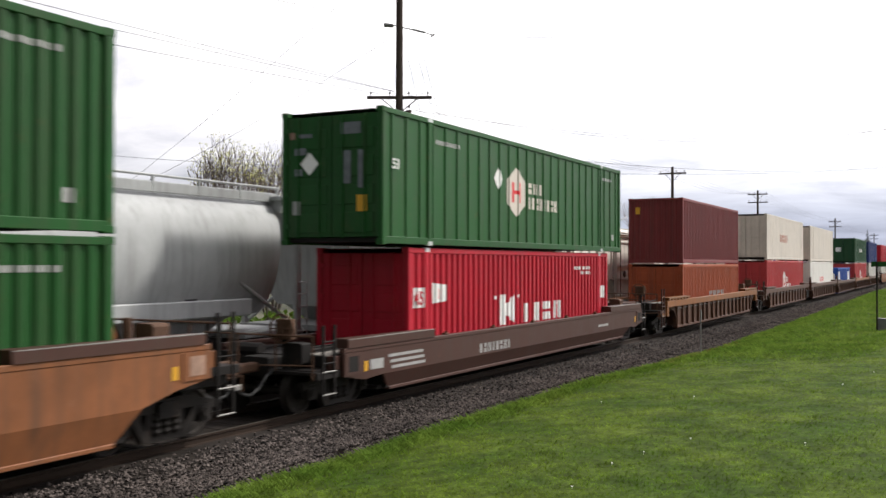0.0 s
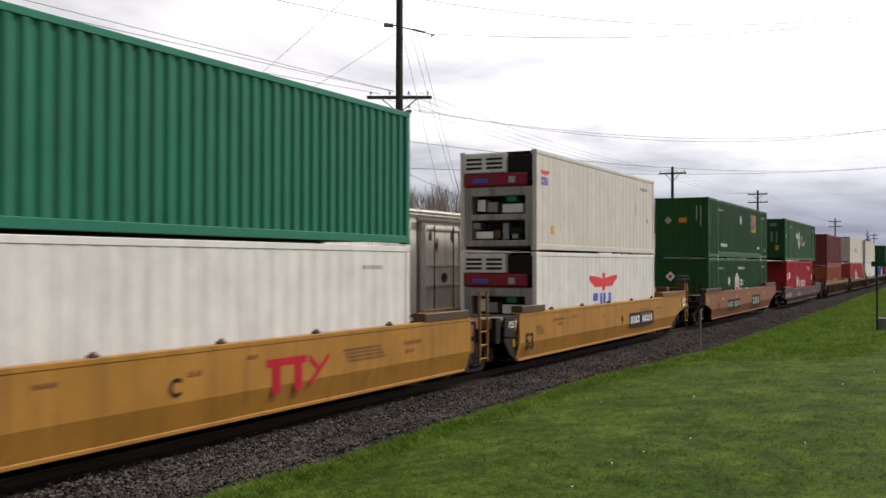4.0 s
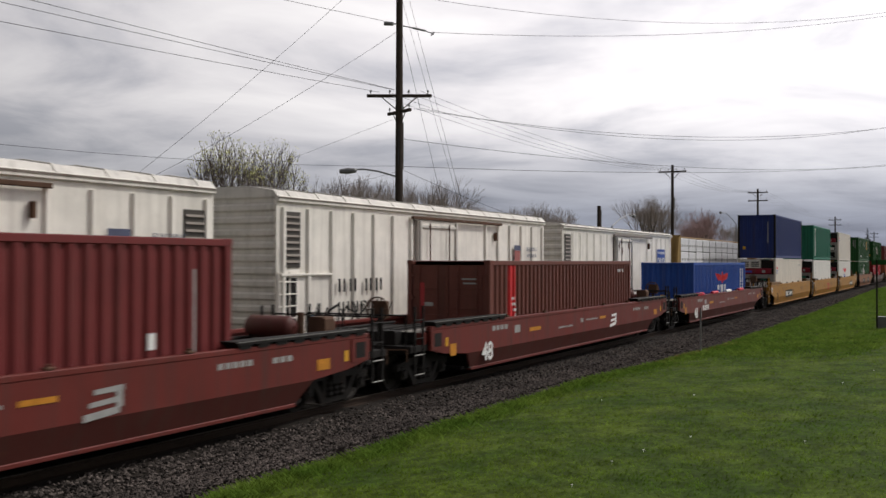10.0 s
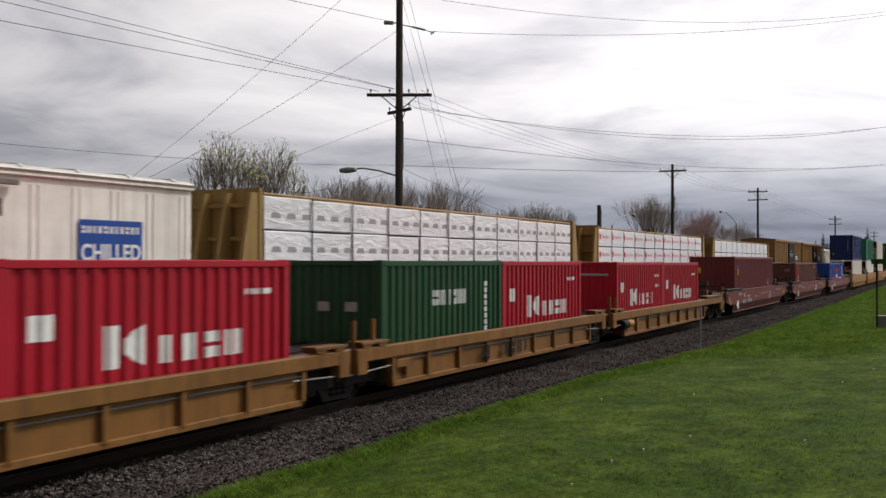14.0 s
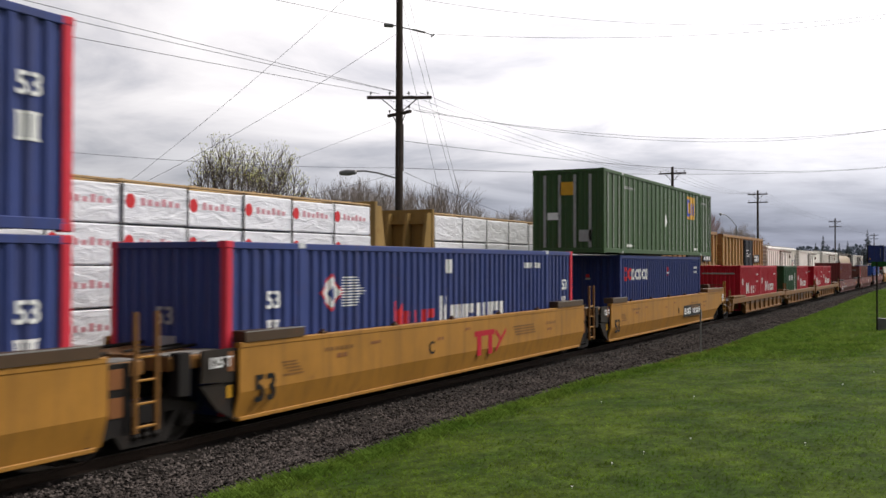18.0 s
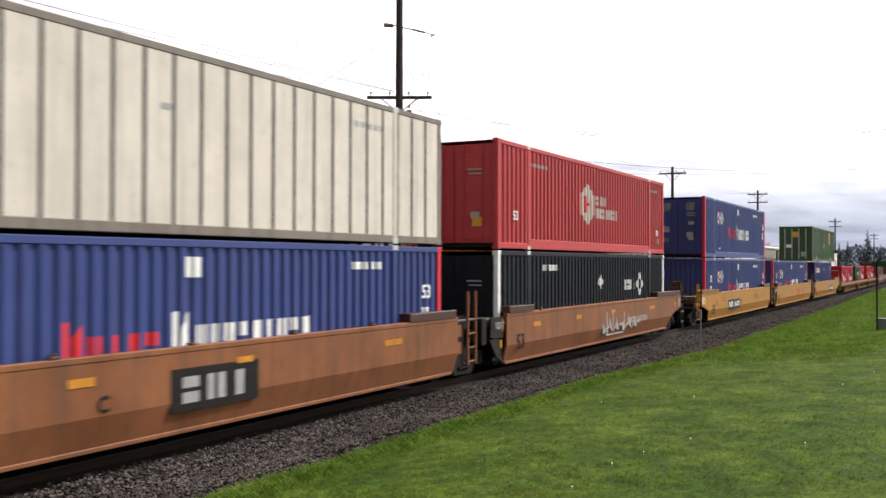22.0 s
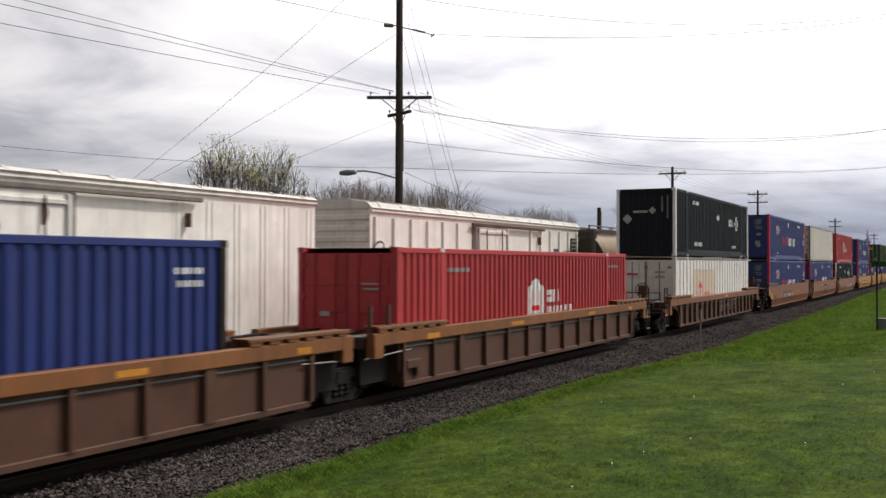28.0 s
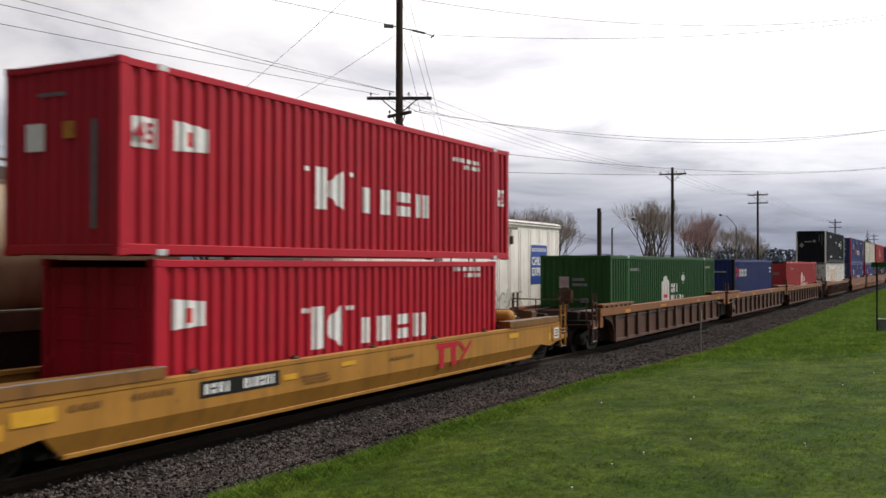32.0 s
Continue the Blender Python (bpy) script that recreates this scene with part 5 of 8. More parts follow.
    unit(-40.9, well_car("yellow well car with red block lettering", YELLOW_CAR, "smooth", "joint", "joint", marks=car_blocks(0.7, RED, 0.6, 0.6) + SMALL_YELLOW, words=[("53", 0.62, INK_BLACK, -7.65, 0.55), ("C", 0.38, INK_BLACK, -1.6, 0.85), ("125 T", 0.235, INK_WHITE, -8.76, 1.2)]),
         (container("sea green ribbed container", 40, GREEN_SEA, rear="corr", decals=[(INK_WHITE, [rect(-5.1, -4.7, 0.35, 2.65)]), (GREEN_DARK, [rect(-5.02, -4.78, 0.42 + 0.27 * k, 0.62 + 0.27 * k) for k in range(8)])]), 0, HIGH),
         (container("white refrigerated container with cooling unit", 40, WHITE, "reefer", "reefer", decals=[(INK_GREY, [rect(-4.95, -4.72, 0.8 + 0.32 * k, 0.98 + 0.32 * k) for k in range(6)] + bars(4.2, 5.0, 2.4, 2.48, 5))]), 0, LOW))
    unit(-60.13, well_car("yellow well car with a black number plate", YELLOW_CAR, "smooth", "bogie", "joint", marks=car_plate(-4.0) + car_plate_blocks(-4.0) + SMALL_YELLOW, words=[("53", 0.62, INK_BLACK, -7.6, 0.55), ("A", 0.3, INK_BLACK, -0.6, 0.85)]),
         (container("deep blue ribbed container with plain sides", 40, BLUE_DEEP, rear="corr", rear_marks=[(INK_GREY, -0.75, -0.7, 1.0, 2.4), (INK_GOLD, 0.72, 0.9, 0.6, 0.8)], post=STEEL_DARK), 0, HIGH),
         (container("beige refrigerated container with cooling unit", 40, CREAM, "reefer", "reefer", decals=mark_small_bird()), 0, LOW))
    # oxide red cars with single containers
    unit(-82.85, well_car("oxide red well car with pale peeling paint", RED_FADED, "smooth", "bogie", "bogie", top=1.4, half=7.9, marks=SMALL_RED + [(INK_WHITE, strokes(-5.6, -4.3, 0.72, 0.95, 4))], words=[("48", 0.62, INK_WHITE, -7.2, 0.45)]),
         (container("bright blue ribbed container with a red bird mark", 40, BLUE_BRIGHT, rear="corr", high=False, decals=mark_bird(0.05, 1.55, 1.42, 0.5, INK_WHITE) + [(INK_WHITE, [rect(x, x + 0.13, 0.7 + 0.16 * k, 0.82 + 0.16 * k) for k in range(10) for x in (4.75, 5.3)])], rear_marks=[(INK_GOLD, 0.15, 0.3, 0.9, 1.1)]), 0.05, LOW))
    for k, (x, mat, tone) in enumerate(((-3.6, RED_POST, "rolled red pad"), (-0.5, INK_WHITE, "rolled white pad"), (2.7, RED_POST, "rolled red pad"), (-6.6, RED_POST, "rolled red pad"))):
        s = Solid()
        s.tube((x, -1.5, 1.47), (x + 1.15, -1.5, 1.47), 0.075, n=8)
        part("chord_pad", s, mat, RIDERS_A[-2][0], tone)
    unit(-104.68, well_car("oxide red well car with white numbers", RED_CAR, "smooth", "bogie", "bogie", top=1.4, half=7.9, marks=SMALL_RED + [(INK_WHITE, SLANT_BARS)], words=[("48", 0.62, INK_WHITE, -7.2, 0.45)]),
         (container("dull brown ribbed container with a red and white stripe", 40, BROWN_BOX, high=False, decals=[(INK_RED, [rect(-4.85, -4.45, 0.2, 2.45)]), (INK_WHITE, lines_of(-4.65, -4.35, 0.3, 1.6, 9) + bars(4.7, 5.3, 2.2, 2.3, 3))], rear_marks=door_labels() + [(RED_HUB, 0.7, 0.85, 0.7, 2.0)]), 0, LOW))
    unit(-126.94, well_car("oxide red well car with white numbers", RED_CAR, "smooth", "bogie", "bogie", top=1.4, half=7.9, marks=SMALL_RED + [(INK_GREY, bars(-5.5, -4.5, 0.68, 0.88, 4) + bars(-4.1, -2.8, 0.7, 0.9, 6) + SLANT_BARS)], words=[("48", 0.62, INK_WHITE, -7.2, 0.45)]),
         (container("maroon ribbed container with a small blue label", 40, MAROON, rear="corr", decals=[(INK_GOLD, [rect(-5.2, -4.85, 1.9, 2.2)]), (INK_BLUE, [rect(-5.15, -4.9, 2.2, 2.45)]), (INK_GREY, [rect(5.2, 5.28, 0.8, 2.4)]), (INK_WHITE, [rect(4.2, 4.4, 1.2, 1.45)])], rear_marks=[(INK_GOLD, 0.6, 0.85, 2.0, 2.3)]), 0, LOW))
    # three ribbed yellow units with twenty-foot boxes
    for c, le, ri, first in ((-147.5, "joint", "bogie", RED), (-163.38, "joint", "joint", GREEN_DARK), (-178.73, "bogie", "joint", RED)):
        car = well_car("dirty yellow well car with ribbed sides and stake pockets", YELLOW_OLD, "rib", le, ri, top=1.13, half=6.3, joint=7.8, ribs=8, wide_ribs=(), marks=[(INK_BLACK, strokes(-0.62, 0.98, 0.45, 0.75, 4))] if le == ri else (), words=[("40", 0.5, INK_BLACK, -1.95, 0.42)] if le == ri else (), tank=le == "joint" and ri == "bogie")
        green = first is GREEN_DARK
        a = container("dark green ribbed twenty-foot container" if green else "crimson twenty-foot container with white lettering", 20, first, rear="corr", high=False,
                      decals=[(INK_WHITE, strokes(-0.7, 1.0, 1.55, 1.9, 7) + [rect(2.0, 2.12, 0.5 + 0.16 * k, 0.62 + 0.16 * k) for k in range(10)])] if green else [(INK_WHITE, strokes(-1.45, -0.5, 0.98, 1.6, 1) + strokes(-0.35, 1.75, 0.98, 1.4, 4, 1) + [rect(-2.55, -2.1, 1.5, 1.85)] + bars(1.8, 2.6, 2.0, 2.1, 5) + bars(2.0, 2.5, 1.6, 1.7, 3))],
                      rear_marks=[(INK_GREY, -0.9, 0.9, 2.1, 2.18)] if not green else [(INK_GREY, -0.6, -0.3, 1.5, 1.7), (INK_GREY, 0.1, 0.4, 1.5, 1.7)])
        b = container("crimson twenty-foot container with white lettering", 20, RED, rear="corr", high=False,
                      decals=[(INK_WHITE, strokes(-1.27, -0.42, 1.02, 1.64, 1) + strokes(-0.25, 1.83, 1.02, 1.44, 4, 1) + [rect(-2.55, -2.1, 1.5, 1.85)] + bars(1.8, 2.6, 2.0, 2.1, 5))])
        unit(c, car, (a, -3.1, LOW - 0.05), (b, 3.02, LOW - 0.05))
    # three yellow units
    unit(-200.6, well_car("yellow well car with a black number plate", YELLOW_CAR, "smooth", "joint", "bogie", marks=car_plate(1.8) + car_plate_blocks(1.8) + SMALL_YELLOW, words=[("53", 0.62, INK_BLACK, -7.65, 0.55), ("125 T", 0.235, INK_WHITE, -8.76, 1.2), ("B", 0.3, INK_BLACK, 0.9, 0.85)]),
         (container("olive green container with pale vertical ribs", 53, GREEN_OLIVE, "rib", "corr", decals=[(INK_GREY, [rect(-7.93 + 0.619 * k + 0.265, -7.93 + 0.619 * k + 0.355, 0.2, 2.78) for k in range(26)])] + mark_plate(3.4, 1.62) + mark_plate_blocks(3.4, 1.62) + small_marks() + [(INK_WHITE, diamond(-0.1, 1.4, 0.26, 0.28) + [rect(5.95, 6.1, 1.6, 2.0), rect(4.8, 5.4, 0.25, 0.35), rect(-5.4, -4.8, 0.25, 0.35)])],
                    rear_marks=[(INK_GREY, y, y + 0.1, 0.2, 2.7) for y in (-0.85, -0.3, 0.25, 0.8)] + [(INK_GOLD, -0.2, 0.3, 2.0, 2.45), (INK_WHITE, 0.3, 0.75, 1.15, 1.4), (INK_GREY, -0.85, -0.4, 0.4, 0.8)]), 0, HIGH),
         (container("blue ribbed container with red and white lettering", 40, BLUE_DEEP, rear="corr", decals=mark_twin() + [(INK_RED, [rect(0.3, 0.46, 2.26, 2.44), rect(0.3, 0.44, 2.1, 2.14)]), (INK_WHITE, [rect(0.27, 0.5, 2.16, 2.25)]), (INK_GOLD, [rect(5.3, 5.5, 0.9, 1.1)])], rear_marks=[(INK_RED, -0.06, 0.06, 2.08, 2.2), (INK_GREY, -0.1, 0.08, 2.0, 2.07)]), 0.05, LOW))
    unit(-219.82, well_car("yellow well car with red block lettering", YELLOW_CAR, "smooth", "joint", "joint", marks=car_blocks(0.7, RED, 0.6, 0.6) + SMALL_YELLOW, words=[("53", 0.62, INK_BLACK, -7.65, 0.55), ("C", 0.38, INK_BLACK, -1.6, 0.85), ("125 T", 0.235, INK_WHITE, -8.76, 1.2)]), (pacer(False), 0, LOW))
    unit(-239.1, well_car("yellow well car with a black number plate", YELLOW_CAR, "smooth", "bogie", "joint", marks=car_plate(-4.0) + car_plate_blocks(-4.0) + SMALL_YELLOW, words=[("53", 0.62, INK_BLACK, -7.6, 0.55), ("A", 0.3, INK_BLACK, -0.6, 0.85)]),
         (pacer(), 0, HIGH), (pacer(False), 0, LOW))
    # three rust brown units
    scrawl = [(INK_GREY, [(-0.3 + 0.35 * k, 0.55 + 0.1 * (k % 3), 0.62 + 0.1 * (k % 3) + 0.3 * ((k + 1) % 2), 0.0 + 0.35 * k, 0.6 + 0.13 * (k % 2), 0.7 + 0.13 * (k % 2)) for k in range(12)] + [rect(0.1, 0.2, 0.5, 1.25), rect(0.75, 0.83, 0.7, 1.3), rect(2.0, 2.08, 0.7, 1.2), rect(0.0, 1.9, 0.48, 0.53)] + strokes(2.4, 5.0, 0.78, 0.98, 9))]
    unit(-262.6, well_car("rust brown well car with chalky white scrawl", BROWN_CAR, "smooth", "joint", "bogie", top=1.55, marks=scrawl + YELLOW_MARKS, words=[("53", 0.55, INK_BLACK, -7.4, 0.62), ("125 T", 0.235, INK_GREY, -8.76, 1.22)]),
         (container("faded red ribbed container with a cream hexagon mark", 53, RED_HUB, band=True, decals=mark_hexagon() + small_marks(), words=[("53", 0.34, INK_WHITE, -7.1, 0.8), ("53", 0.3, INK_WHITE, 6.9, 0.72)], rear_marks=door_labels() + [(INK_GOLD, -0.85, -0.55, 0.6, 0.85), (INK_WHITE, 0.6, 0.85, 1.9, 2.2)]), 0, HIGH),
         (container("black ribbed container with white corner posts", 53, NAVY, post=INK_WHITE, decals=mark_dark(), rear_marks=door_labels() + [(INK_WHITE, -0.85, -0.5, 0.5, 0.85)]), 0, LOW))
    unit(-281.9, well_car("rust brown well car with a dark lettered panel", BROWN_CAR, "smooth", "joint", "joint", top=1.55, marks=[(STEEL_DARK, [rect(-0.9, 1.15, 0.6, 1.25)]), (INK_GREY, strokes(-0.7, 1.0, 0.72, 1.12, 3))] + YELLOW_MARKS, words=[("C", 0.32, INK_BLACK, -2.3, 0.8)]),
         (container("cream container with flat panels and dark seams", 53, CREAM, "plate", decals=[(INK_GREY, bars(4.4, 5.6, 2.3, 2.42, 5) + [rect(-0.9, -0.6, 1.9, 2.0)])], groove=STEEL_DARK, post=GRIME, rear_marks=[(GRIME, -1.08, 1.08, 0.2, 0.62), (INK_GREY, -0.85, -0.45, 2.3, 2.42), (INK_GREY, -0.85, -0.4, 2.1, 2.22), (GRIME, -0.06, 0.06, 0.2, 2.7)] + [(GRIME, -1.13, -1.0, 0.3 + 0.55 * k, 0.42 + 0.55 * k) for k in range(5)]), 0, HIGH),
         (pacer(), 0, LOW))
    unit(-301.36, well_car("rust brown well car with grey numbers", BROWN_CAR, "smooth", "bogie", "joint", top=1.55, marks=car_plate(-4.1, DARK_CAR, w=3.6, z=0.66) + [(INK_GREY, strokes(-3.9, -2.5, 0.77, 1.0, 4) + bars(-2.2, -0.7, 0.77, 1.0, 6)), (INK_AMBER, [rect(-5.2, -4.7, 0.82, 0.95), rect(-0.4, 0.1, 0.8, 1.0), rect(2.5, 3.0, 0.95, 1.1), rect(-8.9, -8.45, 0.75, 1.1)])], words=[("53", 0.5, DARK_CAR, -7.4, 0.62)]),
         (pacer(), 0, HIGH), (pacer(), 0, LOW))
    rnd = random.Random(21)
    chalk = []
    for k, x in enumerate((-0.3, 0.72, 1.7, 2.72)):
        z, w, h = 0.6 + 0.01 * k, 0.38, 0.44
        rungs = ((0.0, 0.06), (0.5, 0.54), (0.94, 1.0)) if k in (0, 3) else ((0.42, 0.6),) if k == 1 else ()
        for a, b in rungs:
            chalk.append((x, z + a * h, z + a * h + 0.03, x + w, z + b * h, z + b * h + 0.03))
        if k == 2:
            for xa, za, xb, zb in ((0.02, 0.12, 0.1, 0.0), (0.1, 0.0, 0.26, 0.0), (0.26, 0.0, 0.36, 0.14), (0.02, 0.3, 0.12, 0.42), (0.12, 0.42, 0.28, 0.42), (0.28, 0.42, 0.36, 0.3)):
                chalk.append((x + xa, z + za, z + za + 0.03, x + xb, z + zb, z + zb + 0.03))
            chalk += [rect(x + 0.01, x + 0.04, z + 0.12, z + 0.33), rect(x + 0.34, x + 0.37, z + 0.14, z + 0.33), rect(x + 0.18, x + 0.21, z + 0.12, z + 0.32)]
        else:
            for xa in (x + 0.02, x + w - 0.08) if k else (x + 0.12, x + w - 0.06):
                chalk.append((xa, z, z + 0.12 + rnd.uniform(0, 0.05), xa + 0.045, z + 0.2, z + h))
    chalk = [(INK_GREY, chalk)]
    unit(-324.65, well_car("dull rust well car with close ribs and chalk marks", BROWN_RIB, "rib", "bogie", "bogie", top=1.45, ribs=17, wide_ribs=(3, 14), marks=chalk + [(INK_GOLD, [rect(0.7, 1.2, 1.28, 1.38)])], chord_colour=BROWN_CAR),
         (container("black ribbed container with white corner posts", 53, NAVY, rear="corr", band=True, post=INK_WHITE, decals=mark_dark(2.85), rear_diamonds=[(0.8, 1.6, 0.22, INK_GREY), (-0.3, 1.95, 0.16, INK_GREY)], rear_marks=[(INK_GREY, -0.08, 0.55, 1.86, 1.96), (INK_FAINT, -0.75, -0.68, 1.9, 2.55), (INK_FAINT, -0.98, -0.92, 1.6, 2.6)]), 0, HIGH),
         (container("white container with flat panels and a tan patch", 53, WHITE, "plate", decals=[(TAN, [rect(-5.05, -0.4, 0.9, 2.35)]), (INK_GREY, bars(0.35, 0.85, 2.52, 2.62, 4) + [rect(0.35, 0.85, 2.4, 2.43)] + bars(4.3, 5.35, 2.48, 2.58, 9) + [rect(5.55, 5.65, 2.58, 2.64), rect(5.55, 5.65, 2.4, 2.46)]), (INK_RED, gable(-3.6, 0.85, 0.36, 0.98) + strokes(-2.9, -1.6, 1.0, 1.3, 5)), (WHITE, [rect(-3.85, -3.7, 0.9, 1.5), rect(-3.5, -3.35, 0.9, 1.5)])], groove=STEEL_DARK, rear_marks=[(INK_GREY, -0.85, -0.4, 2.2, 2.3), (INK_GREY, -0.85, -0.4, 2.0, 2.1), (RED_HUB, 0.35, 0.85, 2.12, 2.2), (GRIME, -0.04, 0.04, 0.2, 2.7), (GRIME, -0.62, -0.57, 0.2, 2.7), (GRIME, 0.57, 0.62, 0.2, 2.7), (GRIME, -1.05, 1.05, 0.2, 0.34)] + [(GRIME, y, y + 0.14, z, z + 0.1) for y in (-1.1, 0.96, -0.08) for z in (0.5, 1.2, 2.4)]), 0, LOW))
    # three ribbed units with single containers
    amber = [(INK_AMBER, [rect(-7.2, -6.6, 1.2, 1.32), rect(-2.6, -1.8, 1.24, 1.34), rect(3.4, 4.0, 1.24, 1.34), rect(7.6, 8.0, 1.22, 1.34)])]
    unit(-347.85, well_car("dull rust well car with an orange top chord", BROWN_RIB, "rib", "joint", "bogie", top=1.45, marks=amber, chord_colour=CHORD),
         (container("faded red ribbed container with a white gabled mark", 53, RED_HUB, decals=mark_gable(-0.3) + small_marks(), rear_marks=door_labels()), 0, LOW))
    unit(-367.4, well_car("dull rust well car with an orange top chord", BROWN_RIB, "rib", "joint", "joint", top=1.45, marks=amber, chord_colour=CHORD),
         (container("blue ribbed container with red and white lettering", 40, BLUE_DEEP, rear="corr", decals=mark_twin(), post=STEEL_DARK, rear_marks=[(INK_GREY, -0.8, 0.8, 2.2, 2.28)]), 0, LOW))
    unit(-386.83, well_car("dull rust well car with an orange top chord", BROWN_RIB, "rib", "bogie", "joint", top=1.45, marks=amber, chord_colour=CHORD),
         (container("green ribbed container with a white gabled mark", 53, GREEN, rear="corr", decals=mark_gable(-0.85) + small_marks() + [(INK_WHITE, diamond(2.0, 2.0, 0.24, 0.28))], words=[("53", 0.34, INK_WHITE, -7.3, 0.85), ("53", 0.3, INK_WHITE, 6.9, 0.85)], rear_diamonds=[(0.4, 1.35, 0.24, INK_FAINT)], rear_marks=[(INK_GREY, 0.22, 0.58, 1.75, 2.15), (INK_RED, 0.3, 0.5, 1.85, 2.05), (INK_FAINT, -0.35, 0.1, 2.0, 2.1), (INK_FAINT, -0.45, 0.1, 1.82, 1.92), (INK_FAINT, -0.5, -0.2, 1.25, 1.4)]), 0, LOW))
    unit(-410.2, well_car("yellow well car with slanted ends", YELLOW_CAR, "smooth", "bogie", "bogie", top=1.13, marks=[(INK_BLACK, [rect(-5.5, -3.5, 0.76, 1.02)]), (INK_WHITE, strokes(-5.4, -4.75, 0.81, 0.97, 4) + strokes(-4.45, -3.6, 0.81, 0.97, 6))] + car_blocks(2.2, RED, 0.5, 0.55, 1.75) + [(INK_GOLD, [rect(-8.9, -8.2, 0.8, 1.0), rect(-3.4, -3.0, 0.82, 0.92), rect(-1.6, -1.1, 0.9, 0.98), rect(6.2, 6.8, 0.9, 1.02)]), (YELLOW_OLD, bars(-8.0, -7.4, 0.9, 0.98, 3) + bars(-6.9, -6.0, 0.92, 1.0, 5) + lines_of(-2.9, -1.9, 0.7, 0.85, 3) + bars(0.2, 1.2, 0.86, 0.92, 6))]),
         (container("crimson ribbed container with white lettering", 45, RED, rear="corr", decals=mark_crimson() + mark_flag(-5.72) + [(INK_WHITE, [rect(-6.62, -6.12, 1.6, 2.06), rect(6.15, 6.62, 1.4, 1.83)])], words=[("45", 0.42, RED, -6.58, 1.68), ("45", 0.36, RED, 6.18, 1.48)],
                    rear_marks=[(INK_WHITE, 0.35, 0.75, 1.58, 2.0), (INK_AMBER, -0.3, -0.05, 1.75, 2.0), (INK_FAINT, -0.75, -0.65, 0.4, 2.0), (INK_FAINT, -0.1, 0.5, 2.4, 2.45)]), 0, 2.95),
         (container("crimson ribbed forty-foot container with white lettering", 40, RED, high=False, decals=mark_crimson() + mark_flag(-5.7, 1.5)), -0.05, LOW))


# ---- the mixed freight train on the far track ----
def under_gear(car, half, deck=1.05, rungs=REEFER_WHITE):
    for sx in (-1, 1):
        bogie(car, sx * (half - 2.0))
        s = Solid()
        s.rail(*sorted((sx * (half - 0.2), sx * (half + 0.75))), -0.1, 0.1, 0.75, 0.98, 0.03)
        s.rail(*sorted((sx * (half + 0.7), sx * (half + 1.1))), -0.18, 0.14, 0.7, 1.04, 0.05)
        part("coupler", s, STEEL_RUST, car)
        x = sx * (half - 0.06)
        ladder(car, x, x - sx * 0.45, -1.58, 0.45, 2.6, 7, rungs)
    s = Solid()
    s.rail(-half + 0.2, half - 0.2, -0.35, 0.35, deck - 0.3, deck, 0.03)
    for k in range(7):
        x = -half + 1 + k * (2 * half - 2) / 6
        s.rail(x - 0.12, x + 0.12, -1.45, 1.45, deck - 0.18, deck, 0.02, "y")
    part("underframe", s, STEEL_DARK, car)
    s = Solid()
    s.lathe((0.8, -0.9, deck - 0.35), [(-0.6, 0.02), (-0.58, 0.2), (0.58, 0.2), (0.6, 0.02)], 12, "x")
    part("brake_reservoir", s, STEEL_DARK, car)


def louvres(grille, xa, xb, za, zb, y):
    """Slanted slats across a grille."""
    wide = round(xb - xa - 0.06, 3)

    def slat():
        s = Solid()
        s.prism([(0.0, 0.0), (-0.035, -0.05), (-0.035, -0.062), (0.0, -0.012)], -wide / 2, wide / 2)
        return s.mesh("louvre_slat", GRIME)
    n = int((zb - za) / 0.17)
    for k in range(n):
        part("louvre_slat", cached(("louvre", wide), slat), GRIME, grille).location = ((xa + xb) / 2, y, za + 0.1 + (zb - za - 0.12) * (k + 0.5) / n)


def sprayed_tag(car, xa, xb, za, zb, ink, seed, y):
    """A scrawl of looping spray-can lines, with no word in it."""
    rnd = random.Random(seed)
    s = Solid()
    n = max(3, int((xb - xa) / 0.28))
    for k in range(n):
        cx, cz = xa + (xb - xa) * (k + 0.5) / n, rnd.uniform(za, zb) * 0.3 + (za + zb) * 0.35
        tall, wide = (zb - za) * rnd.uniform(0.3, 0.5), 0.2 * rnd.uniform(0.6, 1.5)
        p, q, turn = rnd.uniform(0, 6.28), rnd.uniform(0, 6.28), rnd.choice((1, 2, 2, 3))
        pts = [(cx + wide * math.sin(turn * u * 3.1 + p), cz + tall * math.cos(u * 3.9 + q)) for u in [i / 14 for i in range(15)]]
        w = rnd.uniform(0.018, 0.04)
        for (x0, z0), (x1, z1) in zip(pts, pts[1:]):
            d = math.hypot(x1 - x0, z1 - z0) or 1e-4
            ox, oz = -(z1 - z0) / d * w, (x1 - x0) / d * w
            s.faces([(x0 - ox, y, z0 - oz), (x1 - ox, y, z1 - oz), (x1 + ox, y, z1 + oz), (x0 + ox, y, z0 + oz)], [(0, 1, 2, 3)])
    tagged(part("sprayed_scrawl", s, ink, car, "looping sprayed scrawl"), kind="stuff")


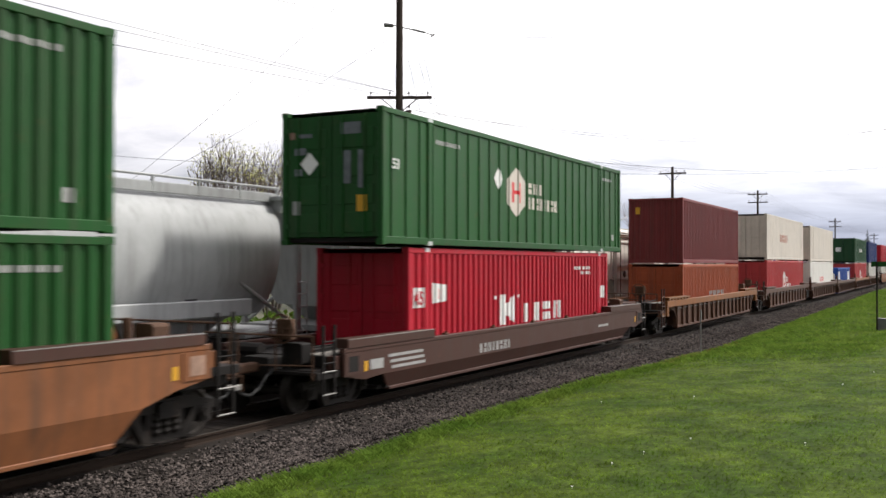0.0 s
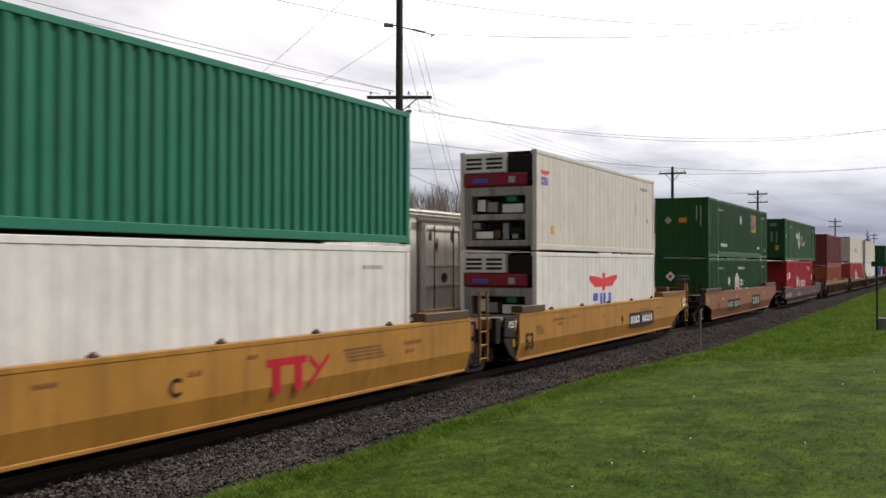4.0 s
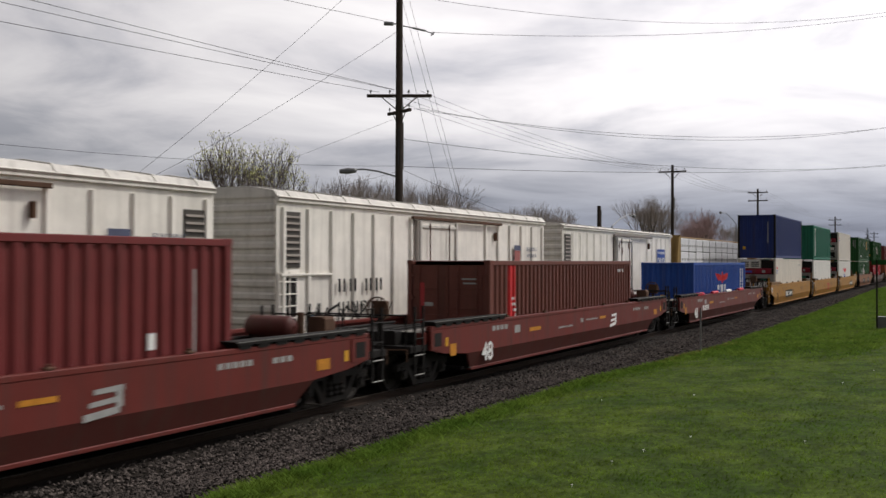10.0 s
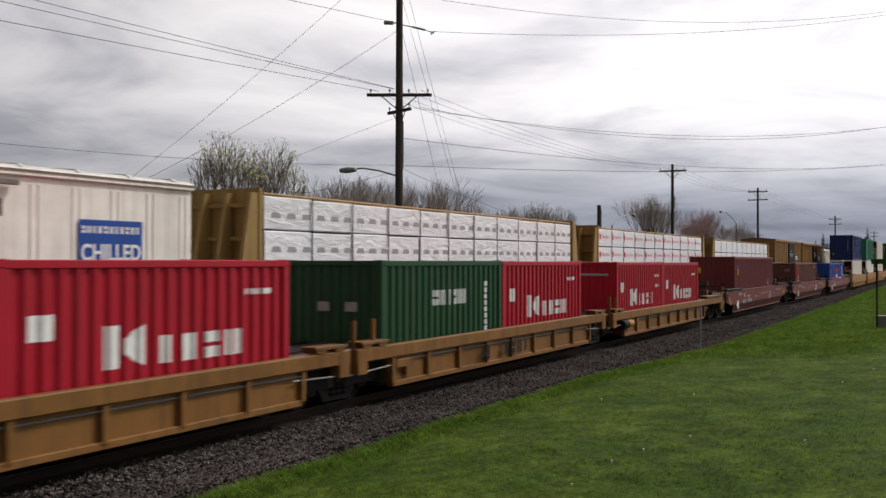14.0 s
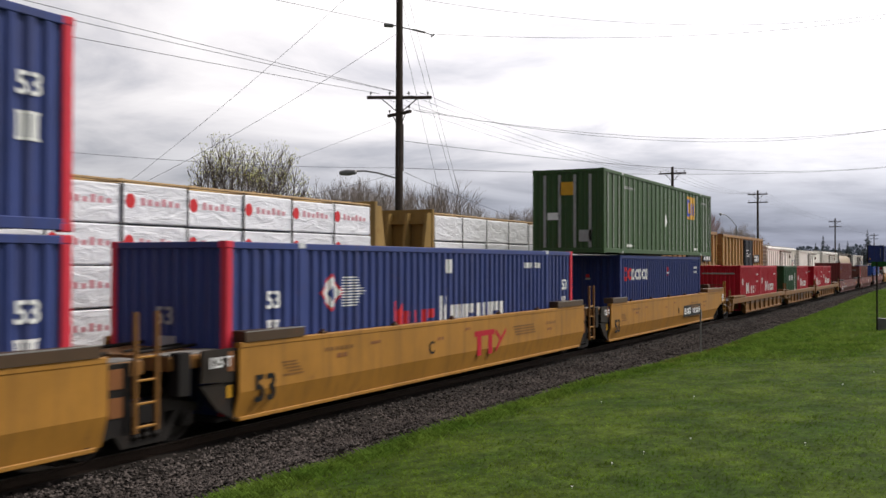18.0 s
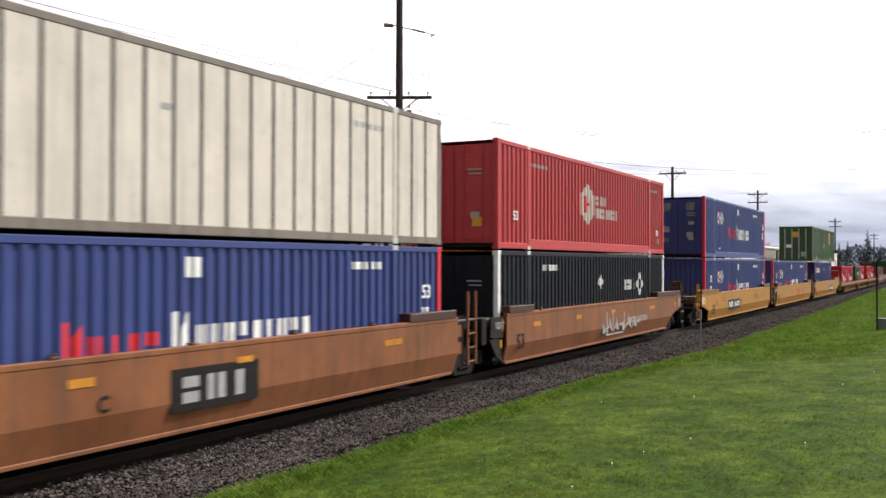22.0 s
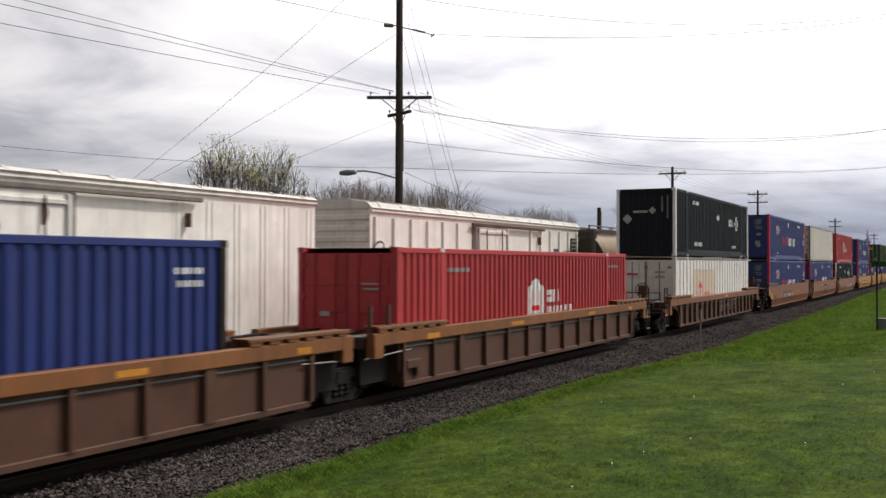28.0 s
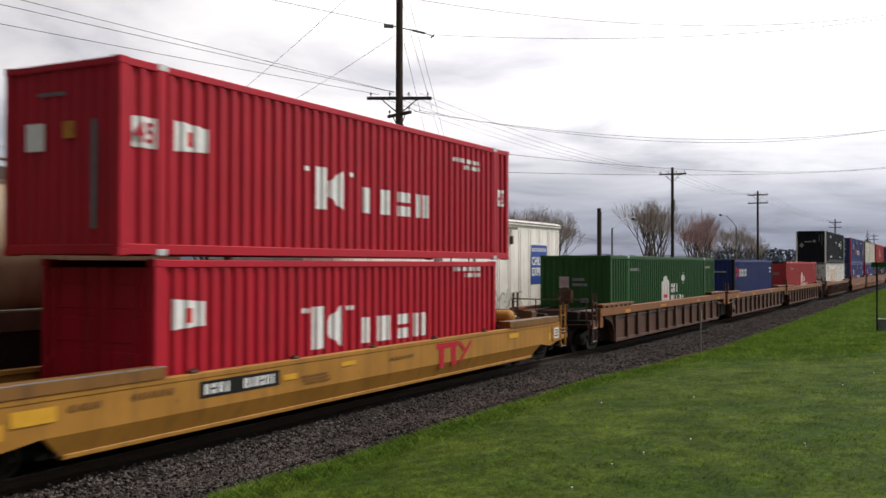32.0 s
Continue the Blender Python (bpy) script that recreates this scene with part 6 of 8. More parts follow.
def sprayed_letters(car, xa, xb, za, zb, ink, seed, y):
    """Fat rounded blocks of spray paint with a dark outline, side by side."""
    rnd = random.Random(seed)
    n = max(2, round((xb - xa) / 0.75))
    for k in range(n):
        cx, w, mid, tall = xa + (xb - xa) * (k + 0.5) / n, (xb - xa) / n * 0.56, (za + zb) / 2, (zb - za) / 2
        rim = []
        for i in range(20):
            a = i * math.pi / 10
            rim.append((math.copysign(abs(math.cos(a)) ** 0.5, math.cos(a)) * rnd.uniform(0.88, 1.05), math.copysign(abs(math.sin(a)) ** 0.5, math.sin(a)) * rnd.uniform(0.88, 1.08)))
        edge = INK_BLACK if ink is SPRAY_PALE else SPRAY_DEEP
        for out, mat, up, what in ((1.0, edge, 0.0, "sprayed_outline"), (0.93, ink, 0.0015, "sprayed_block")):
            s = Solid()
            s.faces([(cx + u * w * out, y - up - 0.0004 * k, mid + v * tall * out) for u, v in rim], [tuple(range(20))])
            part(what, s, mat, car)
        s = Solid()
        h = rnd.uniform(-0.6, -0.2)
        s.faces([(cx - 0.4 * w, y - 0.003 - 0.0004 * k, mid - 0.8 * tall), (cx + 0.1 * w, y - 0.003 - 0.0004 * k, mid - 0.7 * tall), (cx - 0.1 * w, y - 0.003 - 0.0004 * k, mid + h * tall)], [(0, 1, 2)])
        part("sprayed_wedge", s, INK_WHITE if k % 2 else edge, car)


def reefer_car(x0, x1, style, emblem=False, panel=False, graffiti=(), vents=(False, False)):
    """A white refrigerator car between two places along the line. style: 'ribbed' with a bowed roof or 'flush' with a flat one."""
    car = thing("refrigerator_car", "white refrigerator car with ribbed sides and grimy roof" if style == "ribbed" else "white refrigerator car with flush riveted sides", "rail car", "mixed freight train")
    half, hy, z0, z1 = (x1 - x0) / 2, 1.57, 1.0, 4.46
    ribs = corrugation(-half + 0.1, half - 0.1, 1.05, 0.0)
    s = Solid()
    s.box(-half + 0.02, half - 0.02, -hy + 0.1, hy, z0, z1)
    part("body_shell", s, REEFER_WHITE, car)
    s = Solid()
    s.box(-half, half, -hy + 0.02, -hy + 0.1, z0 - 0.12, z1)
    part("side_wall", s, REEFER_WHITE, car)
    n = 16 if style == "ribbed" else 18
    for k in range(n + 1):
        x = -half + 0.25 + k * (2 * half - 0.5) / n
        if -2.1 < x < 2.9:
            continue

        def rib():
            r = Solid()
            w = 0.05 if style == "ribbed" else 0.022
            d = 0.075 if style == "ribbed" else 0.018
            for at in (0.0,) if style == "ribbed" else (-0.09, 0.09):
                r.prism([(at - w * 1.6, -hy + 0.02), (at - w, -hy + 0.02 - d), (at + w, -hy + 0.02 - d), (at + w * 1.6, -hy + 0.02)], z0 + 0.12, z1 - 0.25, "z")
            return r.mesh("side_rib", REEFER_WHITE)
        part("side_rib", cached(("rrib", style), rib), REEFER_WHITE, car).location.x = x
    s = Solid()
    s.rail(-half, half, -hy - 0.06, -hy + 0.06, z1 - 0.12, z1 + 0.03, 0.02)
    part("eave_rail", s, REEFER_WHITE, car)
    s = Solid()
    s.rail(-half, half, -hy - 0.04, -hy + 0.04, z0 - 0.16, z0 + 0.06, 0.02)
    part("side_sill", s, REEFER_WHITE, car)
    s = Solid()
    rise = 0.28 if style == "ribbed" else 0.14
    prof = [(-hy - 0.05, z1 + 0.0), (-hy + 0.1, z1 + rise * 0.6), (-0.7, z1 + rise), (0.7, z1 + rise), (hy - 0.1, z1 + rise * 0.6), (hy + 0.05, z1)]
    s.prism(prof, -half - 0.03, half + 0.03)
    part("roof", s, REEFER_ROOF, car)
    for k in range(14):
        s = cached(("roofrib", style), lambda: roof_rib(prof))
        part("roof_rib", s, REEFER_ROOF, car).location.x = -half + 0.5 + k * (2 * half - 1) / 13
    # plug door with its frame, rods and track
    s = Solid()
    s.rail(-1.85, 0.75, -hy - 0.1, -hy + 0.02, z0 + 0.05, z1 - 0.32, 0.03, "y")
    door = part("plug_door", s, REEFER_WHITE, car)
    s = Solid()
    for x in (-1.8, 0.62):
        s.rail(x, x + 0.12, -hy - 0.17, -hy - 0.09, z0 + 0.05, z1 - 0.35, 0.02, "z")
    for z in (z0 + 0.3, z0 + 1.1, z0 + 1.75, z1 - 0.55):
        s.rail(-1.8, 0.72, -hy - 0.15, -hy - 0.09, z, z + 0.1, 0.015)
    part("door_frame", s, REEFER_ROOF, door)
    s = Solid()
    for x in (-2.0, 0.82):
        s.box(x, x + 0.1, -hy - 0.03, -hy + 0.02, z0 + 0.05, z1 - 0.3)
    s.box(-2.0, 0.92, -hy - 0.03, -hy + 0.02, z1 - 0.36, z1 - 0.3)
    part("door_seal", s, GRIME, door, "grimy dark door seal")
    s = Solid()
    s.lathe((-0.5, -hy - 0.16, z0 + 1.4), [(-0.03, 0.02), (-0.03, 0.16), (0.02, 0.16), (0.02, 0.02)], 12, "y")
    part("door_wheel", s, STEEL_RUST, door)
    for x in (-1.2, 0.1):
        s = Solid()
        s.tube((x, -hy - 0.18, z0 + 0.1), (x, -hy - 0.18, z1 - 0.4), 0.022, n=6)
        part("door_rod", s, STEEL_RUST, door)
    s = Solid()
    s.rail(-2.2, 4.3, -hy - 0.16, -hy - 0.06, z1 - 0.3, z1 - 0.2, 0.015)
    s.rail(-2.2, 4.3, -hy - 0.16, -hy - 0.06, z0 - 0.05, z0 + 0.02, 0.015)
    part("door_track", s, STEEL_RUST if style == "ribbed" else GRIME, car)
    s = Solid()
    s.rail(3.9, 4.0, -hy - 0.12, -hy, z1 - 0.85, z1 - 0.55, 0.02, "z")
    part("door_stop", s, STEEL_RUST, car)
    s = Solid()
    s.box(-half, half, -hy - 0.075, -hy - 0.06, z1 - 0.04, z1 + 0.0)
    part("eave_gutter", s, GRIME, car, "dirty dark eave seam")
    if style == "flush":
        rnd = random.Random(int(x0))
        for k in range(3):
            cx, cz = (-1.35, -0.9, 0.15)[k], z1 - 0.75 - 0.25 * (k % 2)
            s = Solid()
            rim = [(cx + 0.13 * rnd.uniform(0.5, 1.1) * math.cos(q * 0.785), cz + 0.24 * rnd.uniform(0.5, 1.2) * math.sin(q * 0.785)) for q in range(8)]
            s.faces([(x, -hy - 0.104, z) for x, z in rim], [tuple(range(8))])
            part("rust_patch", s, STEEL_RUST, door, "rust patch on the door")
    # ends with horizontal corrugation, a grille in the cooling compartment
    for sx in (-1, 1):
        s = Solid()
        q = corrugation(z0, z1, 0.32, 0.06)
        m = len(q)
        xs = [sx * (half + 0.05 - d) for _, d in q]
        s.faces([(x, -hy + 0.05, z) for x, (z, _) in zip(xs, q)] + [(x, hy - 0.05, z) for x, (z, _) in zip(xs, q)], [(i, i + 1, m + i + 1, m + i) for i in range(m - 1)])
        part("end_wall", s, REEFER_ROOF, car)
    if vents[0]:
        s = Solid()
        s.box(-half + 0.25, -half + 0.95, -hy - 0.01, -hy + 0.05, z1 - 1.75, z1 - 0.35)
        louvres(part("cooling_grille", s, GRIME_DARK, car, "dark cooling grille"), -half + 0.25, -half + 0.95, z1 - 1.75, z1 - 0.35, -hy - 0.01)
        # a flat dark panel stands in for the shade of a ladder recess
        s = Solid()
        s.box(-half + 0.22, -half + 0.8, -hy - 0.004, -hy + 0.05, z0 + 0.02, z0 + 1.45)
        part("ladder_recess", s, STEEL_DARK, car, "flat dark panel painted in for a shaded recess behind the end ladder")
        for k in range(5):
            s = Solid()
            s.tube((-half + 0.24, -hy - 0.03, z0 + 0.15 + 0.3 * k), (-half + 0.78, -hy - 0.03, z0 + 0.15 + 0.3 * k), 0.016, n=6)
            part("recess_rung", s, REEFER_WHITE, car)
        s = Solid()
        s.rail(-half + 0.1, -half + 2.3, -hy - 0.07, -hy + 0.0, z0 + 1.5, z0 + 1.56, 0.01)
        part("grille_ledge", s, REEFER_WHITE, car)
    if vents[1]:
        s = Solid()
        s.box(half - 0.95, half - 0.3, -hy - 0.01, -hy + 0.05, z1 - 1.6, z1 - 0.5)
        louvres(part("cooling_grille", s, GRIME_DARK, car, "dark cooling grille"), half - 0.95, half - 0.3, z1 - 1.6, z1 - 0.5, -hy - 0.01)
    flat = [(-20, 0), (20, 0)]
    if style == "ribbed":
        painted(car, INK_BLACK, [r for k, x in enumerate((2.6, 3.15, 3.95, 4.5)) for r in (rect(-half + x, -half + x + 0.1, 2.05, 2.4), rect(-half + x + 0.24, -half + x + 0.34, 2.05, 2.4))] + [r for x in (2.6, 3.05, 3.5, 4.1, 4.55) for r in (rect(-half + x, -half + x + 0.08, 1.48, 1.78), rect(-half + x + 0.2, -half + x + 0.28, 1.48, 1.78))], flat, -hy - 0.055)
    if emblem:
        part("shield_emblem", decal([(half - 3.12, 2.88, 3.28, half - 2.85, 2.74, 3.28), (half - 2.85, 2.74, 3.28, half - 2.58, 2.88, 3.28)], flat, -hy - 0.055), SHIELD_RED, car)
        part("shield_top", decal([rect(half - 3.15, half - 2.55, 3.29, 3.48)], flat, -hy - 0.055), SHIELD_BLUE, car)
        letter("BUILDING", 0.2, SHIELD_BLUE, car, half - 1.95, -hy - 0.06, 3.28, width=1.0)
        letter("AMERICA", 0.2, SHIELD_BLUE, car, half - 1.95, -hy - 0.06, 3.03, width=1.0)
    if panel:
        part("blue_panel", decal([rect(half - 3.1, half - 1.47, 2.12, 3.62)], flat, -hy - 0.01), BLUE_BRIGHT, car)
        painted(car, INK_WHITE, strokes(half - 3.05, half - 1.52, 3.36, 3.5, 11), flat, -hy - 0.015)
        letter("CHILLED", 0.44, INK_WHITE, car, half - 3.06, -hy - 0.024, 2.84, width=1.54, bold=0.012)
        letter("EXPRESS", 0.44, INK_WHITE, car, half - 3.06, -hy - 0.024, 2.42, width=1.54, bold=0.012)
    for what, xa, xb, za, zb, ink, seed in graffiti:
        if what == "tag":
            sprayed_tag(car, xa, xb, za, zb, ink, seed, -hy - 0.062)
        elif what == "patch":
            part("repainted_patch", decal([rect(xa, xb, za, zb)], flat, -hy - 0.05), ink, car, "repainted pale patch")
        else:
            sprayed_letters(car, xa, xb, za, zb, ink, seed, -hy - 0.058)
    under_gear(car, half)
    return ride(car, (x0 + x1) / 2, 0, "B")


def roof_rib(prof):
    s = Solid()
    s.prism([(y, z + 0.03) for y, z in prof] + [(y, z - 0.02) for y, z in prof[::-1]], -0.04, 0.04)
    return s.mesh("roof_rib", REEFER_ROOF)


def hopper_car(x0, x1, colour, end_colour, label):
    car = thing("covered_hopper_car", label, "rail car", "mixed freight train")
    half = (x1 - x0) / 2
    grey = colour is HOPPER_GREY
    inset, low = (0.55, -58) if grey else (2.3, -35)
    ring = [(-1.54 * math.copysign(abs(math.cos(a)) ** 0.62, math.cos(a)) if abs(math.cos(a)) > 0.02 else 0.0, 2.95 + 1.55 * math.copysign(abs(math.sin(a)) ** 0.9, math.sin(a))) for a in [math.radians(d) for d in range(low, 181 - low, 10)]]
    s = Solid()
    # barrel body with slope-sheeted ends
    a, b = -half + 0.9, half - 0.9
    n = len(ring)
    def cut(x0_, x1_):
        vs = []
        for y, z in ring:
            k = max(0.0, min(1.0, (4.3 - z) / 3.0))
            vs.append((x0_ + inset * k if x0_ < 0 else x0_ - inset * k, y, z))
        return vs
    s.faces(cut(a, 0) + cut(b, 0), [(i, i + 1, n + i + 1, n + i) for i in range(n - 1)] + [(n - 1, 0, n, 2 * n - 1)])
    part("barrel_body", s, colour, car, smooth=True)
    for sx in (-1, 1):
        s = Solid()
        e = cut(sx * (half - 0.9), 0)
        s.faces(e, [tuple(range(n)) if sx < 0 else tuple(range(n))[::-1]])
        s.box(*sorted((sx * (half - 0.9), sx * (half - 0.8))), -1.4, 1.4, 4.1, 4.45)
        part("slope_sheet", s, end_colour, car)
        s = Solid()
        for y in (-1.45, 1.45):
            s.rail(*sorted((sx * (half - 0.2), sx * (half - 0.38))), y - 0.07, y + 0.07, 1.1, 4.5, 0.02, "z")
            s.tube((sx * (half - 0.3), y, 1.2), (sx * (half - 2.6), y, 2.4), 0.05, n=6)
        s.rail(*sorted((sx * (half - 0.2), sx * (half - 1.0))), -1.5, 1.5, 4.4, 4.5, 0.02)
        s.rail(*sorted((sx * (half - 0.1), sx * (half - 2.4))), -1.5, 1.5, 1.05, 1.2, 0.02)
        part("end_frame", s, end_colour, car)
    s = Solid()
    for y in (-0.85, 0.55):
        s.box(-half + 0.6, half - 0.6, y, y + 0.3, 4.58, 4.62)
    for y in (-1.1, 1.1):
        s.tube((-half + 0.6, y, 4.72), (half - 0.6, y, 4.72), 0.03, n=6)
        for k in range(12):
            x = -half + 0.7 + k * (2 * half - 1.4) / 11
            s.rail(x - 0.03, x + 0.03, y - 0.03, y + 0.03, 4.35, 4.72, 0.008, "z")
    part("roof_walk", s, end_colour if end_colour is not HOPPER_GREY else HOPPER_GREY, car, "roof walkway")
    for k in range(4):
        s = Solid()
        s.lathe((-half + 3 + k * (2 * half - 6) / 3, 0, 4.5), [(0, 0.35), (0.12, 0.35), (0.16, 0.02)], 14, "z")
        part("roof_hatch", s, colour, car)
    s = Solid()
    s.rail(-half + 2.2, half - 2.2, -1.52, -1.38, 1.6, 2.0, 0.03)
    part("side_sill", s, colour if grey else STEEL_RUST, car)
    s = Solid()
    s.rail(-half + 0.7, half - 0.7, -1.12, -1.06, 4.36, 4.58, 0.01)
    part("walkway_side_plate", s, end_colour, car)
    for k in range(3):
        s = Solid()
        x = -4.2 + 4.2 * k
        s.faces([(x - 1.9, -1.3, 1.7), (x + 1.9, -1.3, 1.7), (x + 1.9, 1.3, 1.7), (x - 1.9, 1.3, 1.7), (x - 0.3, -0.4, 0.5), (x + 0.3, -0.4, 0.5), (x + 0.3, 0.4, 0.5), (x - 0.3, 0.4, 0.5)],
                [(0, 1, 5, 4), (1, 2, 6, 5), (2, 3, 7, 6), (3, 0, 4, 7), (4, 5, 6, 7)])
        part("discharge_hopper", s, end_colour, car)
    if grey:
        painted(car, INK_BLACK, [rect(half - 4.3, half - 3.9, 1.95, 2.15)], [(-20, 0), (20, 0)], -1.36)
    under_gear(car, half, 1.1, end_colour)
    return ride(car, (x0 + x1) / 2, 0, "B")


def lumber_car(x0, x1, ink, phase):
    """A centre-beam flat car and the wrapped packs of lumber that it carries."""
    car = thing("centre_beam_flat_car", "tan centre-beam flat car with end bulkheads", "rail car", "mixed freight train")
    half = (x1 - x0) / 2
    s = Solid()
    s.rail(-half, half, -1.5, 1.5, 0.85, 1.1, 0.04)
    part("deck", s, TAN_STEEL, car)
    for sx in (-1, 1):
        s = Solid()
        s.rail(*sorted((sx * (half - 1.0), sx * (half - 1.16))), -1.5, 1.5, 1.1, 4.62, 0.03, "z")
        part("bulkhead", s, TAN_STEEL, car)
        for y in (-1.42, -0.7, 0, 0.7, 1.42):
            s = Solid()
            s.prism([(sx * (half - 1.0), 4.5), (sx * (half - 0.75), 4.5), (sx * (half - 0.1), 1.1), (sx * (half - 1.0), 1.1)], y - 0.05, y + 0.05, "y")
            part("bulkhead_gusset", s, TAN_STEEL, car)
        for z in (1.8, 2.6, 3.4, 4.2):
            s = Solid()
            s.box(*sorted((sx * (half - 1.0), sx * (half - 0.85))), -1.4, 1.4, z - 0.05, z + 0.05)
            part("bulkhead_rib", s, TAN_STEEL, car)
    s = Solid()
    s.rail(-half + 1, half - 1, -0.2, 0.2, 4.45, 4.62, 0.03)
    for k in range(13):
        x = -half + 1.2 + k * (2 * half - 2.4) / 12
        s.rail(x - 0.08, x + 0.08, -0.1, 0.1, 1.1, 4.45, 0.02, "z")
    part("centre_beam", s, TAN_STEEL, car)
    under_gear(car, half, 1.0, TAN_STEEL)
    ride(car, (x0 + x1) / 2, 0, "B")
    load = thing("wrapped_lumber_load", "strapped packs of lumber in white printed plastic wrap", "lumber load", "mixed freight train")
    rnd = random.Random(phase)
    a, b = -half + 1.3, half - 1.3
    cols, z = 11, 1.12
    for tier in range(4):
        high = 0.795
        for c in range(cols):
            w = (b - a) / cols
            x = a + c * w
            s = Solid()
            k = 0.02 + 0.02 * rnd.random()
            y0 = -1.42 - 0.03 * rnd.random()
            s.rail(x + 0.006, x + w - 0.006, y0, -0.25, z + 0.0, z + high + rnd.uniform(-0.01, 0.02), 0.025)
            p = part("lumber_pack", s, WRAP, load)
            t = Solid()
            if phase == 3:
                continue
            if ink is INK_RED:
                cx = x + 0.22 + 0.03 * rnd.random()
                blur = Solid()
                for q in range(6):
                    bx, bh = cx + 0.28 + 0.2 * q, 0.16 - 0.03 * (q % 3)
                    blur.faces([(bx, y0 - 0.004, z + 0.38), (bx + 0.13, y0 - 0.004, z + 0.38), (bx + 0.13, y0 - 0.004, z + 0.38 + bh), (bx, y0 - 0.004, z + 0.38 + bh)], [(0, 1, 2, 3)])
                part("faded_print", blur, INK_PINK, p)
                t.faces([(cx + 0.14 * math.cos(q * math.pi / 4), y0 - 0.004, z + 0.46 + 0.16 * math.sin(q * math.pi / 4)) for q in range(8)], [tuple(range(8))])
            else:
                for q in range(3):
                    cx = x + 0.25 + q * w / 3
                    t.faces([(cx, y0 - 0.004, z + 0.28), (cx + 0.42, y0 - 0.004, z + 0.28), (cx + 0.36, y0 - 0.004, z + 0.42), (cx + 0.06, y0 - 0.004, z + 0.42)], [(0, 1, 2, 3)])
            part("printed_mark", t, ink, p)
        z += high + 0.045
    def strap():
        s = Solid()
        s.box(-0.02, 0.02, -1.475, -1.465, 1.1, z)
        return s.mesh("load_strap", STEEL_DARK)
    for c in range(1, cols):
        part("load_strap", cached("strap", strap), STEEL_DARK, load, "dark steel strap").location.x = a + c * (b - a) / cols + 0.02
    for k in range(10):
        s = Solid()
        x = a + (k + 0.5) * (b - a) / 10
        s.rail(x - 0.05, x + 0.05, -1.4, 1.4, z, z + 0.07, 0.01, "y")
        part("top_batten", s, LUMBER, load)
    s = Solid()
    s.rail(a, b, -1.42, -1.3, z + 0.0, z + 0.05, 0.01)
    part("edge_board", s, LUMBER, load)
    s = Solid()
    s.rail(a, b, 0.25, 1.42, 1.12, z - 0.02, 0.05)
    part("far_side_pack", s, WRAP, load)
    ride(load, (x0 + x1) / 2, 0, "B")


def box_car(x0, x1, tall=5.12):
    car = thing("box_car", "yellow ribbed box car with a black sliding door", "rail car", "mixed freight train")
    half, hy, z0 = (x1 - x0) / 2, 1.5, 1.0
    s = Solid()
    s.box(-half, half, -hy, hy, z0, tall)
    part("body_shell", s, BOXCAR_YELLOW, car)
    s = Solid()
    s.prism([(-hy - 0.06, tall), (0, tall + 0.14), (hy + 0.06, tall)], -half - 0.05, half + 0.05)
    part("roof", s, HOPPER_END, car)
    for k in range(15):
        x = -half + 0.06 + k * (2 * half - 0.12) / 14
        if -0.2 < x < 3.4:
            continue

        def rib():
            r = Solid()
            r.rail(-0.06, 0.06, -hy - 0.1, -hy + 0.01, z0, tall - 0.1, 0.02, "z")
            return r.mesh("side_post", BOXCAR_POST)
        part("side_post", cached("boxrib", rib), BOXCAR_POST, car).location.x = x
    for xa, xb, out, za, zb, what in ((-half, half, 0.12, tall - 0.2, tall, "eave_rail"), (-half, half, 0.12, z0 - 0.2, z0 + 0.1, "side_sill"), (-half, -0.3, 0.05, 2.85, 2.95, "waist_rail"), (3.4, half, 0.05, 2.85, 2.95, "waist_rail")):
        s = Solid()
        s.rail(xa, xb, -hy - out, -hy, za, zb, 0.015)
        part(what, s, BOXCAR_YELLOW, car)
    s = Solid()
    s.rail(-0.2, 3.3, -hy - 0.12, -hy - 0.02, z0 + 0.1, tall - 0.25, 0.03, "y")
    d = part("sliding_door", s, NAVY, car, "black sliding door")
    for x in (0.1, 1.55, 3.0):
        s = Solid()
        s.rail(x - 0.04, x + 0.04, -hy - 0.16, -hy - 0.11, z0 + 0.15, tall - 0.3, 0.01, "z")
        part("door_stiffener", s, NAVY, d)
    part("door_lettering", decal(strokes(0.5, 1.4, 4.0, 4.1, 7) + strokes(0.4, 2.4, 3.75, 3.85, 10) + strokes(0.4, 2.0, 3.55, 3.65, 9), [(-9, 0), (9, 0)], -hy - 0.125), INK_WHITE, d)
    part("dark_plate", decal([rect(3.9, 6.3, 3.1, 3.75)], [(-9, 0), (9, 0)], -hy - 0.1), INK_BLACK, car)
    part("plate_blocks", decal(strokes(4.1, 6.1, 3.2, 3.65, 3), [(-9, 0), (9, 0)], -hy - 0.106), INK_WHITE, car)
    part("side_lettering", decal(strokes(3.9, 6.2, 2.4, 2.65, 9) + strokes(3.9, 5.8, 1.9, 2.12, 9), [(-9, 0), (9, 0)], -hy - 0.1), INK_BLACK, car)
    for sx in (-1, 1):
        for k in range(6):
            s = Solid()
            z = z0 + 0.2 + k * 0.58
            s.rail(*sorted((sx * half, sx * (half + 0.07))), -hy + 0.1, hy - 0.1, z, z + 0.34, 0.03, "y")
            part("end_rib", s, BOXCAR_YELLOW, car)
    under_gear(car, half, 1.05, BOXCAR_YELLOW)
    return ride(car, (x0 + x1) / 2, 0, "B")


